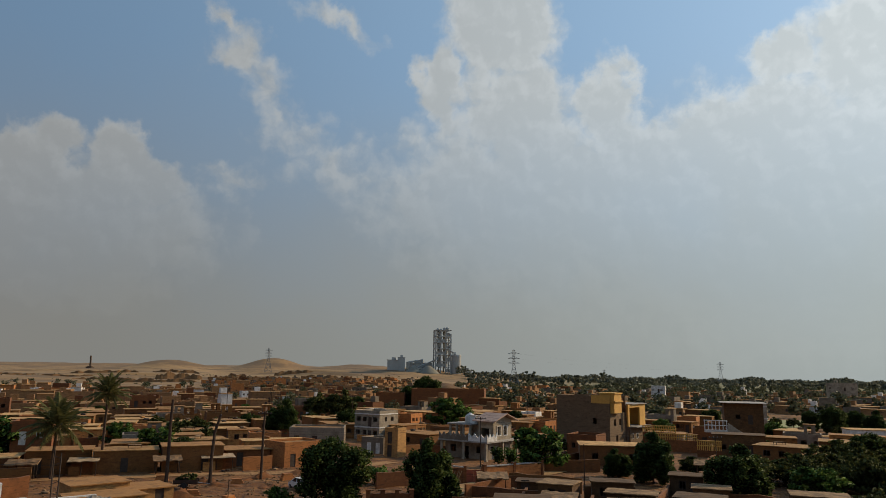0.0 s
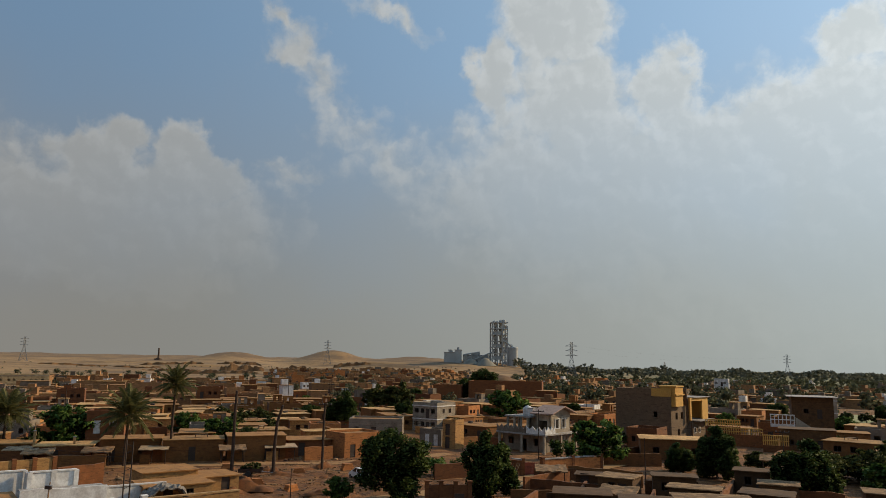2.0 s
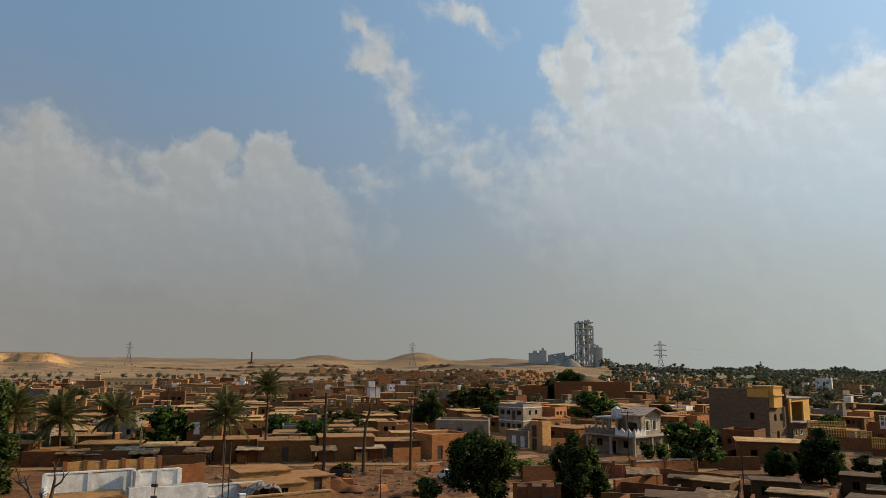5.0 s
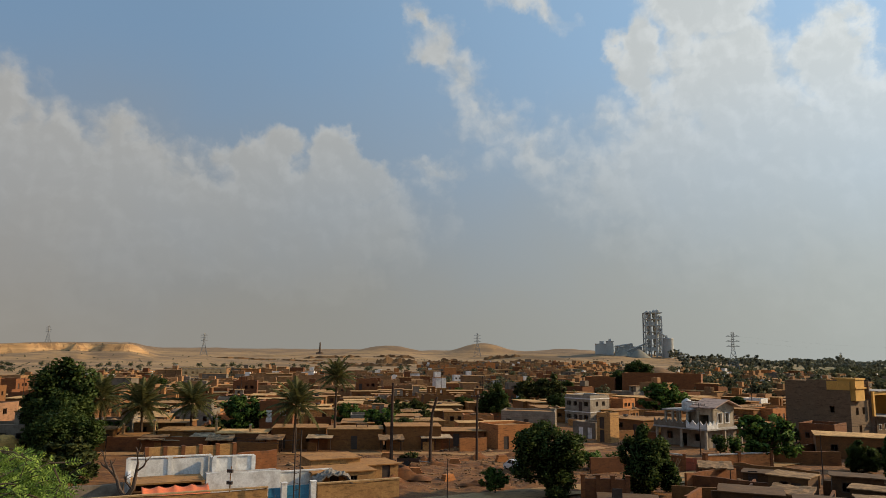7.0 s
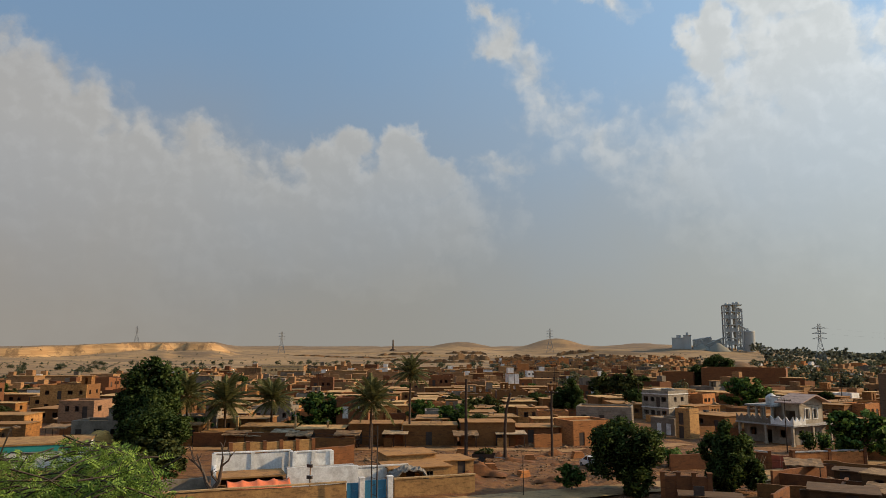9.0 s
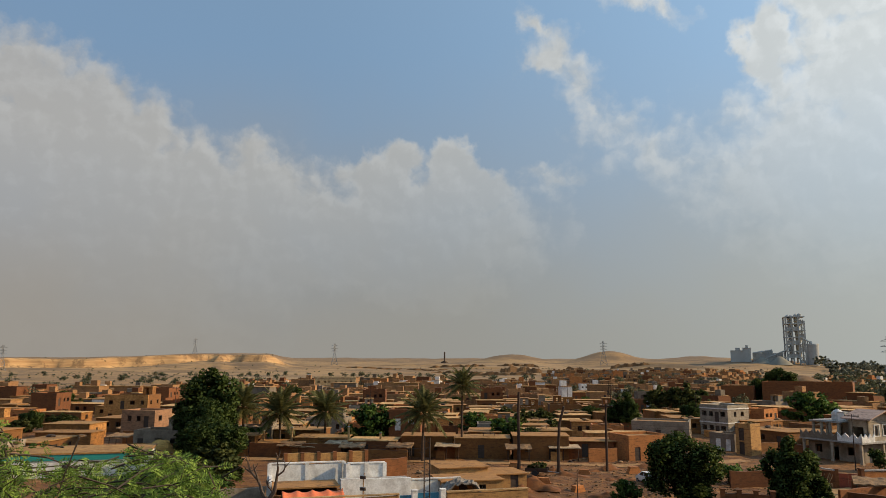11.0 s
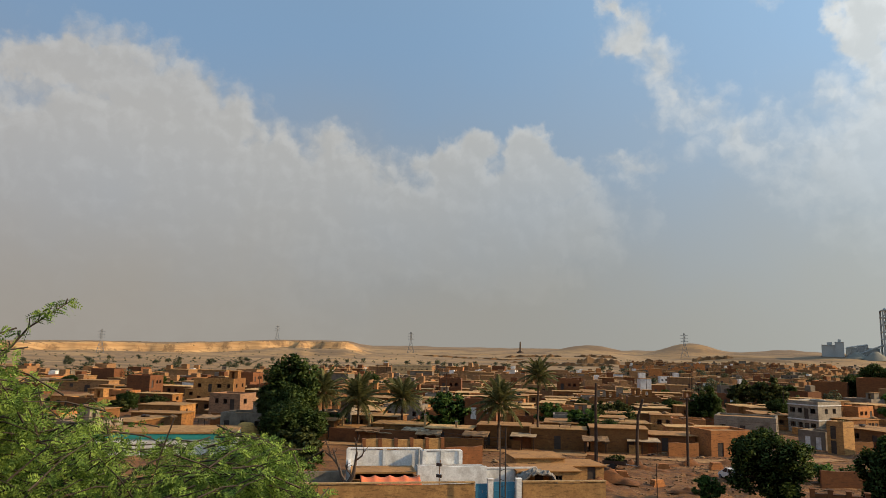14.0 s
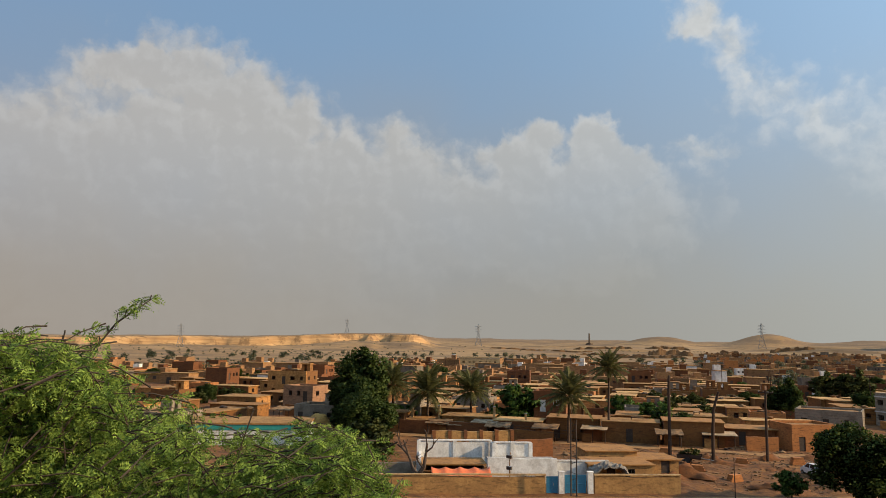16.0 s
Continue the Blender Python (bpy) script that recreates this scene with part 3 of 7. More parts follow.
# the larger trees that stand out
for k, x, y in ((3, 74, 103), (2, 80, 118), (4, -13, 345), (5, 60, 103)):
    tree(k, x, y)
for k, x, y, s, t, h, lab in ((0, -11.7, 81.3, 1.0, 10, 1.0, ""), (1, -1.1, 85.8, 1.0, 40, 1.06, ""), (4, -88.3, 92.0, 1.4, 0, 1.06, "large dark green tree standing over a straw heap"),
                              (0, -72.5, 77, 1.1, 50, 0.85, "dark green tree beside the long hall"), (3, -67.5, 72, 1.2, 20, 0.8, "dusty olive tree by the yard wall"), (3, -62, 67.5, 0.95, 80, 0.75, "dusty olive tree by the yard wall"), (0, -78.5, 83, 0.95, 0, 1.0, "dark green tree beside the straw heap"),
                              (2, 14.8, 113.0, 1.25, 70, 1.0, "spreading green tree beside the balconied house"), (1, 30.0, 105.8, 1.0, 90, 0.95, ""), (1, 35.8, 91.0, 1.1, 130, 0.85, ""),
                              (1, -37.2, 171.0, 1.25, 200, 0.9, "dark rounded tree among flat roofs"), (2, -69.0, 113, 1.35, 30, 1.0, "bright green spreading tree among palms"), (2, -47.5, 123, 0.95, 100, 1.0, "bright green spreading tree behind a brick row"), (3, -70, 106, 0.75, 60, 1.0, ""),
                              (2, -60, 138, 1.0, 20, 0.9, "bright green tree behind brick houses"), (3, -52, 140, 1.1, 80, 0.9, ""), (2, -17.3, 79.9, 0.5, 0, 1.0, "young dark green tree at the roadside"),
                              (1, 26.5, 112, 0.7, 0, 0.8, ""), (3, -30, 215, 1.7, 0, 1.1, ""), (3, -38, 222, 1.5, 50, 1.1, ""), (2, 2.0, 190, 1.7, 10, 0.9, "broad green tree behind the balconied house"),
                              (0, -7, 330, 1.6, 0, 1.1, ""), (4, -15, 310, 1.0, 40, 1.0, ""), (5, 40.5, 100, 1.0, 0, 1.0, ""), (2, 46, 91, 1.0, 0, 0.75, ""), (3, 53, 84, 1.1, 20, 0.9, ""), (3, 45, 78, 0.9, 20, 0.8, ""), (5, 22, 69, 0.5, 10, 1.0, ""), (5, 68, 128, 1.3, 20, 1.0, ""), (5, 76, 126, 1.3, 90, 1.0, ""),
                              (5, 51, 108, 1.2, 90, 1.0, ""), (5, 63, 100, 1.3, 40, 1.1, ""), (5, 70, 108, 1.3, 140, 1.1, ""), (5, 57, 115, 1.2, 10, 1.0, ""), (5, 66, 94, 1.2, 70, 1.1, ""), (5, 44, 105, 1.1, 0, 0.9, ""), (5, 50, 103, 1.1, 50, 1.0, ""), (5, 55, 98, 1.2, 80, 1.1, ""), (5, 58, 106, 1.2, 10, 1.0, ""),
                              (5, 47, 112, 1.1, 10, 0.9, ""), (5, 66, 118, 1.2, 200, 1.2, ""), (5, 62, 109, 1.2, 240, 1.2, ""), (5, 60, 90, 1.1, 300, 1.2, ""), (5, 40, 118, 0.8, 310, 0.9, ""), (2, 33, 118, 0.7, 310, 0.7, ""),
                              (5, 54, 104, 1.1, 120, 1.2, ""), (5, 74, 115, 1.2, 220, 1.3, ""), (5, 69, 101, 1.3, 300, 1.2, ""), (5, 49, 97, 0.9, 260, 1.0, ""), (0, -84.0, 87.0, 1.2, 200, 1.0, "broad dark green tree leaning over a straw heap"), (0, -93.5, 95, 1.1, 120, 1.1, "dark green tree behind a straw heap")):
    tree(k, x, y, s, t, h, lab)


def hedge_bush(x, y, wide, tall, seed, label="clipped green bush beside a garden wall"):
    r = random.Random(seed)
    ob = thing("bush", pose(x, y, height(x, y)), label, "bush", "bushes by the garden wall")
    bm = bmesh.new()
    for i in range(3):
        tube(bm, [(0, 0, -0.1), (r.uniform(-0.2, 0.2), r.uniform(-0.2, 0.2), tall * 0.4), (r.uniform(-0.6, 0.6) * wide, r.uniform(-0.6, 0.6) * wide, tall * 0.7)], [0.06, 0.04, 0.02], 5)
    part("stem", bm, BARK, ob)
    cs = [(r.uniform(-0.7, 0.7) * wide, r.uniform(-0.7, 0.7) * wide, tall * r.uniform(0.25, 0.85)) for _ in range(22)]
    part("foliage", leaf_mesh("foliage", cs, (wide * 0.4, wide * 0.4, tall * 0.2), 50, 0.2, LEAF_BRIGHT if seed % 2 else LEAF, seed), LEAF, ob)


for i, (x, y, w, t) in enumerate(((9.2, 122, 1.3, 3.0), (11.6, 124, 1.2, 2.9), (-12.5, 100, 1.6, 2.4), (-9, 101, 1.6, 2.3), (-5.5, 103, 1.7, 2.4), (-2.5, 105, 1.5, 2.4), (-16, 99, 1.4, 2.2), (14, 121, 1.4, 3.2))):
    hedge_bush(x, y, w, t, i)


# ---- houses ----
def openings_for(r, length, doors, windows, h):
    out, u = [], 0.7
    kinds = ["d"] * doors + ["w"] * windows
    r.shuffle(kinds)
    step = (length - 1.0) / max(1, len(kinds))
    for i, k in enumerate(kinds):
        wide = 1.0 if k == "d" else r.choice((0.8, 1.0, 1.2))
        u = 0.5 + step * (i + r.uniform(0.2, 0.6)) - wide / 2 + 0.2
        u = min(max(u, 0.3 if not out else out[-1][1] + 0.3), length - wide - 0.3)
        if out and u < out[-1][1] + 0.2:
            continue
        out.append((u, u + wide, 0.0, 2.05) if k == "d" else (u, u + wide, 1.1, min(2.1, h - 0.4)))
    return out


def house(name, m, w, d, h, seed, wall_mat, roof_mat, label, doors=1, windows=2, storeys=1, parapet=0.0, overhang=0.22, stair_room=False, group="", category="house", trim=None, frame_mat=None):
    """A flat-roofed house, its front at y = 0, x from -w/2 to w/2: pierced walls, roof slab, door leaves, barred windows."""
    r = random.Random(seed)
    frame_mat = frame_mat or DARK
    ob = thing(name, m, label, category, group)
    top = h * storeys
    corners = [(-w / 2, 0), (w / 2, 0), (w / 2, d), (-w / 2, d)]
    ops_all = []
    t = 0.3
    for side in range(4):
        a, b = Vector(corners[side]), Vector(corners[(side + 1) % 4])
        e = (b - a).normalized()
        if side % 2:
            a, b = a + e * t, b - e * t
        length = (b - a).length
        ops = []
        for s in range(storeys):
            if side in (0, 1):
                fresh = openings_for(r, length, doors if (side == 0 and s == 0) else 0, windows if side == 0 else max(0, windows - 1), h)
                for o in fresh:
                    o2 = (o[0], o[1], o[2] + h * s, o[3] + h * s)
                    if s == 0:
                        ops.append(o2)
                    ops_all.append((side, a.copy(), e, o2)) if s == 0 else None
        walls(ob, "wall", wall_mat, (a, b, -0.3, top + parapet, t, [(o[0], o[1], (o[2] if s == 0 or o[2] > 0.5 else 0.0) + h * s, o[3] + h * s) for s in range(storeys) for o in ops]))
    bm = bmesh.new()
    o = overhang if not parapet else -t
    zb, zt = (top - 0.2, top - 0.04) if parapet else (top, top + 0.11)
    n = 6
    low, high = [], []
    for j in range(n + 1):
        for i in range(n + 1):
            rim = i in (0, n) or j in (0, n)
            x, y = -w / 2 - o + (w + 2 * o) * i / n, -o + (d + 2 * o) * j / n
            if rim and not parapet:
                x, y = x + r.uniform(-0.06, 0.06), y + r.uniform(-0.06, 0.06)
            low.append(bm.verts.new((x, y, zb)))
            high.append(bm.verts.new((x, y, zt + r.uniform(-0.025, 0.03) + (0 if rim else 0.03))))
    for j in range(n):
        for i in range(n):
            k = j * (n + 1) + i
            bm.faces.new((high[k], high[k + 1], high[k + n + 2], high[k + n + 1]))
            bm.faces.new((low[k + n + 1], low[k + n + 2], low[k + 1], low[k]))
    ring = [i for i in range(n)] + [n + j * (n + 1) for j in range(n)] + [(n + 1) * (n + 1) - 1 - i for i in range(n)] + [(n - j) * (n + 1) for j in range(n)]
    for a, b in zip(ring, ring[1:] + ring[:1]):
        bm.faces.new((low[a], low[b], high[b], high[a]))
    part("roof", bm, roof_mat, ob)
    for side, a, e, op in ops_all:
        for s in range(storeys):
            if s and op[2] < 0.5:
                z0, z1 = h * s + 0.0, h * s + 2.05
            else:
                z0, z1 = op[2] + h * s, op[3] + h * s
            bm = bmesh.new()
            q = Matrix.Translation((*a, 0)) @ Vector((*e, 0)).to_track_quat("X", "Z").to_matrix().to_4x4()
            if op[2] < 0.5:
                box(bm, op[0], op[1], 0.10, 0.16, z0 + (0 if s else -0.05), z1)
                for k in range(3):
                    box(bm, op[0] + 0.06, op[1] - 0.06, 0.08, 0.10, z0 + 0.15 + 0.65 * k, z0 + 0.65 + 0.65 * k)
            else:
                half = (op[0] + op[1]) / 2
                wall(bm, (op[0], 0.06), (op[1], 0.06), z0, z1, 0.08, [(0.07, half - op[0] - 0.03, z0 + 0.07, z1 - 0.07), (half - op[0] + 0.03, op[1] - op[0] - 0.07, z0 + 0.07, z1 - 0.07)])
            bm.transform(q)
            part("door" if op[2] < 0.5 else "window", bm, frame_mat, ob)
    if trim:
        bm = bmesh.new()
        for s in range(storeys):
            box(bm, -w / 2 - 0.12, w / 2 + 0.12, -0.12, -0.003, h * (s + 1) - 0.28, h * (s + 1) - 0.06)
            box(bm, w / 2 + 0.003, w / 2 + 0.12, 0, d, h * (s + 1) - 0.28, h * (s + 1) - 0.06)
        part("ledge", bm, trim, ob)
    if stair_room:
        bm = bmesh.new()
        x0 = r.uniform(-w / 2 + 0.4, max(-w / 2 + 0.5, w / 2 - 3.0))
        wall(bm, (x0, d - 2.6), (x0 + 2.4, d - 2.6), top, top + 2.1, 2.2, [(0.7, 1.5, top, top + 1.8)])
        part("stair_room", bm, wall_mat, ob)
        bm = bmesh.new()
        box(bm, x0 - 0.15, x0 + 2.55, d - 2.75, d - 0.2, top + 2.1, top + 2.25)
        part("stair_room_roof", bm, roof_mat, ob)
    return ob


# kinds of town house, built once
rk = random.Random(7)
KINDS = []
for i, (w, d, h, wm, rm, lab, st, par, sr) in enumerate((
        (7, 6, 2.9, MUD, ROOF, "low mud-brick house with a flat earthen roof", 1, 0, False), (9, 6, 3.0, MUD, ROOF, "long mud-brick house with a flat earthen roof", 1, 0, False),
        (6, 7, 3.2, BRICK, ROOF, "small fired-brick house with a flat roof", 1, 0.5, False), (8, 7, 3.1, MUD, ROOF, "mud house with roof parapet and stair room", 1, 0.5, True),
        (10, 7, 2.8, MUD, ROOF, "wide low mud house with a pale roof", 1, 0, False), (7, 7, 3.0, BRICK, ROOF, "two-storey fired-brick house with a parapet", 2, 0.5, False),
        (8, 6, 3.0, PLASTER, ROOF, "plastered flat-roofed house with parapet", 1, 0.4, True), (5, 5, 2.7, MUD, ROOF, "small square mud hut with a flat roof", 1, 0, False),
        (6, 5, 3.0, ORANGE_BRICK, ROOF, "orange brick house with a flat roof", 1, 0.3, False), (11, 5, 2.7, MUD, ROOF, "long mud shed with an earthen roof", 1, 0, False),
        (5, 5, 3.0, WHITE, CONCRETE, "small whitewashed flat-roofed house", 1, 0.4, False), (8, 8, 3.1, MUD, ROOF, "two-storey mud-brick house with roof parapet", 2, 0.4, False))):
    KINDS.append((house("house", pose(0, 0, -500), w, d, h, 100 + i, wm, rm, lab, 1, 2, st, par, 0.22, sr, "houses of the town"), w, d, h * st + (0.0 if par else 0.15), bool(par)))

TAKEN = []  # plan discs kept free: x, y, radius


def town_house(kind, x, y, turn, size=1.0, tall=1.0):
    if kind not in USED_HOUSES:
        USED_HOUSES.add(kind)
        KINDS[kind][0].matrix_basis = Matrix.Translation((x, y, height(x, y) + 0.05)) @ Matrix.Rotation(radians(turn), 4, "Z")
        return KINDS[kind][0]
    return copy_thing(KINDS[kind][0], Matrix.Translation((x, y, height(x, y) + 0.05)) @ Matrix.Rotation(radians(turn), 4, "Z") @ Matrix.Diagonal((size, size, tall, 1)))


def yard_wall(a, b, tall, mat, label, thick=0.3, coping=None, piers=0, name="yard_wall", pier_mat=None, caps=True):
    """A freestanding wall with an uneven top, coping and piers."""
    a, b = Vector(a), Vector(b)
    ob = thing(name, Matrix.Translation((*a, 0)) @ Matrix.Rotation(math.atan2(b.y - a.y, b.x - a.x), 4, "Z"), label, "wall", "yard walls")
    length = (b - a).length
    bm = bmesh.new()
    n = max(1, int(length / 1.2))
    r = random.Random(int(a.x * 31 + a.y * 17))
    zs = [tall + r.uniform(-0.12, 0.06) for _ in range(n + 1)]
    for i in range(n):
        x0, x1 = length * i / n, length * (i + 1) / n
        box(bm, x0, x1, 0, thick, -0.3, tall)
    for v in bm.verts:
        if v.co.z > 0:
            v.co.z = zs[round(v.co.x / length * n)]
    bmesh.ops.remove_doubles(bm, verts=bm.verts, dist=0.001)
    part("wall", bm, mat, ob)
    if coping:
        bm = bmesh.new()
        box(bm, -0.05, length + 0.05, -0.08, thick + 0.08, tall + 0.065, tall + 0.2)
        part("coping", bm, coping, ob)
    for i in range(piers):
        bm = bmesh.new()
        x = length * i / max(1, piers - 1)
        box(bm, x - 0.22, x + 0.22, -0.12, thick + 0.12, -0.2, tall + (0.3 if caps else 0.1))
        if caps:
            box(bm, x - 0.28, x + 0.28, -0.18, thick + 0.18, tall + 0.3, tall + 0.42)
        part("pier", bm, pier_mat or mat, ob)
    return ob


# ---- the whitewashed yard with its brick wall and blue gates ----
YARD = Matrix.Translation((-48.5, 56.2, 0)) @ Matrix.Rotation(radians(41.4), 4, "Z")


def yard(u, v):
    p = YARD @ Vector((u, v, 0))
    return p.x, p.y


def blocks(name, m, label, category, pieces, mat, group=""):
    """A thing of boxes: pieces are (part, material, label, [boxes])."""
    ob = thing(name, m, label, category, group)
    for pname, pmat, plabel, boxes in pieces:
        bm = bmesh.new()
        for b in boxes:
            box(bm, *b)
        part(pname, bm, pmat or mat, ob, plabel)
    return ob


# Paler mud: sunlit top band of the wall put into the coping; also posts.
MUDTOP = material("lit_top_and_post_mud", (0.56, 0.36, 0.16), (0.32, 0.18, 0.07), 0.95, scale=1.4, fine=7, stain=0.7)
MUDWALL = material("ochre_mud_wall", (0.48, 0.265, 0.09), (0.25, 0.125, 0.045), 0.95, scale=0.6, fine=5, stain=0.6)
yard_wall(yard(-9, 0), yard(15.0, 0), 1.72, MUDWALL, "long ochre mud-brick wall along the road", 0.3, MUDTOP)
yard_wall(yard(20.1, 0), yard(29, 0), 1.72, MUDWALL, "crumbling ochre mud-brick wall beside a blue gate", 0.3, MUDTOP)


def gate(u0, u1, tall, mat, label):
    ob = thing("gate", YARD @ Matrix.Translation((u0, 0.1, 0)), label, "gate", "gates in the road wall")
    w = u1 - u0
    for i in range(2):
        bm = bmesh.new()
        x0, x1 = w * i / 2 + 0.01, w * (i + 1) / 2 - 0.01
        box(bm, x0, x1, 0.03, 0.07, 0.05, tall)
        for z in (0.06, tall * 0.5, tall - 0.1):
            box(bm, x0, x1, -0.02, 0.03, z, z + 0.09)
        for x in (x0, x1 - 0.08):
            box(bm, x, x + 0.08, -0.021, 0.029, 0.15, tall - 0.1)
        part("gate_leaf", bm, mat, ob)
    bm = bmesh.new()
    rod(bm, (w / 2 + 0.12, -0.06, tall * 0.48), (w / 2 + 0.12, -0.06, tall * 0.62), 0.025)
    part("handle", bm, STEEL, ob)


gate(15.1, 16.3, 1.7, BLUE, "narrow blue painted iron gate")
gate(16.98, 19.2, 1.85, BLUE, "wide blue painted iron double gate")
for u in (16.64, 19.62):
    blocks("gate_pier", YARD @ Matrix.Translation((u, 0.15, 0)), "whitewashed square gate pier beside blue gates", "pier",
           [("shaft", WHITE, "", [(-0.27, 0.27, -0.27, 0.27, -0.2, 2.1)]), ("cap", WHITE, "", [(-0.31, 0.31, -0.31, 0.31, 2.1, 2.2)])], WHITE, "gate piers")
yard_wall(yard(2.6, 12), yard(11.0, 12), 3.5, WHITE, "whitewashed brick back wall of the yard with piers", 0.3, WHITE, 3, caps=False)
yard_wall(yard(2.6, 12), yard(2.4, 7), 2.4, WHITE, "stained whitewashed side wall of the yard", 0.3)
yard_wall(yard(-6, 10), yard(2.2, 11), 1.3, PLASTER, "stained low grey yard wall")
yard_wall(yard(10.9, 8), yard(15.0, 8), 3.8, WHITE, "tall panelled white parapet wall of the yard", 0.35, WHITE, 3, caps=False)
yard_wall(yard(10.9, 11.7), yard(10.9, 8.4), 3.6, WHITE, "tall white yard wall at the corner", 0.3)
yard_wall(yard(9.8, 5.2), yard(17.4, 5.2), 2.7, WHITE, "peeling whitewashed wall in front of a low room", 0.3)
yard_wall(yard(17.5, 6.4), yard(23.4, 6.4), 2.1, WHITE, "pale blue-white low wall behind the gates", 0.25, WHITE)
yard_wall(yard(4.6, 16.5), yard(14.5, 17.5), 4.1, MUDWALL, "tall ochre brick wall with buttress piers", 0.35, None, 6, pier_mat=BRICK, caps=False)
yard_wall(yard(14.9, 17.5), yard(20, 19), 3.0, BRICK, "dark brick wall with a doorway gap", 0.35)
blocks("yard_room", YARD @ Matrix.Translation((13.7, 5.6, 0)), "low white plastered room with a flat roof and a small opening", "room",
       [("wall", WHITE, "", [(-3.6, 3.6, 0, 0.25, -0.2, 2.3), (-3.6, -3.35, 0.25, 2.3, -0.2, 2.3), (3.35, 3.6, 0.25, 2.3, -0.2, 2.3)]), ("roof", CONCRETE, "", [(-3.7, 3.7, 0.02, 2.35, 2.3, 2.42)])], WHITE)
blocks("yard_shed", YARD @ Matrix.Translation((6.2, 4.0, 0)), "low mud room with a flat earthen roof in the yard", "shed",
       [("wall", MUD, "", [(-3.4, 3.4, 0, 0.3, -0.2, 1.5), (-3.4, -3.1, 0.3, 5.5, -0.2, 1.9), (3.1, 3.4, 0.3, 5.5, -0.2, 1.9), (-3.1, 3.1, 5.2, 5.5, -0.2, 1.9)]), ("roof", ROOF, "", [(-3.5, 3.5, 1.2, 5.6, 1.9, 2.05)])], MUD)


def tarpaulin():
    """A sagging orange awning on poles."""
    ob = thing("awning", YARD @ Matrix.Translation((3.6, 1.2, 0)), "sagging orange tarpaulin awning stretched on poles", "awning")
    bm = bmesh.new()
    nx, ny = 28, 8
    grid = [[bm.verts.new((6.2 * i / nx, 2.6 * j / ny, 1.25 + 0.75 * j / ny - 0.16 * math.sin(math.pi * ((4 * i / nx) % 1)) * (0.4 + j / ny) + 0.03 * noise.noise(Vector((i * 0.5, j * 0.7, 0))))) for i in range(nx + 1)] for j in range(ny + 1)]
    for j in range(ny):
        for i in range(nx):
            bm.faces.new((grid[j][i], grid[j][i + 1], grid[j + 1][i + 1], grid[j + 1][i]))
    sheet = part("sheet", bm, TARP, ob, smooth=True)
    s = sheet.modifiers.new("thickness", "SOLIDIFY")
    s.thickness = 0.012
    for x in (0, 1.55, 3.1, 4.65, 6.2):
        for y, z in ((0, 1.3), (2.6, 2.02)):
            bm = bmesh.new()
            rod(bm, (x, y, -0.2), (x, y, z), 0.035)
            part("pole", bm, WOOD, ob)


tarpaulin()
for u, v, w, d, h in ((24.5, 5.0, 7, 5, 2.0), (25.2, 10.8, 6.0, 5, 2.6), (29.5, 8.5, 5.5, 5.0, 2.0)):
    house("mud_hut", YARD @ Matrix.Translation((u, v, 0)), w, d, h, int(u), MUDWALL, ROOF, "low ochre mud hut with flat roof behind the wall", 1, 1, group="mud huts by the road")

# the long building with a teal band
TEALB = Matrix.Translation((-85.2, 67.5, 0)) @ Matrix.Rotation(radians(41.4), 4, "Z")
blocks("long_hall", TEALB, "long cream building with a teal band under a pale roof", "building",
       [("wall", WHITE, "", [(-14, 7.4, 0, 0.3, -0.3, 2.1), (7.1, 7.4, 0.3, 8.7, -0.3, 2.9), (-14, 7.1, 8.7, 9.0, -0.3, 2.9), (-14, -13.7, 0.3, 8.7, -0.3, 2.9), (-14, 7.1, 0.04, 0.3, 2.1, 2.9)]),
        ("teal_band", TEAL, "teal painted band", [(-14, 7.41, -0.1, 0.035, 2.12, 2.85)]), ("roof", ROOF, "pale flat roof", [(-14.2, 7.6, -0.2, 9.2, 2.9, 3.1)]),
        ("window", DARK, "", [(-9, -8, -0.02, 0.1, 0.9, 1.8)]), ("window", DARK, "", [(-3, -2, -0.02, 0.1, 0.9, 1.8)])], WHITE)


def straw_heap(x, y):
    ob = thing("straw_heap", pose(x, y, height(x, y)), "rounded heap of golden straw beside a dark tree", "straw heap")
    bm = bmesh.new()
    bmesh.ops.create_uvsphere(bm, u_segments=40, v_segments=24, radius=1)
    for v in bm.verts:
        p = v.co
        k = 1 + 0.22 * noise.noise(p * 1.7) + 0.10 * noise.noise(p * 4.5) + 0.05 * noise.noise(p * 11)
        v.co = Vector((p.x * 2.3 * k, p.y * 2.3 * k, max(-0.1, p.z) * 3.1 * k))
    part("straw_mound", bm, material("straw", (0.62, 0.36, 0.09), (0.36, 0.20, 0.06), 0.95, scale=1.2, fine=14, relief=0.9), ob, smooth=True)


straw_heap(-88.3, 82.6)


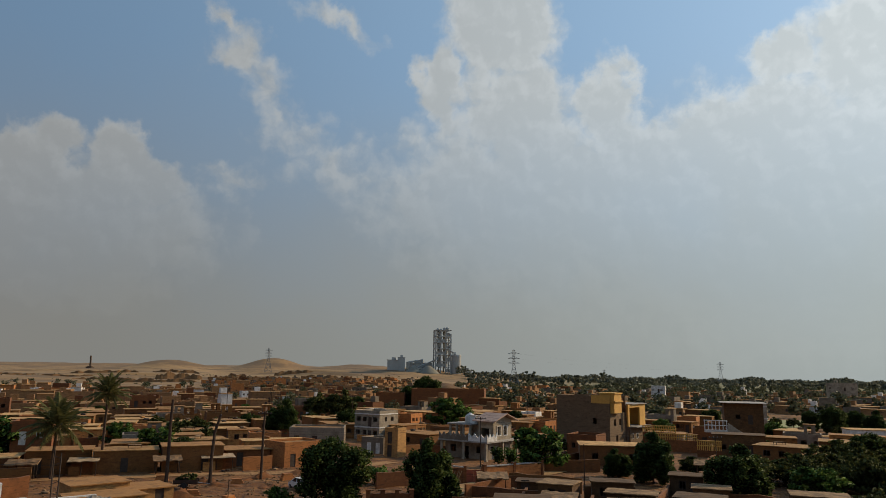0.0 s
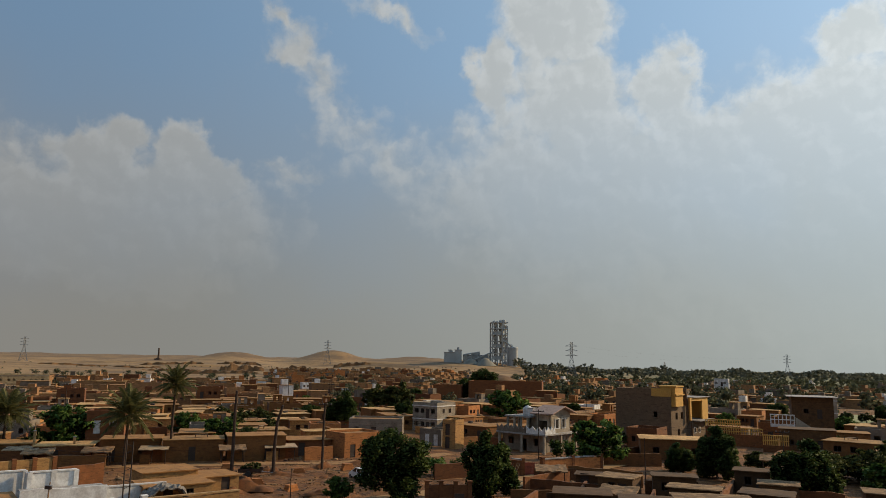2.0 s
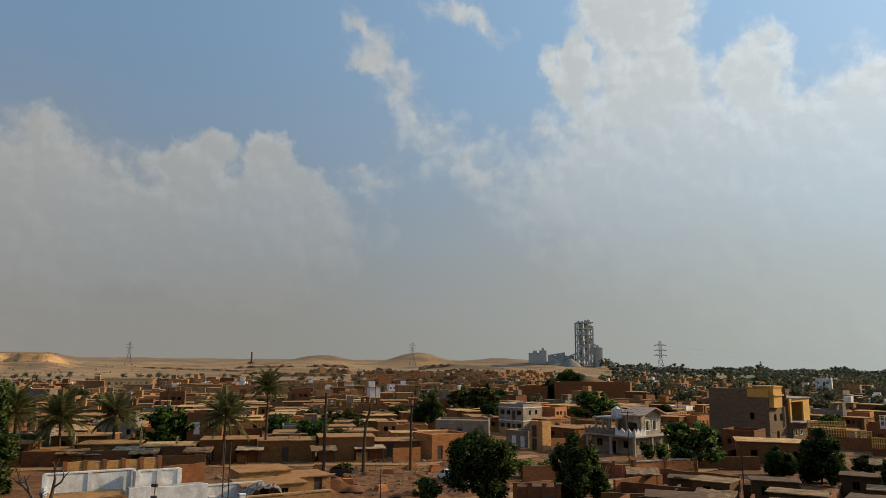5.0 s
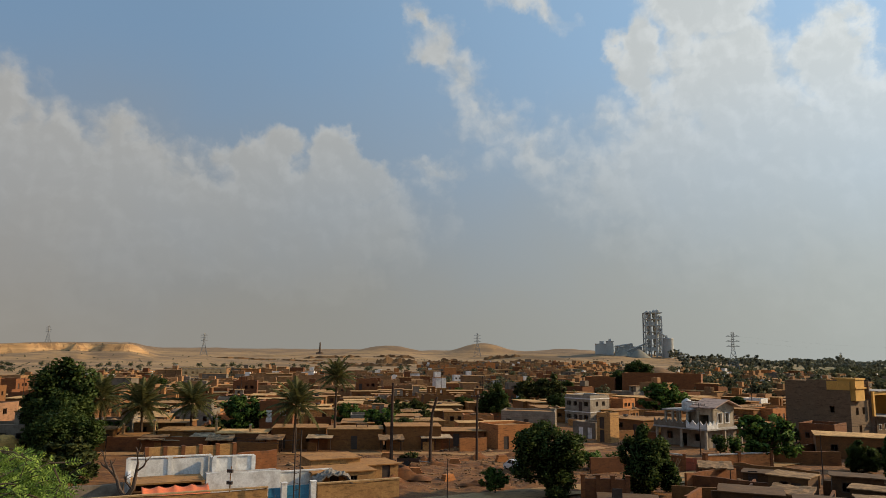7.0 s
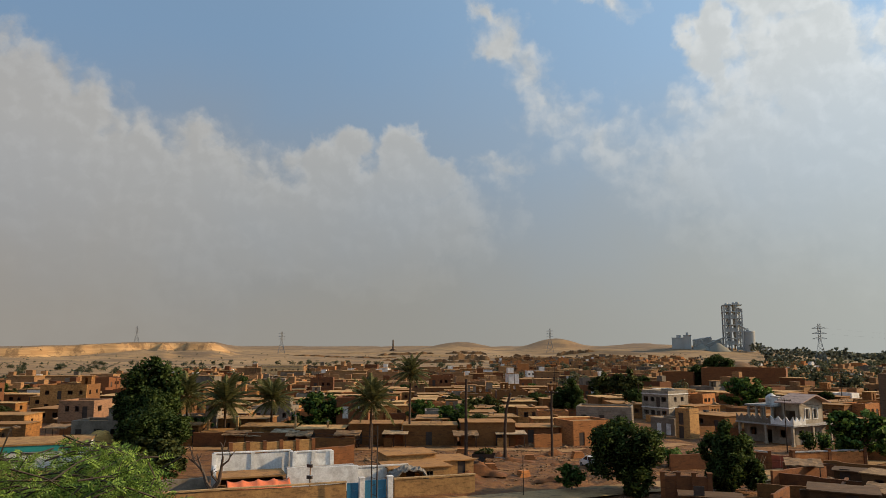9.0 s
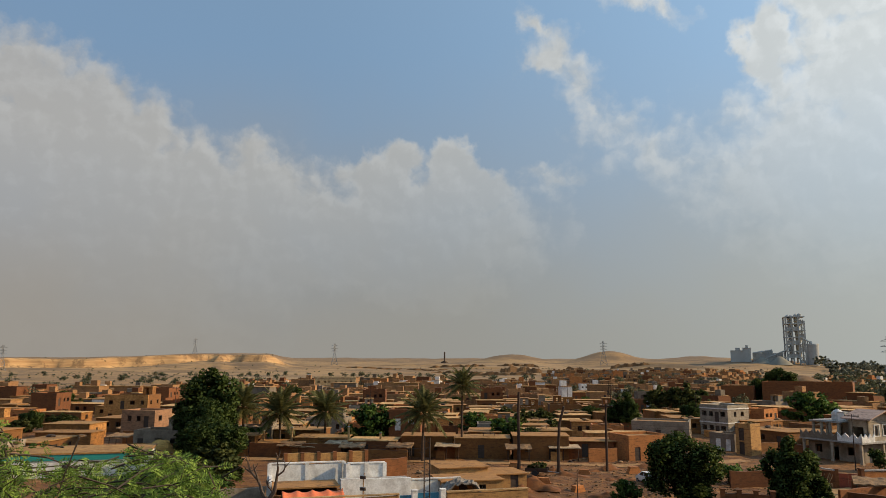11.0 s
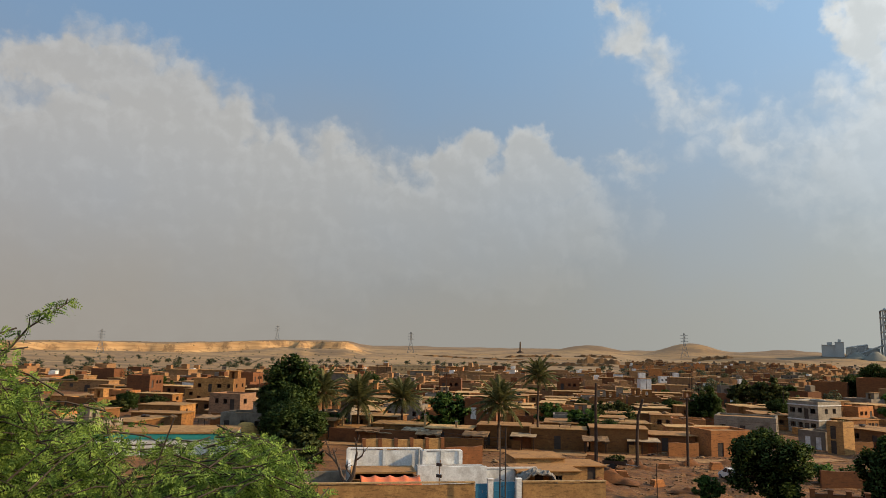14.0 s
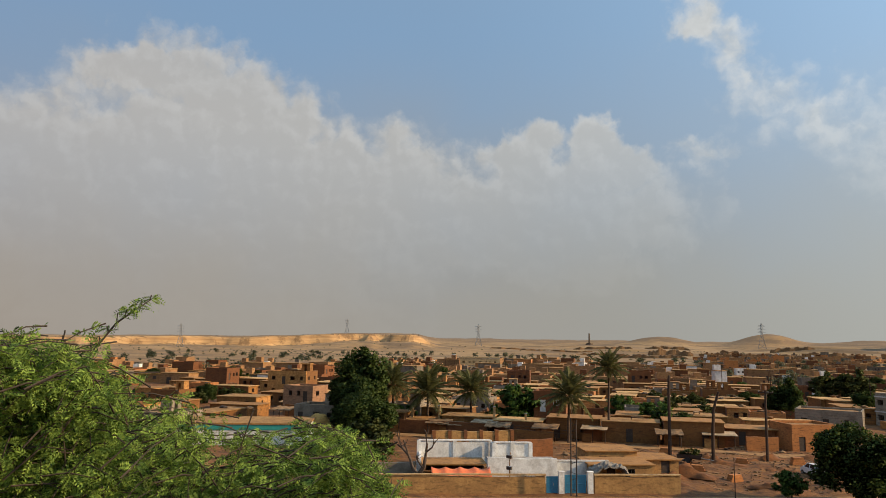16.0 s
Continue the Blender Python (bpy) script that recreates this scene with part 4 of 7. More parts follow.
def thatch_hut(m, wide, deep, tall):
    """A slumped grey thatch shelter on posts with a dark open front."""
    ob = thing("thatch_hut", m, "slumped grey thatch shelter with a dark open front", "shelter")
    bm = bmesh.new()
    n, k = 16, 9
    g = [[None] * (n + 1) for _ in range(k + 1)]
    for j in range(k + 1):
        for i in range(n + 1):
            u, v = 2 * i / n - 1, j / k
            edge = max(0.0, 1 - u * u) ** 0.5
            z = tall * (0.42 + 0.58 * edge * (0.55 + 0.45 * math.sin(math.pi * min(1.0, 0.25 + v * 0.7)))) + 0.45 * noise.noise(Vector((u * 3, v * 3, 2))) + 0.2 * noise.noise(Vector((u * 9, v * 8, 2)))
            g[j][i] = bm.verts.new((u * wide / 2 + 0.12 * noise.noise(Vector((u * 5, v * 3, 7))), v * deep, z))
    for j in range(k):
        for i in range(n):
            bm.faces.new((g[j][i], g[j][i + 1], g[j + 1][i + 1], g[j + 1][i]))
    t = part("thatch", bm, material("grey_thatch", (0.30, 0.27, 0.23), (0.12, 0.10, 0.085), 0.97, scale=1.6, fine=16, relief=0.9, stain=0.8), ob)
    t.modifiers.new("thickness", "SOLIDIFY").thickness = 0.16
    for i in range(6):
        bm = bmesh.new()
        x = -wide / 2 + 0.25 + (wide - 0.5) * i / 5
        rod(bm, (x, 0.15, -0.2), (x + 0.05, 0.2, tall * 0.5), 0.06, 0.05)
        part("post", bm, WOOD, ob)
    bm = bmesh.new()
    wall(bm, (-wide / 2 + 0.2, deep - 0.3), (wide / 2 - 0.2, deep - 0.3), -0.2, tall * 0.45, 0.2)
    part("back_wall", bm, HUTMUD, ob)


# Darker mud for the hut's back wall: shade under the thatch is in the colour.
HUTMUD = material("shaded_mud", (0.16, 0.08, 0.03), (0.08, 0.04, 0.015), 0.95)
thatch_hut(YARD @ Matrix.Translation((22.6, 2.2, 0)), 4.2, 3.2, 2.5)

# the two-storey mud house with a broken wall, and its neighbours
house("mud_house", Matrix.Translation((-112.2, 99.0, 0)) @ Matrix.Rotation(radians(17), 4, "Z"), 6.8, 6, 2.8, 31, material("red_mud", (0.36, 0.19, 0.10), (0.22, 0.12, 0.07), 0.95, scale=0.6, fine=8), ROOF, "two-storey reddish mud house with dark windows", 1, 2, 2, 0.3)
yard_wall((-113, 96.5), (-106.5, 100), 2.3, MUD, "broken sunlit mud wall before a house")
house("mud_house", Matrix.Translation((-105.5, 106, 0)) @ Matrix.Rotation(radians(17), 4, "Z"), 5.5, 5, 3.6, 32, ORANGE_BRICK, ROOF, "tall reddish brick house with small windows", 1, 1, 1, 0.3)
house("mud_house", Matrix.Translation((-152, 130, 0)) @ Matrix.Rotation(radians(25), 4, "Z"), 11, 8, 3.2, 33, MUD, ROOF, "large two-storey mud house with flat roof", 1, 3, 2, 0.3, stair_room=True)
house("mud_house", Matrix.Translation((-128, 96, 0)) @ Matrix.Rotation(radians(25), 4, "Z"), 9, 7, 2.9, 34, MUD, ROOF, "low mud house with shaded porch", 1, 2)
house("mud_house", Matrix.Translation((-118, 88, 0)) @ Matrix.Rotation(radians(25), 4, "Z"), 10, 5, 2.4, 35, MUD, ROOF, "low dark mud house with earthen roof", 1, 1)

# ---- the brick row along the dirt lane ----
ROW = [(-70.5, 98.6, 8.5, 2.7, MUD), (-62.2, 101.6, 8.0, 2.9, BRICK), (-54.2, 105.0, 8.5, 2.8, MUD), (-46.0, 108.4, 9.0, 3.1, MUD), (-37.6, 112.2, 9.0, 3.0, MUD), (-30.2, 116.6, 7.0, 2.7, BRICK)]
for i, (x, y, w, h, wm) in enumerate(ROW):
    back, rise, over = ((0.6, 0.1, 0.3), (-0.5, -0.35, 0.12), (1.2, 0.35, 0.25), (0.0, -0.1, 0.15), (-0.7, 0.45, 0.2), (0.9, -0.3, 0.35))[i]
    at_row = Matrix.Translation((x, y, 0.03 * i)) @ Matrix.Rotation(radians(23), 4, "Z") @ Matrix.Translation((0, back, 0))
    house("row_house", at_row, w - 0.3, 6, h + rise, 50 + i, wm, ROOF, "dark brick row house with flat pale roof by a lane", 1, 0 if i % 2 else 1, group="row houses", overhang=over)
house("brick_house", Matrix.Translation((-22.0, 119.0, 0)) @ Matrix.Rotation(radians(44), 4, "Z"), 7.4, 6, 3.5, 61, ORANGE_BRICK, ROOF, "orange brick house with a dark doorway on the lane", 1, 1, parapet=0.35)
yard_wall((-30.0, 112.5), (-26.3, 115.5), 2.0, ORANGE_BRICK, "low orange brick wall beside a dark doorway")
yard_wall((-80, 93), (-66, 98.2), 2.2, BRICK, "dark brick yard wall under palms")
yard_wall((-62, 97.5), (-55, 100), 1.7, MUD, "low broken mud wall along the lane")

def lean_to(m, w, d, h, seed, roof):
    """A rough shed: patched mud walls, crooked posts, thin sloping roof with loose edges."""
    r = random.Random(seed)
    ob = thing("lean_to", m, "rough mud lean-to with a thin pale roof on crooked posts", "shed", "lean-tos by the lane")
    bm = bmesh.new()
    wall(bm, (-w / 2, d), (w / 2, d), -0.2, h * 0.92, 0.25)
    part("back_wall", bm, BRICK, ob)
    bm = bmesh.new()
    u = r.uniform(0.35, 0.6) * w
    wall(bm, (-w / 2, 0.1), (-w / 2 + u, 0.1), -0.2, h * r.uniform(0.45, 0.75), 0.25)
    part("front_wall", bm, MUD, ob)
    for x in (-w / 2 + u + 0.2, w / 2 - 0.1):
        bm = bmesh.new()
        rod(bm, (x, 0.1, -0.2), (x + r.uniform(-0.12, 0.12), 0.15, h - 0.25), 0.07, 0.055)
        part("post", bm, WOOD, ob)
    bm = bmesh.new()
    n = 7
    g = [[bm.verts.new((-w / 2 - 0.25 + (w + 0.5) * i / n + r.uniform(-0.05, 0.05), -0.35 + (d + 0.6) * j / 3 + r.uniform(-0.08, 0.08), h - 0.22 + 0.3 * j / 3 + r.uniform(-0.04, 0.05))) for i in range(n + 1)] for j in range(4)]
    for j in range(3):
        for i in range(n):
            bm.faces.new((g[j][i], g[j][i + 1], g[j + 1][i + 1], g[j + 1][i]))
    part("roof", bm, roof, ob).modifiers.new("thickness", "SOLIDIFY").thickness = 0.1
    return ob


PALEROOF = material("dusty_pale_roof", (0.52, 0.40, 0.26), (0.26, 0.16, 0.08), 0.95, scale=0.9, fine=7, stain=0.7)
for i, (x, y, w, d, h, turn) in enumerate(((-77.5, 95.3, 4.2, 2.6, 2.3, 21), (-71.8, 96.0, 3.4, 2.4, 2.0, 26), (-66.6, 98.3, 3.8, 2.2, 2.5, 18), (-57.8, 101.8, 3.0, 2.2, 2.1, 27), (-50.4, 104.6, 3.6, 2.2, 2.3, 20), (-33.6, 112.0, 4.4, 2.4, 2.2, 25), (-84.0, 91.5, 4.6, 2.6, 2.2, 15))):
    lean_to(pose(x, y, height(x, y), 0, 0, turn), w, d, h, 300 + i, PALEROOF if i % 3 else ROOF)
for x, y, tall in ((-75.2, 97.6, 4.4), (-66.4, 101.0, 4.6), (-61.6, 103.0, 3.6), (-79.6, 95.9, 3.8)):
    blocks("gate_post", pose(x, y, height(x, y), 0, 0, 23), "slender square pale plastered post by the brick row", "post",
           [("shaft", MUDTOP, "", [(-0.16, 0.16, -0.16, 0.16, -0.2, tall)]), ("cap", CONCRETE, "", [(-0.2, 0.2, -0.2, 0.2, tall, tall + 0.1)])], WHITE, "pale posts")

# ---- the balconied house ----
VILLA = Matrix.Translation((7.5, 129.0, 0)) @ Matrix.Rotation(radians(-38), 4, "Z")
CREAM = material("cream_render", (0.42, 0.355, 0.27), (0.20, 0.155, 0.11), 0.85, scale=0.6, fine=4, stain=0.75, rough_look=False)
TILE = material("pink_clay_roof", (0.50, 0.34, 0.27), (0.36, 0.24, 0.19), 0.85, scale=0.8, fine=7)


def villa():
    ob = thing("villa", VILLA, "two-storey cream house with balcony, zigzag parapet and pinkish roof", "house")
    walls(ob, "ground_floor_wall", PLASTER,
          ((-10, 1.6), (-0.6, 1.6), -0.2, 3.0, 0.3, [(1.2, 2.4, 1.0, 2.2), (4.2, 5.3, -0.2, 2.1), (6.8, 8.0, 1.0, 2.2)]),
          ((-0.6, 1.6), (-0.6, 10), -0.2, 3.0, 0.3, [(1.2, 2.4, 1.0, 2.2), (4.6, 5.6, -0.2, 2.1)]),
          ((-0.6, 10), (-10, 10), -0.2, 3.0, 0.3),
          ((-10, 10), (-10, 1.6), -0.2, 3.0, 0.3))
    walls(ob, "upper_wall", CREAM,
          ((-3.9, 3.2), (-0.6, 3.2), 3.25, 6.4, 0.3, [(0.6, 2.5, 3.25, 5.3)]),
          ((-0.6, 3.2), (-0.6, 9.4), 3.25, 6.6, 0.3, [(1.3, 2.3, 4.0, 5.5), (3.4, 4.4, 4.0, 5.5)]),
          ((-0.6, 9.4), (-3.9, 9.4), 3.25, 6.4, 0.3),
          ((-3.9, 9.4), (-3.9, 3.2), 3.25, 6.4, 0.3))
    bm = bmesh.new()
    box(bm, -10.2, 0.6, -0.3, 10.6, 3.0, 3.25)
    part("balcony_slab", bm, CONCRETE, ob)
    # roof: two shallow slopes with the ridge along the house, gable over the windows
    bm = bmesh.new()
    for y0, z0, y1, z1 in ((2.2, 6.45, 6.3, 7.75), (6.3, 7.75, 10.2, 6.45)):
        vs = [bm.verts.new(c) for c in ((-4.4, y0, z0), (0.5, y0, z0), (0.5, y1, z1), (-4.4, y1, z1), (-4.4, y0, z0 + 0.18), (0.5, y0, z0 + 0.18), (0.5, y1, z1 + 0.18), (-4.4, y1, z1 + 0.18))]
        for f in ((3, 2, 1, 0), (4, 5, 6, 7), (0, 1, 5, 4), (1, 2, 6, 5), (2, 3, 7, 6), (3, 0, 4, 7)):
            bm.faces.new([vs[i] for i in f])
    part("roof", bm, TILE, ob)
    bm = bmesh.new()
    v = [bm.verts.new(c) for c in ((-0.62, 3.2, 6.6), (-0.62, 9.4, 6.6), (-0.62, 6.3, 7.6), (-0.9, 3.2, 6.6), (-0.9, 9.4, 6.6), (-0.9, 6.3, 7.6))]
    for f in ((0, 1, 2), (5, 4, 3), (0, 3, 4, 1), (1, 4, 5, 2), (2, 5, 3, 0)):
        bm.faces.new([v[i] for i in f])
    part("gable", bm, CREAM, ob)
    for y in (4.7, 6.8):
        bm = bmesh.new()
        for y0, y1, z0, z1 in ((y - 0.2, y + 1.2, 3.9, 4.02), (y - 0.2, y - 0.06, 4.02, 5.6), (y + 1.06, y + 1.2, 4.02, 5.6), (y - 0.2, y + 1.2, 5.6, 5.72)):
            box(bm, -0.599, -0.52, y0, y1, z0, z1)
        f = part("window", bm, WHITE, ob)
        bm = bmesh.new()
        box(bm, -0.8, -0.76, y - 0.2, y + 1.2, 3.95, 5.6)
        part("shutter", bm, DARK, f)
    # balcony parapet with a zigzag top, in two runs
    for a, b, n in (((-10.1, -0.2), (-3.6, -0.2), 6), ((-3.5, -0.2), (0.5, -0.2), 3), ((0.5, -0.2), (0.5, 3.0), 3)):
        bm = bmesh.new()
        A, B = Vector((*a, 0)), Vector((*b, 0))
        e = (B - A).normalized()
        side = Vector((-e.y, e.x, 0)) * 0.15
        length = (B - A).length
        for i in range(n):
            p0, p1 = A + e * (length * i / n), A + e * (length * (i + 1) / n)
            mid = (p0 + p1) / 2
            prof = [(p0, 3.25), (p1, 3.25), (p1, 4.55), (mid, 3.85), (p0, 4.55)]
            f0 = [bm.verts.new((q.x, q.y, z)) for q, z in prof]
            f1 = [bm.verts.new((q.x + side.x, q.y + side.y, z)) for q, z in prof]
            for tri in ((0, 1, 3), (1, 2, 3), (0, 3, 4)):
                bm.faces.new([f0[k] for k in tri])
                bm.faces.new([f1[k] for k in tri][::-1])
            for k in range(5):
                j = (k + 1) % 5
                bm.faces.new((f0[j], f0[k], f1[k], f1[j]))
        bmesh.ops.remove_doubles(bm, verts=bm.verts, dist=0.001)
        part("parapet", bm, WHITE if n == 3 else PLASTER, ob, "zigzag parapet")
    for x, y in ((0.2, 0.0), (-4.6, 0.0), (-9.6, 0.0), (0.2, 5.2), (0.2, 10.0)):
        bm = bmesh.new()
        box(bm, x - 0.18, x + 0.18, y - 0.18, y + 0.18, -0.2, 3.0)
        box(bm, x - 0.25, x + 0.25, y - 0.25, y + 0.25, -0.2, 0.3)
        part("column", bm, CREAM, ob)
    # open frame of unfinished rooms on the terrace
    for x, y in ((-9.8, 2.8), (-8.3, 2.8), (-6.8, 2.8), (-5.3, 2.8), (-9.8, 6.2), (-9.8, 9.5), (-7.0, 9.5)):
        bm = bmesh.new()
        box(bm, x - 0.17, x + 0.17, y - 0.17, y + 0.17, 3.25, 5.7)
        part("terrace_pillar", bm, CREAM, ob)
    bm = bmesh.new()
    box(bm, -10.3, -4.5, 2.4, 10, 5.7, 5.95)
    part("terrace_roof", bm, CONCRETE, ob)
    bm = bmesh.new()
    box(bm, -10, -3.95, 9.7, 9.95, 3.25, 5.7)
    part("terrace_back_wall", bm, CREAM, ob)


villa()


def water_tank(m, r, tall, mat, label):
    ob = thing("water_tank", m, label, "water tank", "roof water tanks")
    bm = bmesh.new()
    prof = [(r * 0.98, 0), (r, 0.06), (r, tall * 0.3), (r * 0.96, tall * 0.34), (r, tall * 0.38), (r, tall * 0.72), (r * 0.6, tall * 0.92), (r * 0.25, tall), (0.001, tall)]
    for (r0, z0), (r1, z1) in zip(prof, prof[1:]):
        rod(bm, (0, 0, z0), (0, 0, z1), r0, r1, 16, False)
    bmesh.ops.remove_doubles(bm, verts=bm.verts, dist=0.002)
    t = part("tank", bm, mat, ob, smooth=True)
    bm = bmesh.new()
    rod(bm, (0, 0, tall), (0, 0, tall + 0.1), r * 0.28, r * 0.26, 12)
    part("lid", bm, mat, ob)


water_tank(VILLA @ Matrix.Translation((-7.0, 5.2, 5.95)), 0.95, 1.7, WHITE, "rounded pale concrete water tank on a terrace roof")
blocks("water_cistern", VILLA @ Matrix.Translation((-5.3, 4.8, 5.95)), "square white roof cistern with a peaked lid", "water tank",
       [("body", WHITE, "", [(-0.9, 0.3, -0.8, 0.8, 0, 1.3)]), ("lid", CONCRETE, "", [(-1.0, 0.4, -0.9, 0.9, 1.3, 1.42)])], WHITE)
yard_wall((1.6, 104.6), (3.0, 103.6), 2.0, BRICK, "short red brick wall beside a red gate", 0.3, CONCRETE)
yard_wall((6.0, 103.8), (14.8, 110.0), 2.1, ORANGE_BRICK, "long red brick garden wall with pale coping", 0.3, CONCRETE, 3, pier_mat=BRICK)
yard_wall((-8.5, 98), (1.5, 104.5), 2.0, BRICK, "dark brick garden wall behind trees")
blocks("gate", Matrix.Translation((3.1, 103.7, 0)) @ Matrix.Rotation(radians(2), 4, "Z"), "red painted iron garden gate between brick piers", "gate",
       [("gate_leaf", RED, "", [(0.35, 1.35, 0.1, 0.16, 0.05, 1.75), (0.4, 1.3, 0.06, 0.1, 0.9, 1.0)]), ("gate_leaf", RED, "", [(1.38, 2.4, 0.1, 0.16, 0.05, 1.75), (1.4, 2.35, 0.06, 0.1, 0.9, 1.0)]),
        ("pier", BRICK, "", [(-0.1, 0.34, -0.1, 0.34, -0.2, 2.3)]), ("pier", BRICK, "", [(2.42, 2.9, -0.1, 0.34, -0.2, 2.3)])], RED)

# small two-storey kiosk of yellow brick, and the white house up the street
house("kiosk", Matrix.Translation((-9.2, 133.5, 0)) @ Matrix.Rotation(radians(-30), 4, "Z"), 2.8, 2.8, 2.3, 71, material("ochre_paint", (0.50, 0.26, 0.08), (0.30, 0.16, 0.06), 0.85), CONCRETE, "narrow two-storey orange-yellow house with white pillars", 1, 1, 2, 0.5)
house("shop", Matrix.Translation((-13.0, 138.0, 0)) @ Matrix.Rotation(radians(-30), 4, "Z"), 5.0, 4, 2.7, 72, PLASTER, ROOF, "small plastered shop with pale door panels", 2, 0, 1, 0.3, frame_mat=WHITE)
house("white_house", Matrix.Translation((-17.0, 166.0, 0)) @ Matrix.Rotation(radians(-32), 4, "Z"), 7.0, 7, 2.9, 73, material("grey_cream_render", (0.36, 0.31, 0.24), (0.20, 0.16, 0.12), 0.9, scale=0.6, fine=6, stain=0.6), CONCRETE, "two-storey pale plastered house with balcony ledge", 1, 3, 2, 0.6, trim=WHITE)
house("plaster_house", Matrix.Translation((-25.5, 150.0, 0)) @ Matrix.Rotation(radians(5), 4, "Z"), 11.0, 8, 3.4, 74, PLASTER, ROOF, "long grey plastered house with a flat roof", 1, 2, 1, 0.3)

# ---- the tall house with yellow frames ----
TALL = Matrix.Translation((35.8, 157.5, 0)) @ Matrix.Rotation(radians(-35), 4, "Z")


def tall_house():
    PLAIN = material("brown_plaster", (0.19, 0.122, 0.068), (0.11, 0.07, 0.04), 0.9, scale=0.5, fine=7)
    ob = thing("tall_house", TALL, "tall grey-brown house with bright yellow painted upper frames", "house")
    walls(ob, "wall", PLAIN,
          ((-12.5, 0), (0, 0), -0.3, 10.6, 0.35, [(8.6, 9.5, 4.6, 5.8)]),
          ((0, 0.35), (0, 9), -0.3, 7.0, 0.35, [(2, 3.2, 4.2, 5.6), (5, 6.2, 4.2, 5.6), (3, 4.2, 0, 2.2)]),
          ((0, 9.35), (-12.5, 9.35), -0.3, 10.6, 0.35),
          ((-12.5, 9), (-12.5, 0.35), -0.3, 10.6, 0.35))
    bm = bmesh.new()
    box(bm, -12.1, -0.4, 0.4, 8.9, 9.7, 9.95)
    box(bm, -12.1, -0.02, 0.4, 8.9, 6.8, 6.98)
    part("roof", bm, ROOF, ob)
    for i, (x0, x1, y0, y1, z0, z1) in enumerate(((-4.2, 0.1, -0.06, -0.004, 9.0, 10.7), (-2.4, 0.9, 0.45, 4.6, 6.99, 11.0), (-2.7, 1.2, 0.2, 4.9, 9.3, 9.6), (-2.6, 1.1, 0.3, 4.8, 11.0, 11.3))):
        bm = bmesh.new()
        box(bm, x0, x1, y0, y1, z0, z1)
        part("yellow_panel", bm, YELLOW, ob)
    walls(ob, "yellow_frame", YELLOW,
          ((1.0, 8.2), (1.0, 19.0), 3.8, 8.6, 0.35, [(0.8, 7.2, 3.8, 7.9)]))
    bm = bmesh.new()
    box(bm, -5.5, 0.99, 18.6, 19.0, 3.8, 8.6)
    part("yellow_frame", bm, YELLOW, ob)
    walls(ob, "annexe_wall", PLAIN,
          ((0.9, 9.4), (0.9, 19.0), -0.3, 3.6, 0.3, [(1, 2.2, 1, 2.2), (4, 5.2, 1, 2.2)]))
    bm = bmesh.new()
    box(bm, -8, 0.9, 18.7, 19.0, -0.3, 3.6)
    part("annexe_wall", bm, PLASTER, ob)
    bm = bmesh.new()
    box(bm, -8, 0.6, 9.4, 9.7, -0.3, 8.4)
    part("annexe_wall", bm, PLASTER, ob)
    bm = bmesh.new()
    box(bm, -8.2, 2.4, 9.8, 19.2, 3.6, 3.8)
    box(bm, -8.2, 1.4, 9.8, 19.2, 8.6, 8.75)
    part("annexe_roof", bm, CONCRETE, ob)
    for y in (10.8, 13.5):
        bm = bmesh.new()
        for z in (1.0, 2.1):
            box(bm, 0.905, 1.0, y - 0.6, y + 0.6, z, z + 0.12)
        for yy in (-0.6, 0.5):
            box(bm, 0.905, 1.0, y + yy, y + yy + 0.1, 1.12, 2.1)
        part("window", bm, WHITE, ob)


tall_house()


def balustrade(m, length, tall, n, mat, label, base=1.5):
    """A pierced parapet: rails and posts over a solid wall."""
    ob = thing("balustrade", m, label, "parapet", "yellow parapets")
    bm = bmesh.new()
    box(bm, 0, length, 0, 0.3, -0.2, base)
    part("wall", bm, BRICK if base > 1 else mat, ob)
    for z in (base + tall * 0.45, base + tall):
        bm = bmesh.new()
        box(bm, -0.05, length + 0.05, -0.04, 0.3, z, z + 0.16)
        part("rail", bm, mat, ob)
    me = None
    for i in range(n):
        if me is None:
            bm = bmesh.new()
            box(bm, -0.09, 0.09, 0.02, 0.24, base, base + tall)
            p = part("post", bm, mat, ob)
            me = p.data
        else:
            p = part("post", me, mat, ob)
        p.location = (0.1 + (length - 0.2) * i / (n - 1), 0, 0)


balustrade(Matrix.Translation((41.6, 153.4, 0)) @ Matrix.Rotation(radians(-20), 4, "Z"), 6.6, 1.2, 15, YELLOW, "bright yellow pierced parapet on a low wall", 3.6)
balustrade(Matrix.Translation((43.6, 151.0, 0)) @ Matrix.Rotation(radians(-20), 4, "Z"), 8.0, 1.1, 19, YELLOW, "bright yellow pierced parapet in front of a house", 2.3)
balustrade(Matrix.Translation((48.7, 141.6, 0)) @ Matrix.Rotation(radians(-20), 4, "Z"), 4.4, 1.7, 13, YELLOW, "faded yellow lattice parapet beside bushes", 1.2)
house("house", Matrix.Translation((46.5, 156, 0)) @ Matrix.Rotation(radians(-25), 4, "Z"), 8, 8, 2.9, 81, PLASTER, ROOF, "plastered house behind yellow parapets", 1, 2)

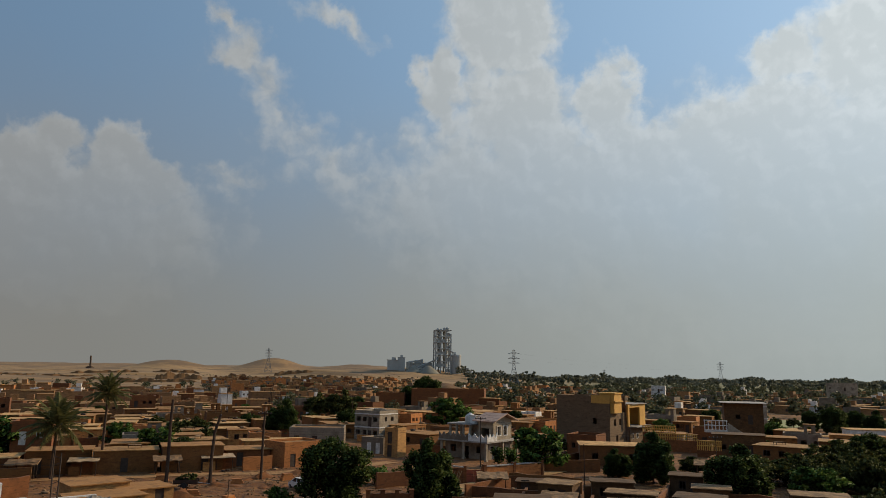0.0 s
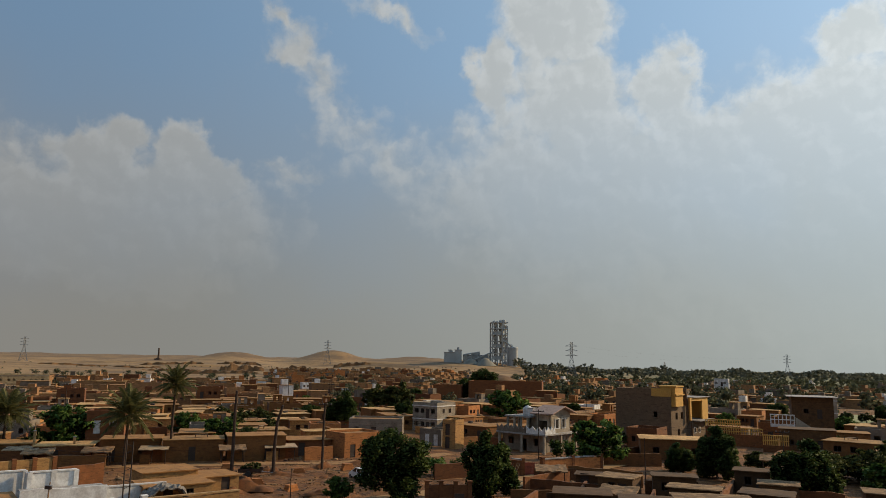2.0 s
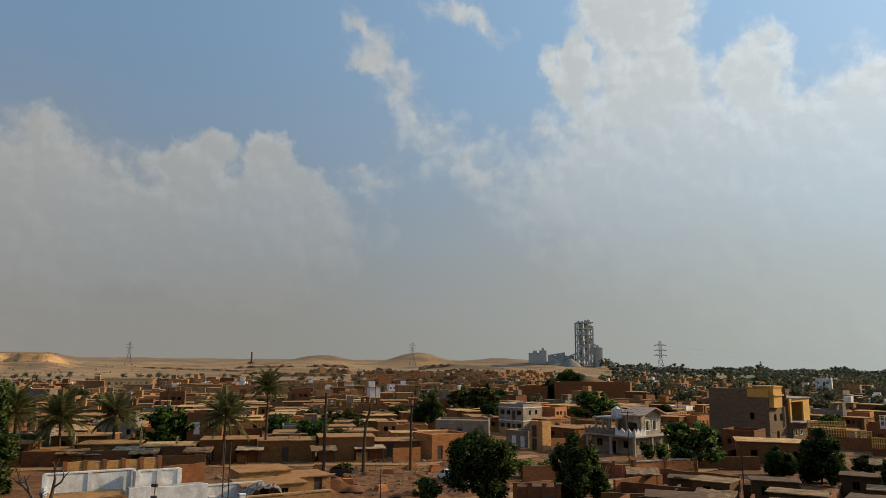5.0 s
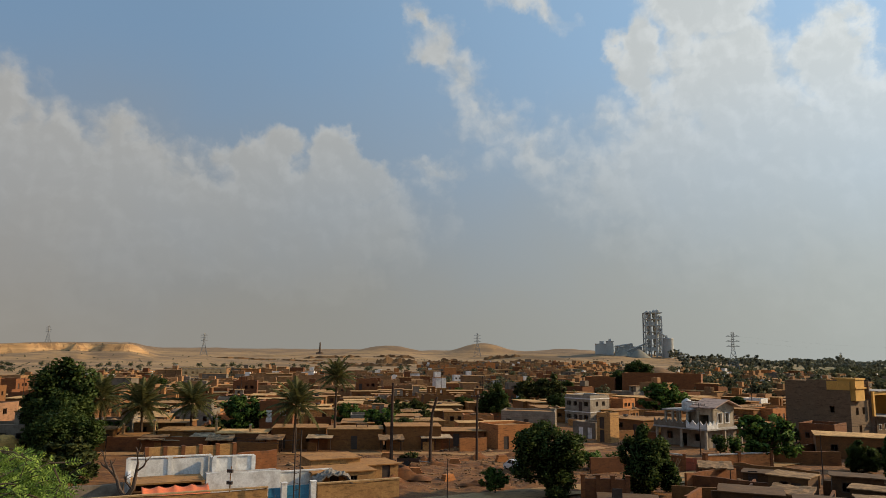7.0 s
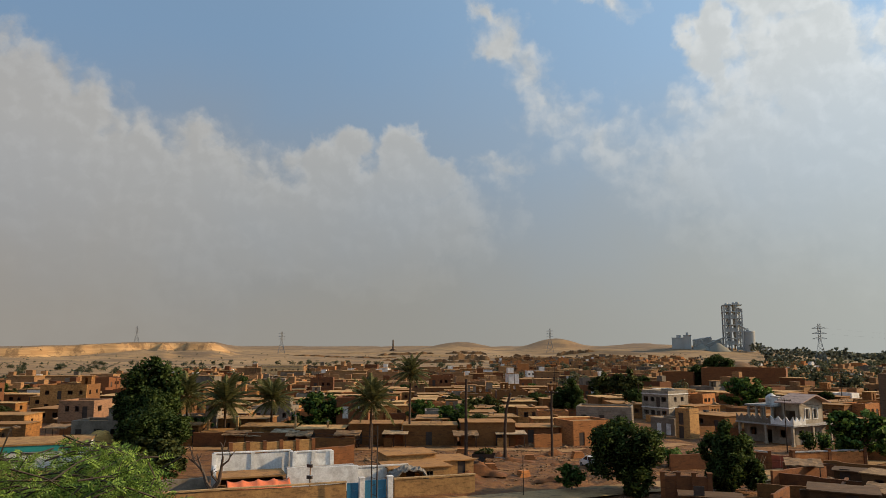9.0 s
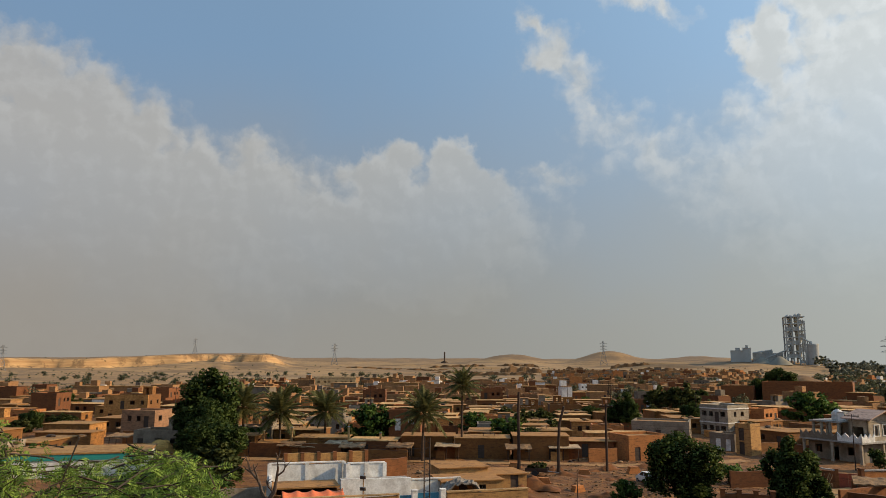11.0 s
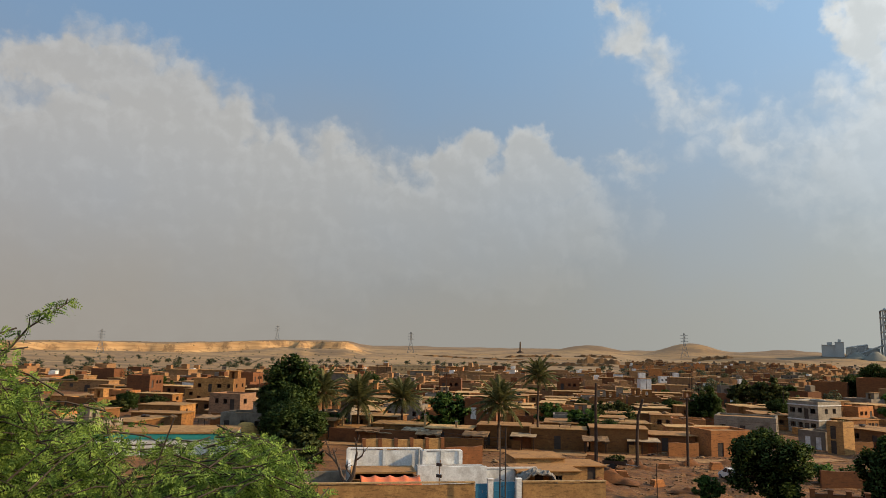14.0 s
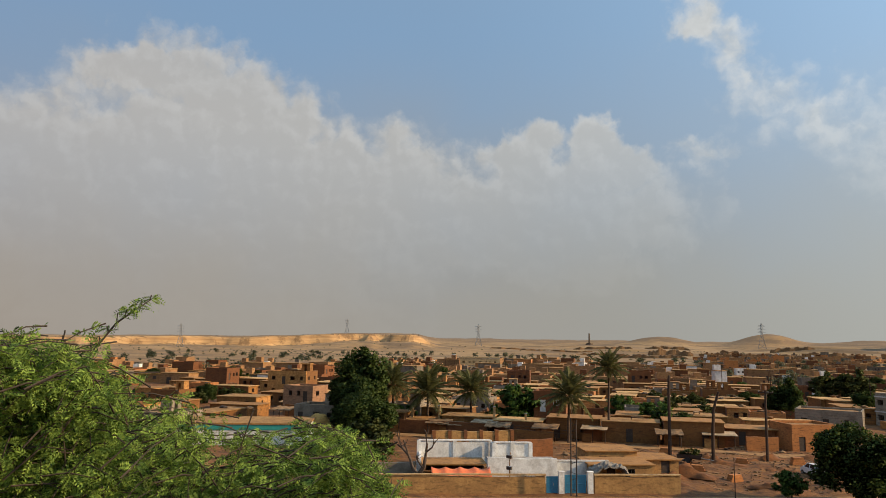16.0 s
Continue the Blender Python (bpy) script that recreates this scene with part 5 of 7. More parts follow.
# brick house with a projecting roof slab
HUTWALL = material("dark_mud_brick", (0.112, 0.0528, 0.016), (0.056, 0.0256, 0.008), 0.95, scale=0.5, fine=8, each=0.3, tints=((0.144, 0.0704, 0.0224), (0.088, 0.04, 0.0128)))
house("slab_house", Matrix.Translation((68.0, 166.0, 0)) @ Matrix.Rotation(radians(-18), 4, "Z"), 8.2, 9, 4.6, 82, HUTWALL, CONCRETE, "tall dark brick house with a projecting flat roof slab", 1, 1, 2, 0, 0.9)
house("house", Matrix.Translation((58.0, 160.0, 0)) @ Matrix.Rotation(radians(-20), 4, "Z"), 7, 7, 3.6, 83, BRICK, ROOF, "brick house with white lattice railing", 1, 1, 1, 0.4)


def outside_stair(m, n, wide):
    """A straight masonry flight, step by step, with a raised kerb on its outer side."""
    ob = thing("outside_stair", m, "plastered masonry stair climbing to a flat roof", "stair")
    for i in range(n):
        bm = bmesh.new()
        box(bm, 0.28 * i, 0.28 * (i + 1), 0, wide, -0.1, 0.19 * (n - i))
        part("step", bm, PLASTER, ob)
    bm = bmesh.new()
    v = [bm.verts.new((x, y, z)) for y in (-0.16, -0.004) for x, z in ((0, 0), (0.28 * n, 0), (0.28 * n, 0.55), (0, 0.19 * n + 0.55))]
    for f in ((0, 1, 2, 3), (7, 6, 5, 4), (1, 0, 4, 5), (2, 1, 5, 6), (3, 2, 6, 7), (0, 3, 7, 4)):
        bm.faces.new([v[k] for k in f])
    part("kerb", bm, CREAM, ob)


outside_stair(Matrix.Translation((60.4, 156.0, 0.0)) @ Matrix.Rotation(radians(-20), 4, "Z"), 26, 1.2)
balustrade(Matrix.Translation((55.8, 157.2, 3.6)) @ Matrix.Rotation(radians(-20), 4, "Z"), 4.6, 1.8, 7, WHITE, "white lattice roof railing on a brick house", 0.4)
house("house", Matrix.Translation((67, 150, 0)) @ Matrix.Rotation(radians(-20), 4, "Z"), 9, 6, 3.0, 84, MUD, ROOF, "brick house beside a rubble heap", 1, 1)
house("house", Matrix.Translation((90, 215, 0)) @ Matrix.Rotation(radians(-20), 4, "Z"), 9, 8, 3.4, 85, CREAM, CONCRETE, "two-storey pale house with pierced balconies", 1, 3, 2, 0.6, trim=WHITE)
house("white_shed", Matrix.Translation((101, 173, 0)) @ Matrix.Rotation(radians(-12), 4, "Z"), 10, 6, 3.2, 86, WHITE, ROOF, "long white shed with dark openings by a field", 2, 1)
house("white_shed", Matrix.Translation((88, 170, 0)) @ Matrix.Rotation(radians(-12), 4, "Z"), 7, 3, 1.8, 87, WHITE, ROOF, "low white outbuilding by a field", 1, 0)
house("long_house", Matrix.Translation((28.5, 124.5, 0)) @ Matrix.Rotation(radians(-8), 4, "Z"), 10.5, 7, 3.3, 88, MUD, ROOF, "long mud-brick house with an earthen roof behind trees", 1, 2)
yard_wall((16, 116), (25, 117.5), 1.9, MUD, "mud garden wall beside a green tree")

# near flat roofs on the right
HUTROOF = material("worn_mud_roof", (0.17, 0.085, 0.031), (0.07, 0.033, 0.011), 0.95, scale=0.7, fine=5, stain=0.85, each=0.35, tints=((0.105, 0.05, 0.018), (0.34, 0.205, 0.092), (0.09, 0.044, 0.016)))
for i, (x, y, w, d, h, turn) in enumerate(((8.3, 76.6, 7.0, 5.5, 2.3, -6), (26.2, 76.5, 6.0, 5.0, 2.8, -24), (20.5, 73.2, 9.0, 4.5, 2.7, -4), (30.6, 93.5, 5.0, 4.5, 2.8, -20), (35.4, 94.5, 4.6, 5.0, 2.8, -20), (30.4, 84.5, 5.0, 4.6, 2.6, -20),
                                           (19.9, 87.2, 6.0, 4.0, 2.8, -10), (20.2, 80.3, 6.5, 4.0, 2.6, -20), (13.5, 70.5, 6.0, 5.0, 2.8, -10), (13.0, 86.0, 5.0, 5.0, 2.7, -25), (11.5, 92.5, 5.5, 4, 1.9, -10),
                                           (40.5, 80, 7.0, 5, 2.6, -20), (-3.0, 76.0, 7, 3.5, 1.1, 5))):
    house("mud_hut", Matrix.Translation((x, y, 0)) @ Matrix.Rotation(radians(turn), 4, "Z"), w * 0.8, d * 0.76, h * 0.95, 200 + i, HUTWALL, HUTROOF, "low mud hut with a worn flat earthen roof", 1, 1, group="flat-roofed huts")
house("house", Matrix.Translation((57.5, 143.5, 0)) @ Matrix.Rotation(radians(-20), 4, "Z"), 9.5, 6, 3.9, 91, HUTWALL, HUTROOF, "dark brick house with a worn roof below lattice railings", 1, 1)
yard_wall((-7.8, 80.0), (-3.2, 80.6), 2.2, BRICK, "old brick wall with buttress piers and sloping end", 0.4, None, 4)
yard_wall((3.0, 90), (9, 97), 1.8, BRICK, "brick yard wall beside stacked timber")
yard_wall((4.5, 98.5), (11.5, 99.5), 1.7, BRICK, "dark brick yard wall below the garden wall")
yard_wall((3.2, 91.0), (11.5, 87.5), 1.6, BRICK, "low dark brick wall between yards")
yard_wall((1.2, 84), (9.5, 83), 1.4, MUD, "low mud wall between yards")
yard_wall((9, 100), (18, 96), 2.0, MUD, "long mud yard wall among huts")
yard_wall((15.5, 78.5), (17.2, 84.5), 1.7, BRICK, "dark brick yard wall between mud huts")
yard_wall((23.5, 82.0), (27.0, 89.5), 1.8, BRICK, "dark brick yard wall between mud huts")
yard_wall((24.0, 71.2), (33.0, 75.0), 1.9, HUTWALL, "long dark mud wall along the huts")
yard_wall((2.5, 77.5), (4.2, 82.5), 1.5, BRICK, "low dark brick wall between yards")


def timber_stack(x, y):
    r = random.Random(5)
    ob = thing("timber_stack", pose(x, y, height(x, y)), "pale timber poles leaning against a brick wall", "timber")
    for i in range(12):
        bm = bmesh.new()
        rod(bm, (r.uniform(-1.2, 0.2), r.uniform(-1.4, -0.6), 0), (r.uniform(-0.3, 0.8), 0.2, r.uniform(2.4, 3.6)), 0.05, 0.035)
        part("pole", bm, STONE, ob)


timber_stack(1.6, 88.5)


# ---- the car ----
def car(x, y, turn):
    ob = thing("car", pose(x, y, height(x, y) + 0.02, 0, 0, turn), "white hatchback car parked on bare earth", "car")
    L, W = 3.6, 1.5
    prof = [(-1.78, 0.35), (-1.8, 0.75), (-1.72, 0.95), (-1.3, 1.02), (1.0, 0.98), (1.62, 0.82), (1.8, 0.62), (1.78, 0.32)]
    bm = bmesh.new()
    a = [bm.verts.new((px, -W / 2, pz)) for px, pz in prof]
    b = [bm.verts.new((px, W / 2, pz)) for px, pz in prof]
    bm.faces.new(a)
    bm.faces.new(b[::-1])
    for i in range(len(prof)):
        j = (i + 1) % len(prof)
        bm.faces.new((a[j], a[i], b[i], b[j]))
    bmesh.ops.bevel(bm, geom=bm.edges[:], offset=0.05, segments=2, affect="EDGES")
    part("body", bm, CARPAINT, ob, smooth=False)
    bm = bmesh.new()
    cab = [(-1.68, 0.98), (-1.35, 1.45), (0.2, 1.47), (0.95, 0.98)]
    rows = []
    for k, (s, yy) in enumerate(((0.94, -1), (0.94, 1))):
        rows.append([bm.verts.new((px, yy * (W / 2 - (0.05 if pz < 1 else 0.17)), pz)) for px, pz in cab])
    bm.faces.new(rows[0])
    bm.faces.new(rows[1][::-1])
    for i in range(4):
        j = (i + 1) % 4
        bm.faces.new((rows[0][j], rows[0][i], rows[1][i], rows[1][j]))
    part("glazing", bm, GLASS, ob, "dark glass")
    bm = bmesh.new()
    box(bm, -1.36, 0.22, -0.6, 0.6, 1.465, 1.5)
    part("roof", bm, CARPAINT, ob)
    for yy in (-1, 1):
        for (x0, z0), (x1, z1) in (((-1.7, 0.98), (-1.36, 1.47)), ((-0.4, 0.98), (-0.35, 1.48)), ((0.98, 0.98), (0.2, 1.48))):
            bm = bmesh.new()
            rod(bm, (x0, yy * (W / 2 - 0.05), z0), (x1, yy * (W / 2 - 0.16), z1), 0.045)
            part("window_pillar", bm, CARPAINT, ob)
    for wx in (-1.15, 1.2):
        for wy in (-0.7, 0.7):
            bm = bmesh.new()
            rod(bm, (wx, wy - 0.09, 0.29), (wx, wy + 0.09, 0.29), 0.29, 0.29, 18)
            wh = part("wheel", bm, RUBBER, ob)
            bm = bmesh.new()
            rod(bm, (wx, wy - 0.1, 0.29), (wx, wy + 0.1, 0.29), 0.17, 0.17, 14)
            part("rim", bm, STEEL, wh)
    for yy in (-0.55, 0.55):
        bm = bmesh.new()
        box(bm, 1.68, 1.8, yy - 0.16, yy + 0.16, 0.62, 0.78)
        part("headlight", bm, GLASS, ob)
        bm = bmesh.new()
        box(bm, -1.83, -1.7, yy - 0.1, yy + 0.1, 0.7, 0.92)
        part("tail_light", bm, RED, ob)
    for yy in (-0.8, 0.8):
        bm = bmesh.new()
        box(bm, 0.7, 0.82, yy - 0.08, yy + 0.08, 0.98, 1.1)
        part("mirror", bm, CARPAINT, ob)


car(-18.1, 95.6, 128)


# ---- poles and wires ----
def power_pole(x, y, tall, bend=0.0, label="weathered wooden power pole beside the dirt lane", arm=1, r0=0.19, name="power_pole", turn=0, mat=None):
    ob = thing(name, pose(x, y, height(x, y), 0, 0, turn), label, "pole", "power poles")
    bm = bmesh.new()
    tube(bm, [(0, 0, -0.3), (0.02, 0, tall * 0.4), (bend * 0.25, 0, tall * 0.75), (bend, 0, tall)], [r0, r0 * 0.9, r0 * 0.78, r0 * 0.68], 9)
    part("shaft", bm, mat or WOOD, ob)
    for k in range(arm):
        bm = bmesh.new()
        z = tall - 0.35 - 0.8 * k
        box(bm, -0.95 + bend, 0.95 + bend, -0.06, 0.06, z, z + 0.12)
        a = part("crossarm", bm, WOOD, ob)
        for xx in (-0.85, -0.3, 0.3, 0.85):
            bm = bmesh.new()
            rod(bm, (xx + bend, 0, z + 0.12), (xx + bend, 0, z + 0.3), 0.04, 0.05)
            part("insulator", bm, CONCRETE, a)
    return Vector((x, y, tall))


power_pole(-35.35, 96.0, 11.1, 0.1, arm=0, r0=0.24)
power_pole(-30.5, 98.5, 9.1, 0.9, "leaning wooden pole with a bent top beside the lane", 0, 0.24)
power_pole(-25.2, 104.1, 9.3, 0.1, "wooden power pole with a crossarm on bare earth", 1, 0.2)
power_pole(-41.7, 66.4, 3.6, 0.1, "thin pale wooden pole standing before the mud wall", 0, 0.075, mat=STONE)


def ladder_pole(x, y, tall, gap, turn):
    """Two slim posts tied by rungs."""
    ob = thing("ladder_pole", pose(x, y, height(x, y), 0, 0, turn), "paired dark iron posts tied by rungs before a blue gate", "pole", "power poles")
    for s, up in ((-1, 0.0), (1, 0.25)):
        bm = bmesh.new()
        rod(bm, (s * gap / 2, 0, -0.3), (s * gap / 2, 0, tall - up), 0.075, 0.06, 7)
        part("post", bm, DARK, ob)
    for i in range(9):
        bm = bmesh.new()
        z = 0.7 + (tall - 1.2) * i / 8
        rod(bm, (-gap / 2, 0, z), (gap / 2, 0, z + (0.35 if i % 2 else -0.35) * 0.6), 0.03, 0.03, 5)
        part("rung", bm, DARK, ob)


ladder_pole(-34.45, 66.85, 7.6, 0.55, 31)
power_pole(-21.3, 75.0, 4.2, 0, "thin wooden post at the roadside", 0, 0.06)
power_pole(19.0, 99.5, 5.8, 0, "thin dark pole among low roofs", 0, 0.08)
power_pole(6.3, 121.6, 7.9, 0, "slim pole with crossarm before the balconied house", 1, 0.09)
power_pole(-58.5, 113, 6.0, 0, "pale timber post by a brick yard", 0, 0.09, mat=STONE)
power_pole(-68.5, 104, 5.6, 0.1, "pale timber post by a brick yard", 0, 0.11, mat=STONE)
power_pole(-83.5, 101, 4.6, 0, "pale timber post beside palms", 0, 0.1, mat=STONE)
power_pole(38, 103, 7, 0, "slim pole with crossarm among trees", 1, 0.08)
rp = random.Random(21)
for i in range(26):
    a, d = radians(rp.uniform(-48, 22)), rp.uniform(170, 420)
    power_pole(d * math.sin(a), d * math.cos(a), rp.uniform(7, 9.5), 0, "distant power pole above the roofs", 1, 0.11, turn=rp.uniform(-50, 50))


def cable(a, b, sag, label="thin dark overhead cable between poles"):
    ob = tagged(new("overhead_cable"), label, "cable", "overhead cables")
    bm = bmesh.new()
    a, b = Vector(a), Vector(b)
    pts = [a.lerp(b, i / 14) - Vector((0, 0, sag * 4 * (i / 14) * (1 - i / 14))) for i in range(15)]
    tube(bm, pts, [0.014] * 15, 4)
    part("wire", bm, RUBBER, ob)


for dz in (0, 0.35):
    cable((-34.7, 96.2, 6.2 + dz), (-25.2, 104.1, 6.4 + dz), 0.5)
    cable((-34.7, 96.2, 6.2 + dz), (-58.5, 113, 5.2 + dz), 0.9)
    cable((-25.2, 104.1, 6.4 + dz), (6.3, 121.6, 6.8 + dz), 0.9)
    cable((6.3, 121.6, 7.2 + dz), (38, 103, 6.4 + dz), 0.7)
    cable((-34.4, 66.8, 6.0 + dz), (-83.5, 101, 4.2 + dz), 0.8)


# ---- pylons, monument, cement works ----
def pylon(x, y, tall, turn, label="steel lattice transmission pylon on the plain"):
    ob = thing("pylon", pose(x, y, height(x, y) - 0.5, 0, 0, turn), label, "pylon", "transmission pylons")
    def w(z):
        return 0.13 * tall * (1 - z / (tall * 0.62)) + 0.025 * tall if z < tall * 0.62 else 0.028 * tall
    t = 0.0042 * tall
    levels = [tall * k for k in (0, 0.2, 0.36, 0.5, 0.62, 0.72, 0.82, 0.92, 1.0)]
    for sx in (-1, 1):
        for sy in (-1, 1):
            bm = bmesh.new()
            for z0, z1 in zip(levels, levels[1:]):
                rod(bm, (sx * w(z0), sy * w(z0), z0), (sx * w(z1), sy * w(z1), z1), t * 1.5, t * 1.3, 4)
            part("leg", bm, STEEL, ob)
    for z0, z1 in zip(levels, levels[1:]):
        bm = bmesh.new()
        for sx, sy, ux, uy in ((-1, -1, 1, -1), (1, -1, 1, 1), (1, 1, -1, 1), (-1, 1, -1, -1)):
            rod(bm, (sx * w(z0), sy * w(z0), z0), (ux * w(z1), uy * w(z1), z1), t * 0.8, sides=4)
            rod(bm, (ux * w(z0), uy * w(z0), z0), (sx * w(z1), sy * w(z1), z1), t * 0.8, sides=4)
            rod(bm, (ux * w(z1), uy * w(z1), z1), (sx * w(z1), sy * w(z1), z1), t * 0.8, sides=4)
        tagged(part("bracing", bm, STEEL, ob), kind="stuff")
    for k in (0.66, 0.78, 0.9):
        bm = bmesh.new()
        for s in (-1, 1):
            rod(bm, (0, 0, tall * k), (s * 0.15 * tall, 0, tall * k), t * 1.4, t, 4)
            rod(bm, (0, 0, tall * (k + 0.05)), (s * 0.15 * tall, 0, tall * k), t, t, 4)
        part("crossarm", bm, STEEL, ob)


def polar(a, d):
    return d * math.sin(radians(a)), d * math.cos(radians(a))


for a, d, tall, turn in ((-13.57, 1300, 42, 15), (5.56, 750, 40, -5), (-34.6, 1350, 40, 40), (-57.4, 1060, 32, 60), (20.9, 1500, 44, -20), (12.5, 1900, 30, 0), (33, 1900, 40, -20), (-45, 1900, 40, 40)):
    pylon(*polar(a, d), tall, turn)
for (a0, d0, z0), (a1, d1, z1) in (((5.56, 750, 31), (20.9, 1500, 34)), ((5.56, 750, 36), (20.9, 1500, 40))):
    cable((*polar(a0, d0), z0), (*polar(a1, d1), z1), 8, "high voltage conductor between pylons")
mx, my = polar(-25.95, 1500)
mz = height(mx, my)
mono = thing("chimney_stack", pose(mx, my, mz + 1.8), "slender dark tower on a stepped base on the ridge", "tower")
for nm, zs in (("base", ((0, 0, 8, 7.5), (1.5, 0, 5, 4.5))), ("shaft", ((2.5, 0, 1.9, 1.5),))):
    bm = bmesh.new()
    for z, _, r0, r1 in zs:
        rod(bm, (0, 0, z - 4), (0, 0, z + (2.2 if nm == "base" else 20)), r0, r1, 8)
    part(nm, bm, BARK, mono)


def cement_works():
    X, Y = polar(-0.1, 1300)
    Z = height(X, Y)
    ob = thing("preheater_tower", pose(X, Y, Z, 0, 0, 8), "tall grey concrete preheater tower with open floors", "industrial tower", "cement works")
    W = 13.5
    floors = [0, 10, 20, 31, 42, 53, 64, 75]
    for x in (-W, -W / 3, W / 3, W):
        for y in (-W, W):
            bm = bmesh.new()
            box(bm, x - 1.1, x + 1.1, y - 1.1, y + 1.1, -3, 75 if x < W else 68)
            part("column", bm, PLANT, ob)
    for z in floors[1:]:
        bm = bmesh.new()
        box(bm, -W - 1.3, W + 1.3, -W - 1.3, W + 1.3, z - 1.2, z)
        part("floor_slab", bm, PLANT, ob)
    for i, (x, z) in enumerate(((-5, 12), (5, 12), (-6, 22), (5, 24), (-5, 34), (6, 35), (-6, 45), (5, 46), (-5, 56), (5, 57), (-5.5, 67), (4.5, 67))):
        bm = bmesh.new()
        rod(bm, (x, 0, z), (x, 0, z + 6), 4.2, 4.2, 14)
        rod(bm, (x, 0, z - 5), (x, 0, z), 1.2, 4.2, 14)
        part("cyclone", bm, PLANT, ob)
    for x, z1 in ((-8, 77), (-3.5, 76), (4, 78.5), (9, 79)):
        bm = bmesh.new()
        rod(bm, (x, 0, 75), (x, 0, z1), 3.4, 3.4, 14)
        rod(bm, (x, 0, z1), (x, 0, z1 + 1.5), 3.4, 1.5, 14)
        part("top_cyclone", bm, PLANT, ob)
    for i, z in enumerate(floors[:-1]):
        for x0 in ((-W, -W / 3) if i % 2 else (W / 3,)):
            bm = bmesh.new()
            box(bm, x0 + 1.2, x0 + 2 * W / 3 - 1.2, -W + 0.2, -W + 0.5, z + 0.3, z + 5.5)
            part("wall_panel", bm, PLANT, ob)
    for z0, z1 in zip(floors, floors[1:]):
        bm = bmesh.new()
        rod(bm, (-W, -W - 0.5, z0), (-W / 3, -W - 0.5, z1), 0.5, sides=4)
        rod(bm, (W, -W - 0.5, z0), (W / 3, -W - 0.5, z1), 0.5, sides=4)
        part("brace", bm, PLANT, ob)
    sx, sy = polar(1.02, 1290)
    silo = thing("silo", pose(sx, sy, height(sx, sy)), "broad round grey concrete silo beside the tower", "silo", "cement works")
    bm = bmesh.new()
    rod(bm, (0, 0, -3), (0, 0, 32), 8.5, 8.5, 32)
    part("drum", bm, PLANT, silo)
    bm = bmesh.new()
    rod(bm, (0, 0, 32), (0, 0, 33.5), 8.9, 8.2, 32)
    box(bm, -5, -1, -2, 2, 33.5, 38)
    part("cap", bm, PLANT, silo)
    for a, d, w, dp, h, lab in ((-3.9, 1290, 22, 14, 17, "square grey mill building"), (-3.3, 1285, 12, 10, 22, "grey mill building with roof plant"), (-1.9, 1310, 46, 18, 12, "long grey clinker hall"), (1.9, 1300, 14, 12, 7, "low grey packing shed")):
        x, y = polar(a, d)
        blocks("mill_building", pose(x, y, height(x, y)), lab + " at the cement works", "industrial building",
               [("wall", PLANT, "", [(-w / 2, w / 2, -dp / 2, dp / 2, -4, h)]), ("roof", PLANT, "", [(-w / 2 - 0.6, w / 2 + 0.6, -dp / 2 - 0.6, dp / 2 + 0.6, h, h + 0.8)]),
                ("roof_plant", PLANT, "", [(-w / 6, w / 6, -dp / 4, dp / 4, h + 0.8, h + 5)])], PLANT, "cement works")
    for (a0, z0), (a1, z1) in (((-2.9, 14), (-1.6, 20)), ((-2.0, 7), (-0.6, 22)), ((1.0, 34), (0.4, 42))):
        cv = tagged(new("conveyor"), "inclined grey conveyor gallery at the cement works", "conveyor", "cement works")
        bm = bmesh.new()
        p0, p1 = Vector((*polar(a0, 1288), height(*polar(a0, 1288)) + z0)), Vector((*polar(a1, 1288), height(*polar(a1, 1288)) + z1))
        rod(bm, p0, p1, 1.5, 1.5, 6)
        part("gallery", bm, PLANT, cv)
        for k in (0.15, 0.5, 0.85):
            q = p0.lerp(p1, k)
            bm = bmesh.new()
            rod(bm, (q.x - 2, q.y, height(q.x, q.y) - 1), (q.x, q.y, q.z), 0.5, 0.5, 4)
            rod(bm, (q.x + 2, q.y, height(q.x, q.y) - 1), (q.x, q.y, q.z), 0.5, 0.5, 4)
            part("trestle", bm, PLANT, cv)


cement_works()


BANK_GREY = material("grey_clinker", (0.24, 0.225, 0.18), (0.14, 0.13, 0.10), 0.95, scale=0.1, fine=0.9, rough_look=False)


def stockpile(a, d, r, tall, seed):
    x, y = polar(a, d)
    ob = thing("stockpile", pose(x, y, height(x, y) - 1), "pale grey conical stockpile at the cement works", "stockpile", "cement works")
    bm = bmesh.new()
    n = 28
    rings = [[bm.verts.new((r * k * math.cos(math.tau * i / n) * (1 + 0.12 * noise.noise(Vector((math.cos(math.tau * i / n) * 2, math.sin(math.tau * i / n) * 2, seed)))), r * k * math.sin(math.tau * i / n), tall * (1 - k ** 1.15))) for i in range(n)] for k in (1, 0.7, 0.4, 0.12)]
    for p, q in zip(rings, rings[1:]):
        for i in range(n):
            j = (i + 1) % n
            bm.faces.new((p[i], p[j], q[j], q[i]))
    bm.faces.new(rings[-1])
    part("clinker", bm, BANK_GREY, ob, smooth=True)


stockpile(-1.15, 1262, 20, 15, 1)
stockpile(-2.3, 1268, 17, 11, 2)

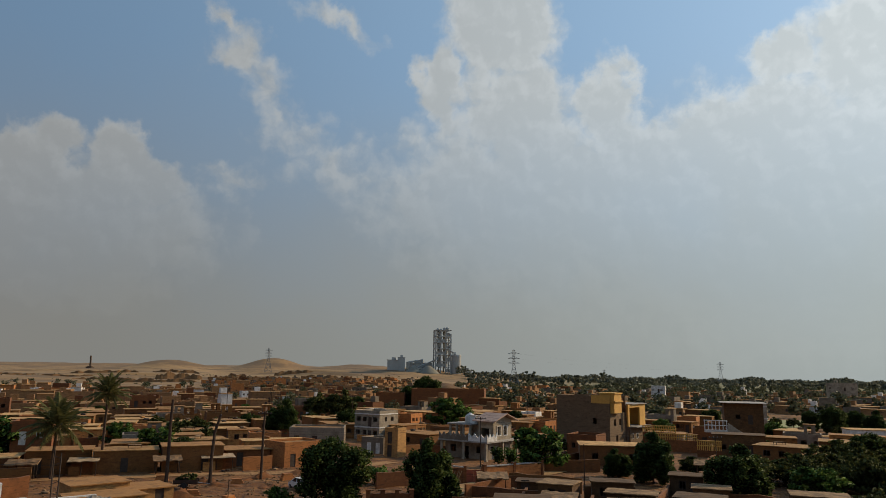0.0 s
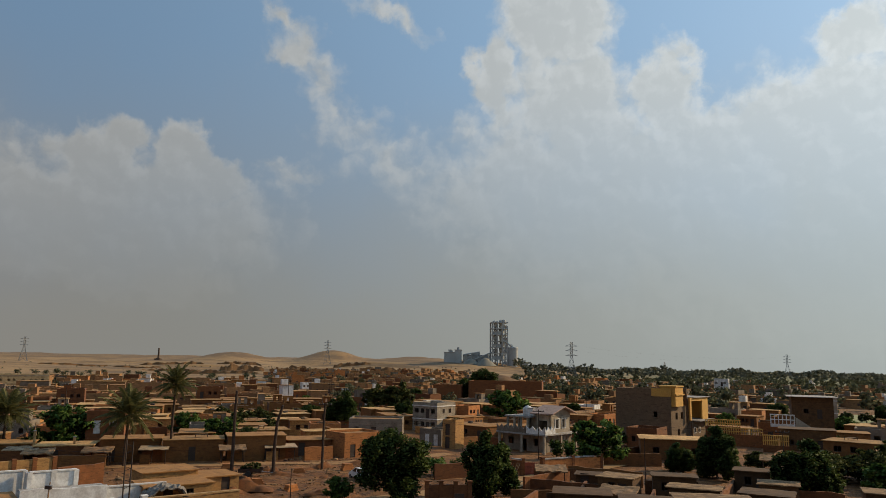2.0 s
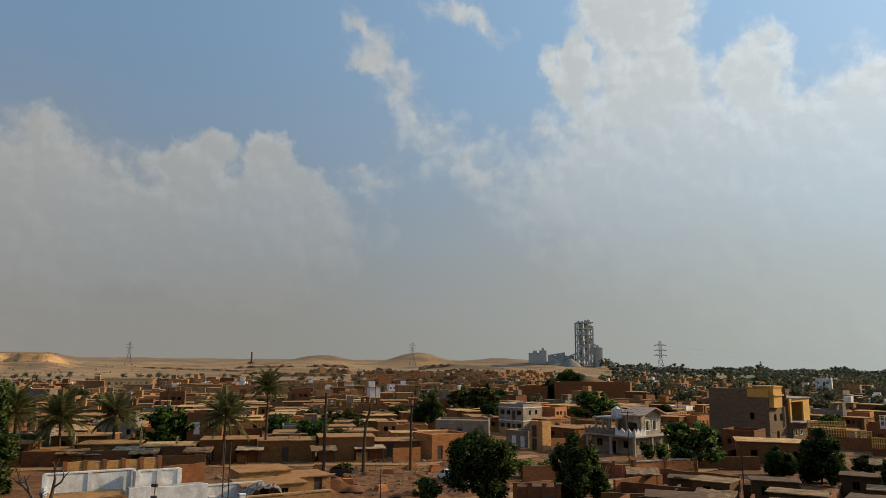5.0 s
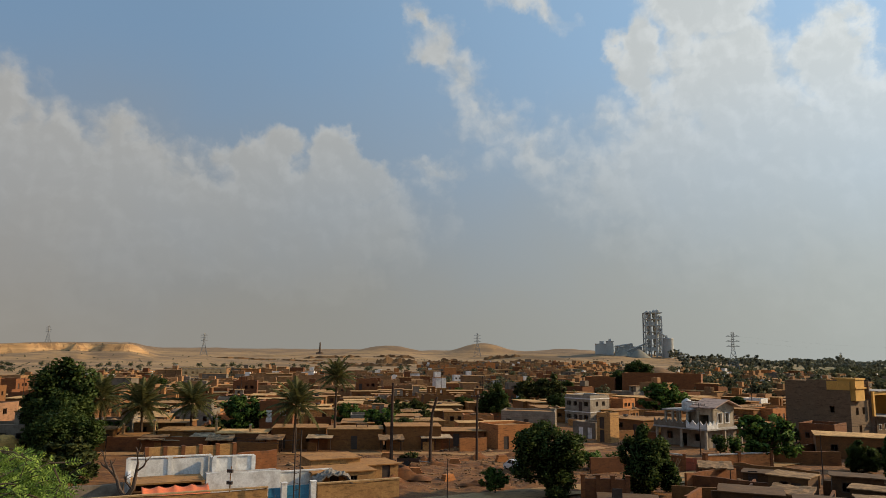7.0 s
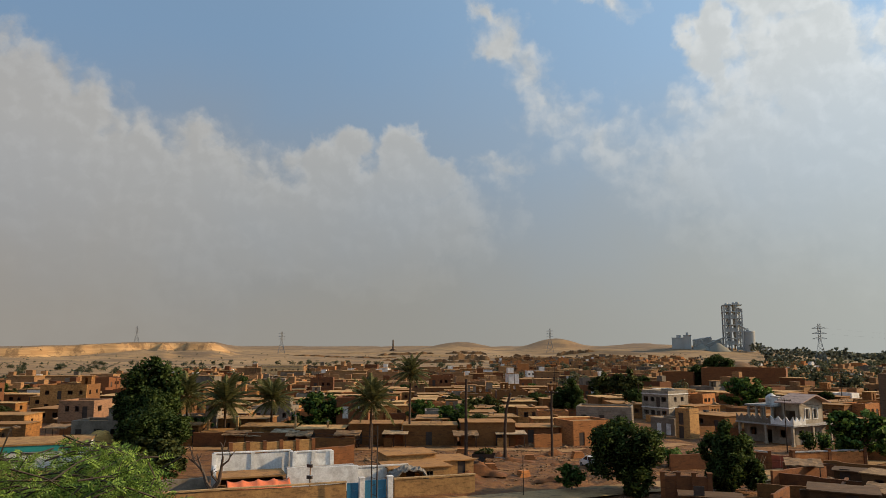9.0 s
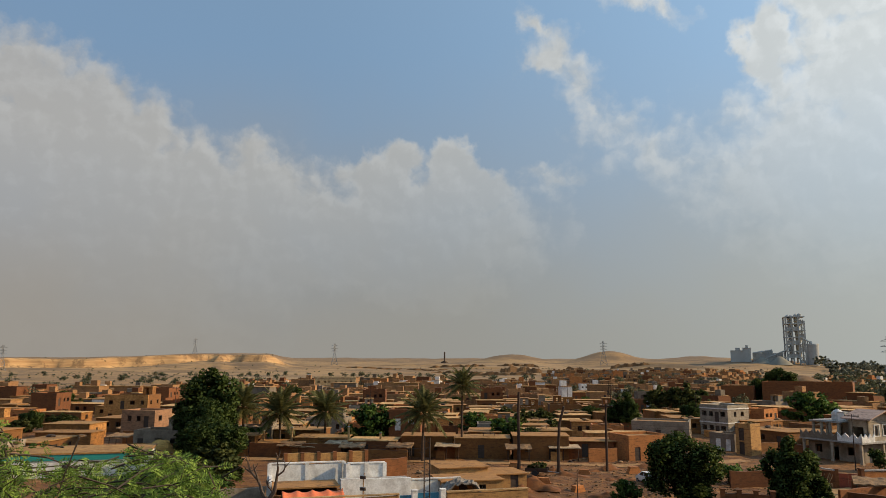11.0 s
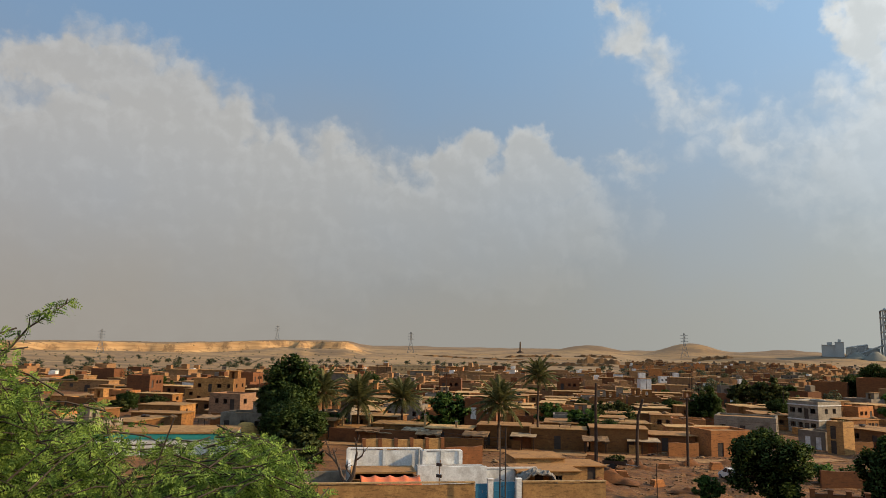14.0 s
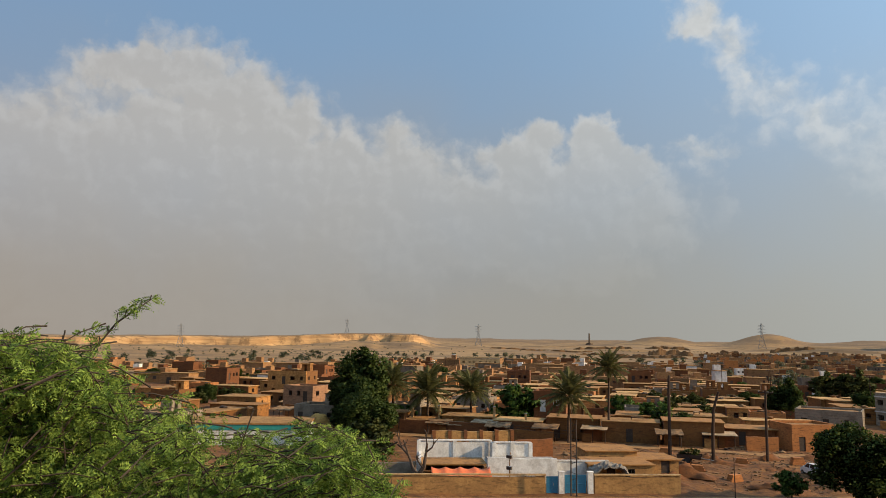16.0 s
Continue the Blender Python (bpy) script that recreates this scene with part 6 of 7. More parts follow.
# larger single buildings further off
house("school", Matrix.Translation((-208, 303, 0)) @ Matrix.Rotation(radians(32), 4, "Z"), 20, 8, 3.7, 91, material("ochre_wash", (0.60, 0.43, 0.22), (0.40, 0.27, 0.13), 0.9, scale=0.3, fine=3), CONCRETE, "long two-storey cream school with open arcades", 1, 6, 2, 0.4, trim=CREAM)
house("warehouse", Matrix.Translation((2, 300, 0)) @ Matrix.Rotation(radians(-6), 4, "Z"), 30, 14, 8.0, 92, BRICK, ROOF, "large windowless brown brick warehouse", 1, 0, 1, 0.5)
house("warehouse", Matrix.Translation((-22, 305, 0)) @ Matrix.Rotation(radians(-6), 4, "Z"), 12, 14, 6.4, 93, BRICK, ROOF, "dark brick warehouse beside a dark tree", 1, 0, 1, 0.3)
house("block", Matrix.Translation((230, 421, 0)) @ Matrix.Rotation(radians(-28), 4, "Z"), 16, 12, 4.0, 94, CREAM, CONCRETE, "three-storey beige block with roof sheds beyond trees", 1, 3, 3, 0.5, stair_room=True)
house("white_block", Matrix.Translation((112, 380, 0)) @ Matrix.Rotation(radians(-20), 4, "Z"), 7, 7, 3.2, 95, WHITE, CONCRETE, "tall white house above far roofs", 1, 2, 3, 0.4)
TAKEN += [(2, 306, 20), (-22, 311, 12), (-208, 307, 15), (230, 426, 14), (112, 384, 9)]
field = bmesh.new()
for x0, y0, x1, y1 in ((100, 225, 190, 262), (62, 232, 84, 262)):
    vs = [field.verts.new(c) for c in ((x0, y0, 0.2), (x1, y0 - 12, 0.2), (x1 + 10, y1, 0.2), (x0 + 6, y1, 0.2))]
    field.faces.new(vs)
tagged(part("field", field, material("pale_green_crop", (0.26, 0.30, 0.12), (0.33, 0.30, 0.15), 0.95, scale=0.1, fine=3)), "pale green and straw coloured crop field", "field", kind="structure")

# the road in front of the wall
rb = bmesh.new()
pts = [(-110, -6), (-40, -2.2), (-9, -2.6), (29, -2.4), (60, -1.5), (95, 6)]
lanes = [[rb.verts.new((*(lambda p: (p.x, p.y))(YARD @ Vector((u, v - k, 0))), 0.16)) for k in (0, 5.0)] for u, v in pts]
for (a, b), (c, d) in zip(lanes, lanes[1:]):
    rb.faces.new((a, b, d, c))
bmesh.ops.recalc_face_normals(rb, faces=rb.faces)
tagged(part("road", rb, material("dusty_road", (0.42, 0.25, 0.10), (0.28, 0.15, 0.055), 0.95, scale=0.3, fine=3)), "pale dusty road along the mud wall", "road", kind="structure")


# rubble on the bare ground
def rubble(n, seed):
    r = random.Random(seed)
    v, f = [], []
    for _ in range(n):
        u, w = r.uniform(16, 62), r.uniform(1.5, 32)
        p = YARD @ Vector((u, w, 0))
        if w < 12 and u < 33:
            continue
        s = 0.03 + 0.14 * r.random() ** 4
        z = height(p.x, p.y)
        k = len(v)
        for dz in (-0.5, 0.7):
            for dx, dy in ((-1, -1), (1, -1), (1, 1), (-1, 1)):
                v.append((p.x + s * (dx + r.uniform(-0.4, 0.4)), p.y + s * (dy + r.uniform(-0.4, 0.4)), z + s * dz))
        f += [(k + 4, k + 5, k + 6, k + 7), (k, k + 1, k + 5, k + 4), (k + 1, k + 2, k + 6, k + 5), (k + 2, k + 3, k + 7, k + 6), (k + 3, k, k + 4, k + 7)]
    me = bpy.data.meshes.new("rubble")
    me.from_pydata(v, [], f)
    me.materials.append(STONE)
    tagged(new("rubble", me), "scattered pale rubble and brick bits on bare earth", "rubble", kind="stuff")


rubble(3500, 3)


def cart(x, y, turn):
    """A farm trailer with a dark load."""
    ob = thing("farm_trailer", pose(x, y, height(x, y), 0, 0, turn), "dark farm trailer loaded with brush beside a pole", "trailer")
    bm = bmesh.new()
    box(bm, -1.5, 1.5, -0.8, 0.8, 0.6, 0.72)
    part("bed", bm, WOOD, ob)
    for y0 in (-0.84, 0.78):
        bm = bmesh.new()
        box(bm, -1.5, 1.5, y0, y0 + 0.06, 0.72, 1.1)
        part("side_board", bm, WOOD, ob)
    bm = bmesh.new()
    rod(bm, (1.5, 0, 0.62), (2.9, 0, 0.5), 0.06)
    part("drawbar", bm, STEEL, ob)
    for y0 in (-0.95, 0.86):
        bm = bmesh.new()
        rod(bm, (-0.2, y0, 0.38), (-0.2, y0 + 0.14, 0.38), 0.4, 0.4, 16)
        part("wheel", bm, RUBBER, ob)
    r = random.Random(4)
    part("brush_load", leaf_mesh("brush_load", [(r.uniform(-1.2, 1.0), r.uniform(-0.5, 0.5), r.uniform(0.8, 1.6)) for _ in range(16)], (0.5, 0.4, 0.3), 40, 0.2, LEAF_DRY, 6), LEAF_DRY, ob)


cart(-32.6, 95.5, 12)


def clothes_line(a, b, z, seed):
    """A line between posts with washing on it."""
    a, b = Vector((*a, 0)), Vector((*b, 0))
    ob = thing("clothes_line", Matrix.Translation(a) @ Matrix.Rotation(math.atan2(b.y - a.y, b.x - a.x), 4, "Z"), "clothes line with hanging washing beside brick houses", "clothes line", "clothes lines")
    n = (b - a).length
    r = random.Random(seed)
    for x in (0, n):
        bm = bmesh.new()
        rod(bm, (x, 0, -0.2), (x, 0, z + 0.1), 0.05)
        part("post", bm, STONE, ob)
    bm = bmesh.new()
    rod(bm, (0, 0, z), (n, 0, z), 0.01, sides=4)
    part("line", bm, RUBBER, ob)
    x = 0.4
    while x < n - 1.2:
        w, h = r.uniform(0.3, 0.7), r.uniform(0.4, 0.9)
        bm = bmesh.new()
        g = [[bm.verts.new((x + w * i / 4, 0.06 * math.sin(i * 1.9 + j), z - h * j / 4)) for i in range(5)] for j in range(5)]
        for j in range(4):
            for i in range(4):
                bm.faces.new((g[j][i], g[j + 1][i], g[j + 1][i + 1], g[j][i + 1]))
        c = part("cloth", bm, CLOTH, ob, smooth=True)
        c.modifiers.new("thickness", "SOLIDIFY").thickness = 0.01
        x += w + r.uniform(0.1, 0.6)


clothes_line((-86, 150), (-78, 153), 2.2, 2)


# ---- things left on roofs and in yards ----
def cot_kind():
    ob = thing("cot", pose(-46, 111, 3.3, 0, 0, 20), "wooden rope cot with woven bed on a flat roof", "cot", "rope cots")
    bm = bmesh.new()
    box(bm, -0.9, 0.9, -0.45, 0.45, 0.4, 0.44)
    part("webbing", bm, STONE, ob)
    for y in (-0.48, 0.44):
        bm = bmesh.new()
        box(bm, -0.95, 0.95, y, y + 0.06, 0.38, 0.46)
        part("rail", bm, WOOD, ob)
    for x in (-0.92, 0.86):
        for y in (-0.48, 0.42):
            bm = bmesh.new()
            box(bm, x, x + 0.07, y, y + 0.07, 0, 0.38)
            part("leg", bm, WOOD, ob)
    return ob


def bundle_kind(mat, label, seed):
    ob = thing("bundle", pose(-38 - seed, 115, 3.2), label, "bundle", "bundles on roofs")
    bm = bmesh.new()
    bmesh.ops.create_icosphere(bm, subdivisions=3, radius=1)
    for v in bm.verts:
        k = 1 + 0.35 * noise.noise(v.co * 1.6 + Vector((seed, 0, 0))) + 0.12 * noise.noise(v.co * 5)
        v.co = Vector((v.co.x * 0.75 * k, v.co.y * 0.55 * k, max(-0.02, v.co.z * 0.3 * k + 0.14)))
    part("sacking", bm, mat, ob, smooth=True)
    return ob


def shelter_kind():
    ob = thing("shade_shelter", pose(-57, 101.3, 0.05, 0, 0, 20), "thatched shade shelter on thin wooden posts", "shelter", "shade shelters")
    for x in (-1.6, 1.6):
        for y in (-1.1, 1.1):
            bm = bmesh.new()
            rod(bm, (x, y, -0.1), (x, y, 2.1 + 0.15 * y), 0.06)
            part("post", bm, WOOD, ob)
    r = random.Random(9)
    bm = bmesh.new()
    n = 8
    top = [[bm.verts.new((-2.0 + 4.0 * i / n, -1.5 + 3.0 * j / n, 2.2 + 0.14 * (-1.5 + 3.0 * j / n) + r.uniform(-0.07, 0.1))) for i in range(n + 1)] for j in range(n + 1)]
    for j in range(n):
        for i in range(n):
            bm.faces.new((top[j][i], top[j][i + 1], top[j + 1][i + 1], top[j + 1][i]))
    t = part("thatch", bm, STONE, ob)
    t.modifiers.new("thickness", "SOLIDIFY").thickness = 0.14
    return ob


COT = cot_kind()
BUNDLES = [bundle_kind(STONE, "pale tied bundle lying on a roof", 1), bundle_kind(DARK, "dark heap of fuel on a roof", 2), bundle_kind(MUD, "earthen coloured bundle on a roof", 3)]
SHELTER = shelter_kind()
TANK = bpy.data.objects["water_tank"]
rc = random.Random(17)
for x, y, turn in ((-64, 98.5, 25), (-74, 96, 20), (-40, 108.5, 25), (-98, 95, 25), (-120, 104, 10), (6.5, 95.5, 0), (40, 112, -20), (12.5, 80.5, -20), (-28, 135, 20), (-95, 118, 20), (-108, 92, 20)):
    copy_thing(SHELTER, pose(x, y, height(x, y), 0, 0, turn))
for i in range(70):
    u, v = rc.uniform(14, 60), rc.uniform(20, 34)
    p = YARD @ Vector((u, v, 0))
    copy_thing(rc.choice(BUNDLES[:2]), Matrix.Translation((p.x, p.y, height(p.x, p.y))) @ Matrix.Rotation(rc.random() * 6, 4, "Z") @ Matrix.Scale(rc.uniform(0.3, 0.7), 4)) if math.hypot(p.x + 44, p.y - 66) > 14 and i % 2 else None


def earth_mound(x, y, long, wide, tall, turn, seed):
    ob = thing("earth_mound", pose(x, y, height(x, y) - 0.1, 0, 0, turn), "mound of dug reddish earth beside the lane", "earth mound", "mounds of dug earth")
    bm = bmesh.new()
    n, m = 18, 10
    g = [[None] * (n + 1) for _ in range(m + 1)]
    for j in range(m + 1):
        for i in range(n + 1):
            u, v = 2 * i / n - 1, 2 * j / m - 1
            k = max(0.0, 1 - u * u) ** 0.7 * max(0.0, 1 - v * v) ** 0.8
            q = Vector((u * 2.2 + seed, v * 1.6, seed * 1.7))
            z = tall * k * (0.8 + 0.9 * noise.noise(q) + 0.4 * noise.noise(q * 3)) - 0.12 * (1 - k)
            g[j][i] = bm.verts.new((u * long, v * wide * (1 + 0.3 * noise.noise(Vector((u * 2, seed, 0)))), z))
    for j in range(m):
        for i in range(n):
            bm.faces.new((g[j][i], g[j][i + 1], g[j + 1][i + 1], g[j + 1][i]))
    part("earth", bm, SPOIL, ob, smooth=True)


SPOIL = material("dug_earth", (0.24, 0.085, 0.02), (0.10, 0.036, 0.01), 0.95, scale=0.8, fine=6, relief=0.9, stain=0.7)
rm = random.Random(31)
for i in range(26):
    u, v = rm.uniform(30, 58), rm.uniform(1.5, 22)
    p = YARD @ Vector((u, v, 0))
    if (p.x + 18) ** 2 + (p.y - 95) ** 2 < 20 or p.x > -13:
        continue
    earth_mound(p.x, p.y, rm.uniform(1.5, 4.5), rm.uniform(0.7, 1.4), rm.uniform(0.35, 0.9), 25 + rm.uniform(-25, 25), i)


rh = random.Random(53)
for i in range(34):
    x, y = rh.uniform(1, 44), rh.uniform(70, 100)
    copy_thing(BUNDLES[i % 3], Matrix.Translation((x, y, height(x, y) - 0.05)) @ Matrix.Rotation(rh.random() * 6, 4, "Z") @ Matrix.Scale(rh.uniform(0.6, 1.3), 4))
for a, b, tall, mat in (((17.5, 92), (23.5, 91), 1.6, HUTWALL), ((5.0, 80.5), (10.5, 81.5), 1.7, HUTWALL), ((14.5, 75.5), (19, 77), 1.8, BRICK), ((25, 80), (29.5, 82), 1.7, HUTWALL), ((33, 88.5), (38, 86), 1.6, BRICK), ((27, 90), (29, 95), 1.5, HUTWALL),
                        ((36, 77), (43, 75.5), 1.7, HUTWALL), ((9.5, 86.5), (10.5, 91), 1.5, BRICK), ((3.5, 73.5), (12, 72.5), 1.5, HUTWALL), ((17, 68.5), (27, 69.5), 1.6, BRICK)):
    yard_wall(a, b, tall, mat, "crumbling dark yard wall among low huts")


# ruined and low walls that divide the yards, repeated through the town
RUIN = [yard_wall((-92, 128), (-86.5, 130.3), 1.7, MUD, "low broken mud wall dividing yards"), yard_wall((-60, 132), (-51.5, 135.6), 1.5, MUD, "long low mud wall dividing yards"), yard_wall((30, 140), (36, 136.1), 1.8, BRICK, "low brick wall dividing yards")]
rw = random.Random(41)
for i in range(150):
    a, d = rw.uniform(-74, 34), rw.uniform(124, 250)
    x, y = polar(a, d)
    if a > 20 and d > 190:
        continue
    turn = (23 if a < -7 else -33) + rw.choice((0, 90)) + rw.uniform(-8, 8)
    copy_thing(RUIN[i % 3], Matrix.Translation((x, y, height(x, y))) @ Matrix.Rotation(radians(turn), 4, "Z"))
# stacked bricks and timber in the dug ground
def brick_stack(x, y, turn, seed):
    r = random.Random(seed)
    ob = thing("brick_stack", pose(x, y, height(x, y), 0, 0, turn), "rough stack of reddish bricks on bare earth", "brick stack", "brick stacks")
    for k in range(3):
        bm = bmesh.new()
        box(bm, -0.9 + 0.12 * k, 0.9 - 0.15 * k, -0.4, 0.4, 0.28 * k - (0.15 if k == 0 else 0), 0.28 * k + 0.27)
        part("course", bm, ORANGE_BRICK, ob)


for i, (x, y, t) in enumerate(((-27.5, 100.5, 20), (-21.5, 104, 40), (-38, 101.5, 15), (-30, 90.5, 25), (-24.5, 86.5, 60), (-15.5, 101, 10), (-44, 99, 20))):
    brick_stack(x, y, t, i)


for z in (1.85, 3.0):
    blocks("junction_box", pose(-41.62, 66.22, z), "small dark electric box on a thin pole", "electric box",
           [("case", DARK, "", [(-0.3, 0.3, -0.12, 0.12, 0, 0.3)]), ("cover", STEEL, "", [(-0.32, 0.32, -0.14, 0.14, 0.3, 0.34)])], DARK, "electric boxes")


# tall brick house with pale window frames behind the palms
house("brick_house", Matrix.Translation((-63.0, 113.5, 0)) @ Matrix.Rotation(radians(23), 4, "Z"), 5.6, 6, 3.2, 63, BRICK, ROOF, "tall two-storey brick house with pale window frames", 1, 1, 2, 0.4, frame_mat=WHITE)


def lane():
    """The trodden track in front of the row of houses."""
    bm = bmesh.new()
    pts = [Vector(p) for p in ((-82, 90), (-66, 95.5), (-50, 102), (-36, 107.5), (-25, 110.5), (-15, 116), (-8, 127))]
    rows = []
    for a, b in zip(pts, pts[1:]):
        n = Vector((-(b - a).y, (b - a).x)).normalized()
        for i in range(14):
            c = a.lerp(b, i / 14)
            rows.append([bm.verts.new((c.x + n.x * k, c.y + n.y * k, height(c.x + n.x * k, c.y + n.y * k) + 0.07)) for k in (-1.5 + 0.3 * noise.noise(Vector((c.x * 0.3, 0, 1))), -0.7, 0, 0.7, 1.4 + 0.3 * noise.noise(Vector((c.x * 0.3, 5, 1))))])
    for p, q in zip(rows, rows[1:]):
        for k in range(4):
            bm.faces.new((p[k], q[k], q[k + 1], p[k + 1]))
    bmesh.ops.recalc_face_normals(bm, faces=bm.faces)
    tagged(part("lane", bm, material("trodden_earth", (0.40, 0.215, 0.08), (0.25, 0.12, 0.04), 0.95, scale=0.5, fine=4), smooth=True), "trodden pale earth lane in front of brick houses", "lane", kind="structure")


lane()


# ---- banks of dug earth and a bare mound on the plain ----
BANK = material("dug_desert_earth", (0.25, 0.135, 0.055), (0.12, 0.06, 0.024), 0.97, scale=0.05, fine=0.6, relief=0.5, stain=0.6)


def spoil_bank(x, y, long, tall, turn, seed):
    """A long bank with a steep broken face and a gentle back."""
    ob = thing("spoil_bank", pose(x, y, 0, 0, 0, turn), "long steep-faced bank of dug earth on the desert plain", "earth bank", "banks of dug earth")
    bm = bmesh.new()
    n = 40
    rows = []
    for i in range(n + 1):
        u = 2 * i / n - 1
        k = max(0.0, 1 - u ** 6) ** 0.5
        q = Vector((u * long * 0.06, seed * 3.1, 0))
        h = tall * k * (0.8 + 0.55 * noise.noise(q) + 0.35 * noise.noise(q * 3.3))
        shift = 5 * noise.noise(q * 0.8 + Vector((0, 5, 0)))
        c, s = math.cos(radians(turn)), math.sin(radians(turn))
        g = height(x + u * long / 2 * c, y + u * long / 2 * s)
        rows.append([bm.verts.new((u * long / 2, v + shift, g + z)) for v, z in ((-0.5 * tall - 1, -2.0), (-0.42 * tall, h * 0.35), (-0.25 * tall, h * 0.95), (1.0 * tall, h), (3.2 * tall, h * 0.55), (8 * tall, -2.0))])
    for p, q in zip(rows, rows[1:]):
        for j in range(5):
            bm.faces.new((p[j], q[j], q[j + 1], p[j + 1]))
    part("earth", bm, BANK, ob)


for i, (x, y, long, tall, turn) in enumerate(((-341, 940, 58, 9.5, 20), (-311, 790, 84, 4.2, 21), (-272, 962, 44, 6.0, 17), (-295, 1060, 36, 5.5, 15), (-127, 890, 36, 5.5, 9), (-205, 930, 60, 4.5, 12), (-400, 860, 70, 3.0, 25),
                                              (-505, 1085, 95, 4.0, 26), (-480, 930, 60, 2.6, 28), (-170, 1010, 50, 6.0, 10), (-600, 980, 90, 2.8, 32), (-230, 1120, 60, 6.5, 12), (-415, 1130, 70, 5.0, 20))):
    spoil_bank(x, y, long, tall, turn, i + 1)


def bare_mound(x, y, long, wide, tall):
    ob = thing("bare_mound", pose(x, y, height(x, y) - 0.5), "broad bare mound of tan earth behind the houses", "earth mound")
    bm = bmesh.new()
    n, m = 28, 14
    g = []
    for j in range(m + 1):
        row = []
        for i in range(n + 1):
            u, v = 2 * i / n - 1, 2 * j / m - 1
            k = max(0.0, 1 - u * u) ** 0.7 * max(0.0, 1 - v * v) ** 0.7
            row.append(bm.verts.new((u * long, v * wide, tall * k * (0.88 + 0.22 * noise.noise(Vector((u * 2.5, v * 2, 3)))) + 0.5 * k * noise.noise(Vector((u * 9, v * 5, 1))))))
        g.append(row)
    for j in range(m):
        for i in range(n):
            bm.faces.new((g[j][i], g[j][i + 1], g[j + 1][i + 1], g[j + 1][i]))
    part("earth", bm, BANK, ob, smooth=True)


bare_mound(-1.0, 482.0, 21.0, 15.0, 9.5)


# ---- the town: houses on a jittered street grid ----
def free(x, y, r):
    return all((x - a) ** 2 + (y - b) ** 2 > (r + c) ** 2 for a, b, c in TAKEN)


TAKEN += [(-44, 66, 26), (-85, 74, 12), (-88, 83, 4), (-112, 101, 8), (-105, 108, 5), (-152, 133, 9), (-128, 99, 7), (-118, 90, 7), (-22, 122, 6), (2, 133, 9), (-9, 135, 4), (-13, 140, 4), (-16, 156, 7), (-25, 154, 8),
          (28, 162, 13), (46, 158, 8), (68, 170, 8), (58, 163, 6), (66, 153, 6), (90, 219, 7), (101, 176, 7), (28, 128, 8), (-82, 85, 4), (-37, 171, 5), (15, 113, 5), (145, 243, 42), (73, 247, 16), (2, 190, 7), (-33, 218, 9)]
TAKEN += [(x, y + 3, 5) for x, y, *_ in ROW] + [(-63, 116, 6)]
OPEN_GROUND = [(45, 141, 9), (51, 134, 9), (57, 145, 9), (66, 139, 7), (42, 131, 8)]
rt = random.Random(11)
near = 0
roofs = []
for district, turn in ((-1, 23), (1, -33)):
    c, s = math.cos(radians(turn)), math.sin(radians(turn))
    for i in range(-34, 35):
        for j in range(-34, 35):
            gx, gy = i * 11.2 + rt.uniform(-1.6, 1.6) + (3 if i % 4 == 0 else 0), j * 10.2 + rt.uniform(-1.6, 1.6)
            x, y = gx * c - gy * s, gx * s + gy * c
            d, a = math.hypot(x, y), math.degrees(math.atan2(x, y))
            if (district < 0) != (a < -7 + 3 * math.sin(d * 0.05)):
                continue
            inner = 126 if a > -9 else 122
            if not (inner < d < 255 and -78 < a < 37) or (a > 20 and d > 200) or rt.random() < 0.12 + (0.3 if a > 15 else 0) + (0.42 if a < -50 and d > 160 else 0):
                continue
            k = rt.choice((0, 0, 1, 1, 1, 2, 3, 4, 4, 4, 6, 7, 7, 8, 9, 9, 9, 0, 5 if d > 190 else 0, 10 if d > 228 else 1)) if d > 140 else rt.choice((0, 1, 4, 7, 9, 6))
            if free(x, y, 4.2):
                bare = any((x - u) ** 2 + (y - v) ** 2 < w * w for u, v, w in OPEN_GROUND)
                chosen = (turn + rt.uniform(-7, 7) + rt.choice((0, 0, 0, 90)), rt.uniform(0.9, 1.1), 1.0)
                if not bare:
                    town_house(k, x, y, *chosen)
                near += 1
                w, dp, top, par = KINDS[k][1:]
                if d < 210:
                    m = Matrix.Translation((x, y, height(x, y) + 0.05)) @ Matrix.Rotation(radians(turn), 4, "Z")
                    for _ in range(rt.choice((0, 1, 1, 2))):
                        q = m @ Matrix.Translation((rt.uniform(-0.25, 0.25) * w, dp * rt.uniform(0.3, 0.65), top * 1.0 - (0.04 if par else 0.0) + 0.02))
                        kind_of = rt.choice((COT, BUNDLES[0], BUNDLES[1], BUNDLES[2], BUNDLES[0], COT))
                        if not bare:
                            roofs.append((kind_of, q, len(roofs)))
for kind_of, q, i in roofs[:150]:
    copy_thing(kind_of, q @ Matrix.Rotation(i * 1.3, 4, "Z"))
# trees and bushes among them
for i in range(60):
    x, y = polar(rt.uniform(-74, -46), rt.uniform(150, 330))
    if free(x, y, 2):
        tree(3, x, y, rt.uniform(0.35, 0.7), rt.uniform(0, 360), rt.uniform(0.6, 0.9))
for i in range(120):
    a, d = rt.uniform(-72, 36), rt.uniform(132, 300)
    x, y = polar(a, d)
    if free(x, y, 2):
        tree(rt.choice((2, 3, 3, 0, 3)), x, y, rt.uniform(0.5, 0.95), rt.uniform(0, 360), rt.uniform(0.8, 1.0))


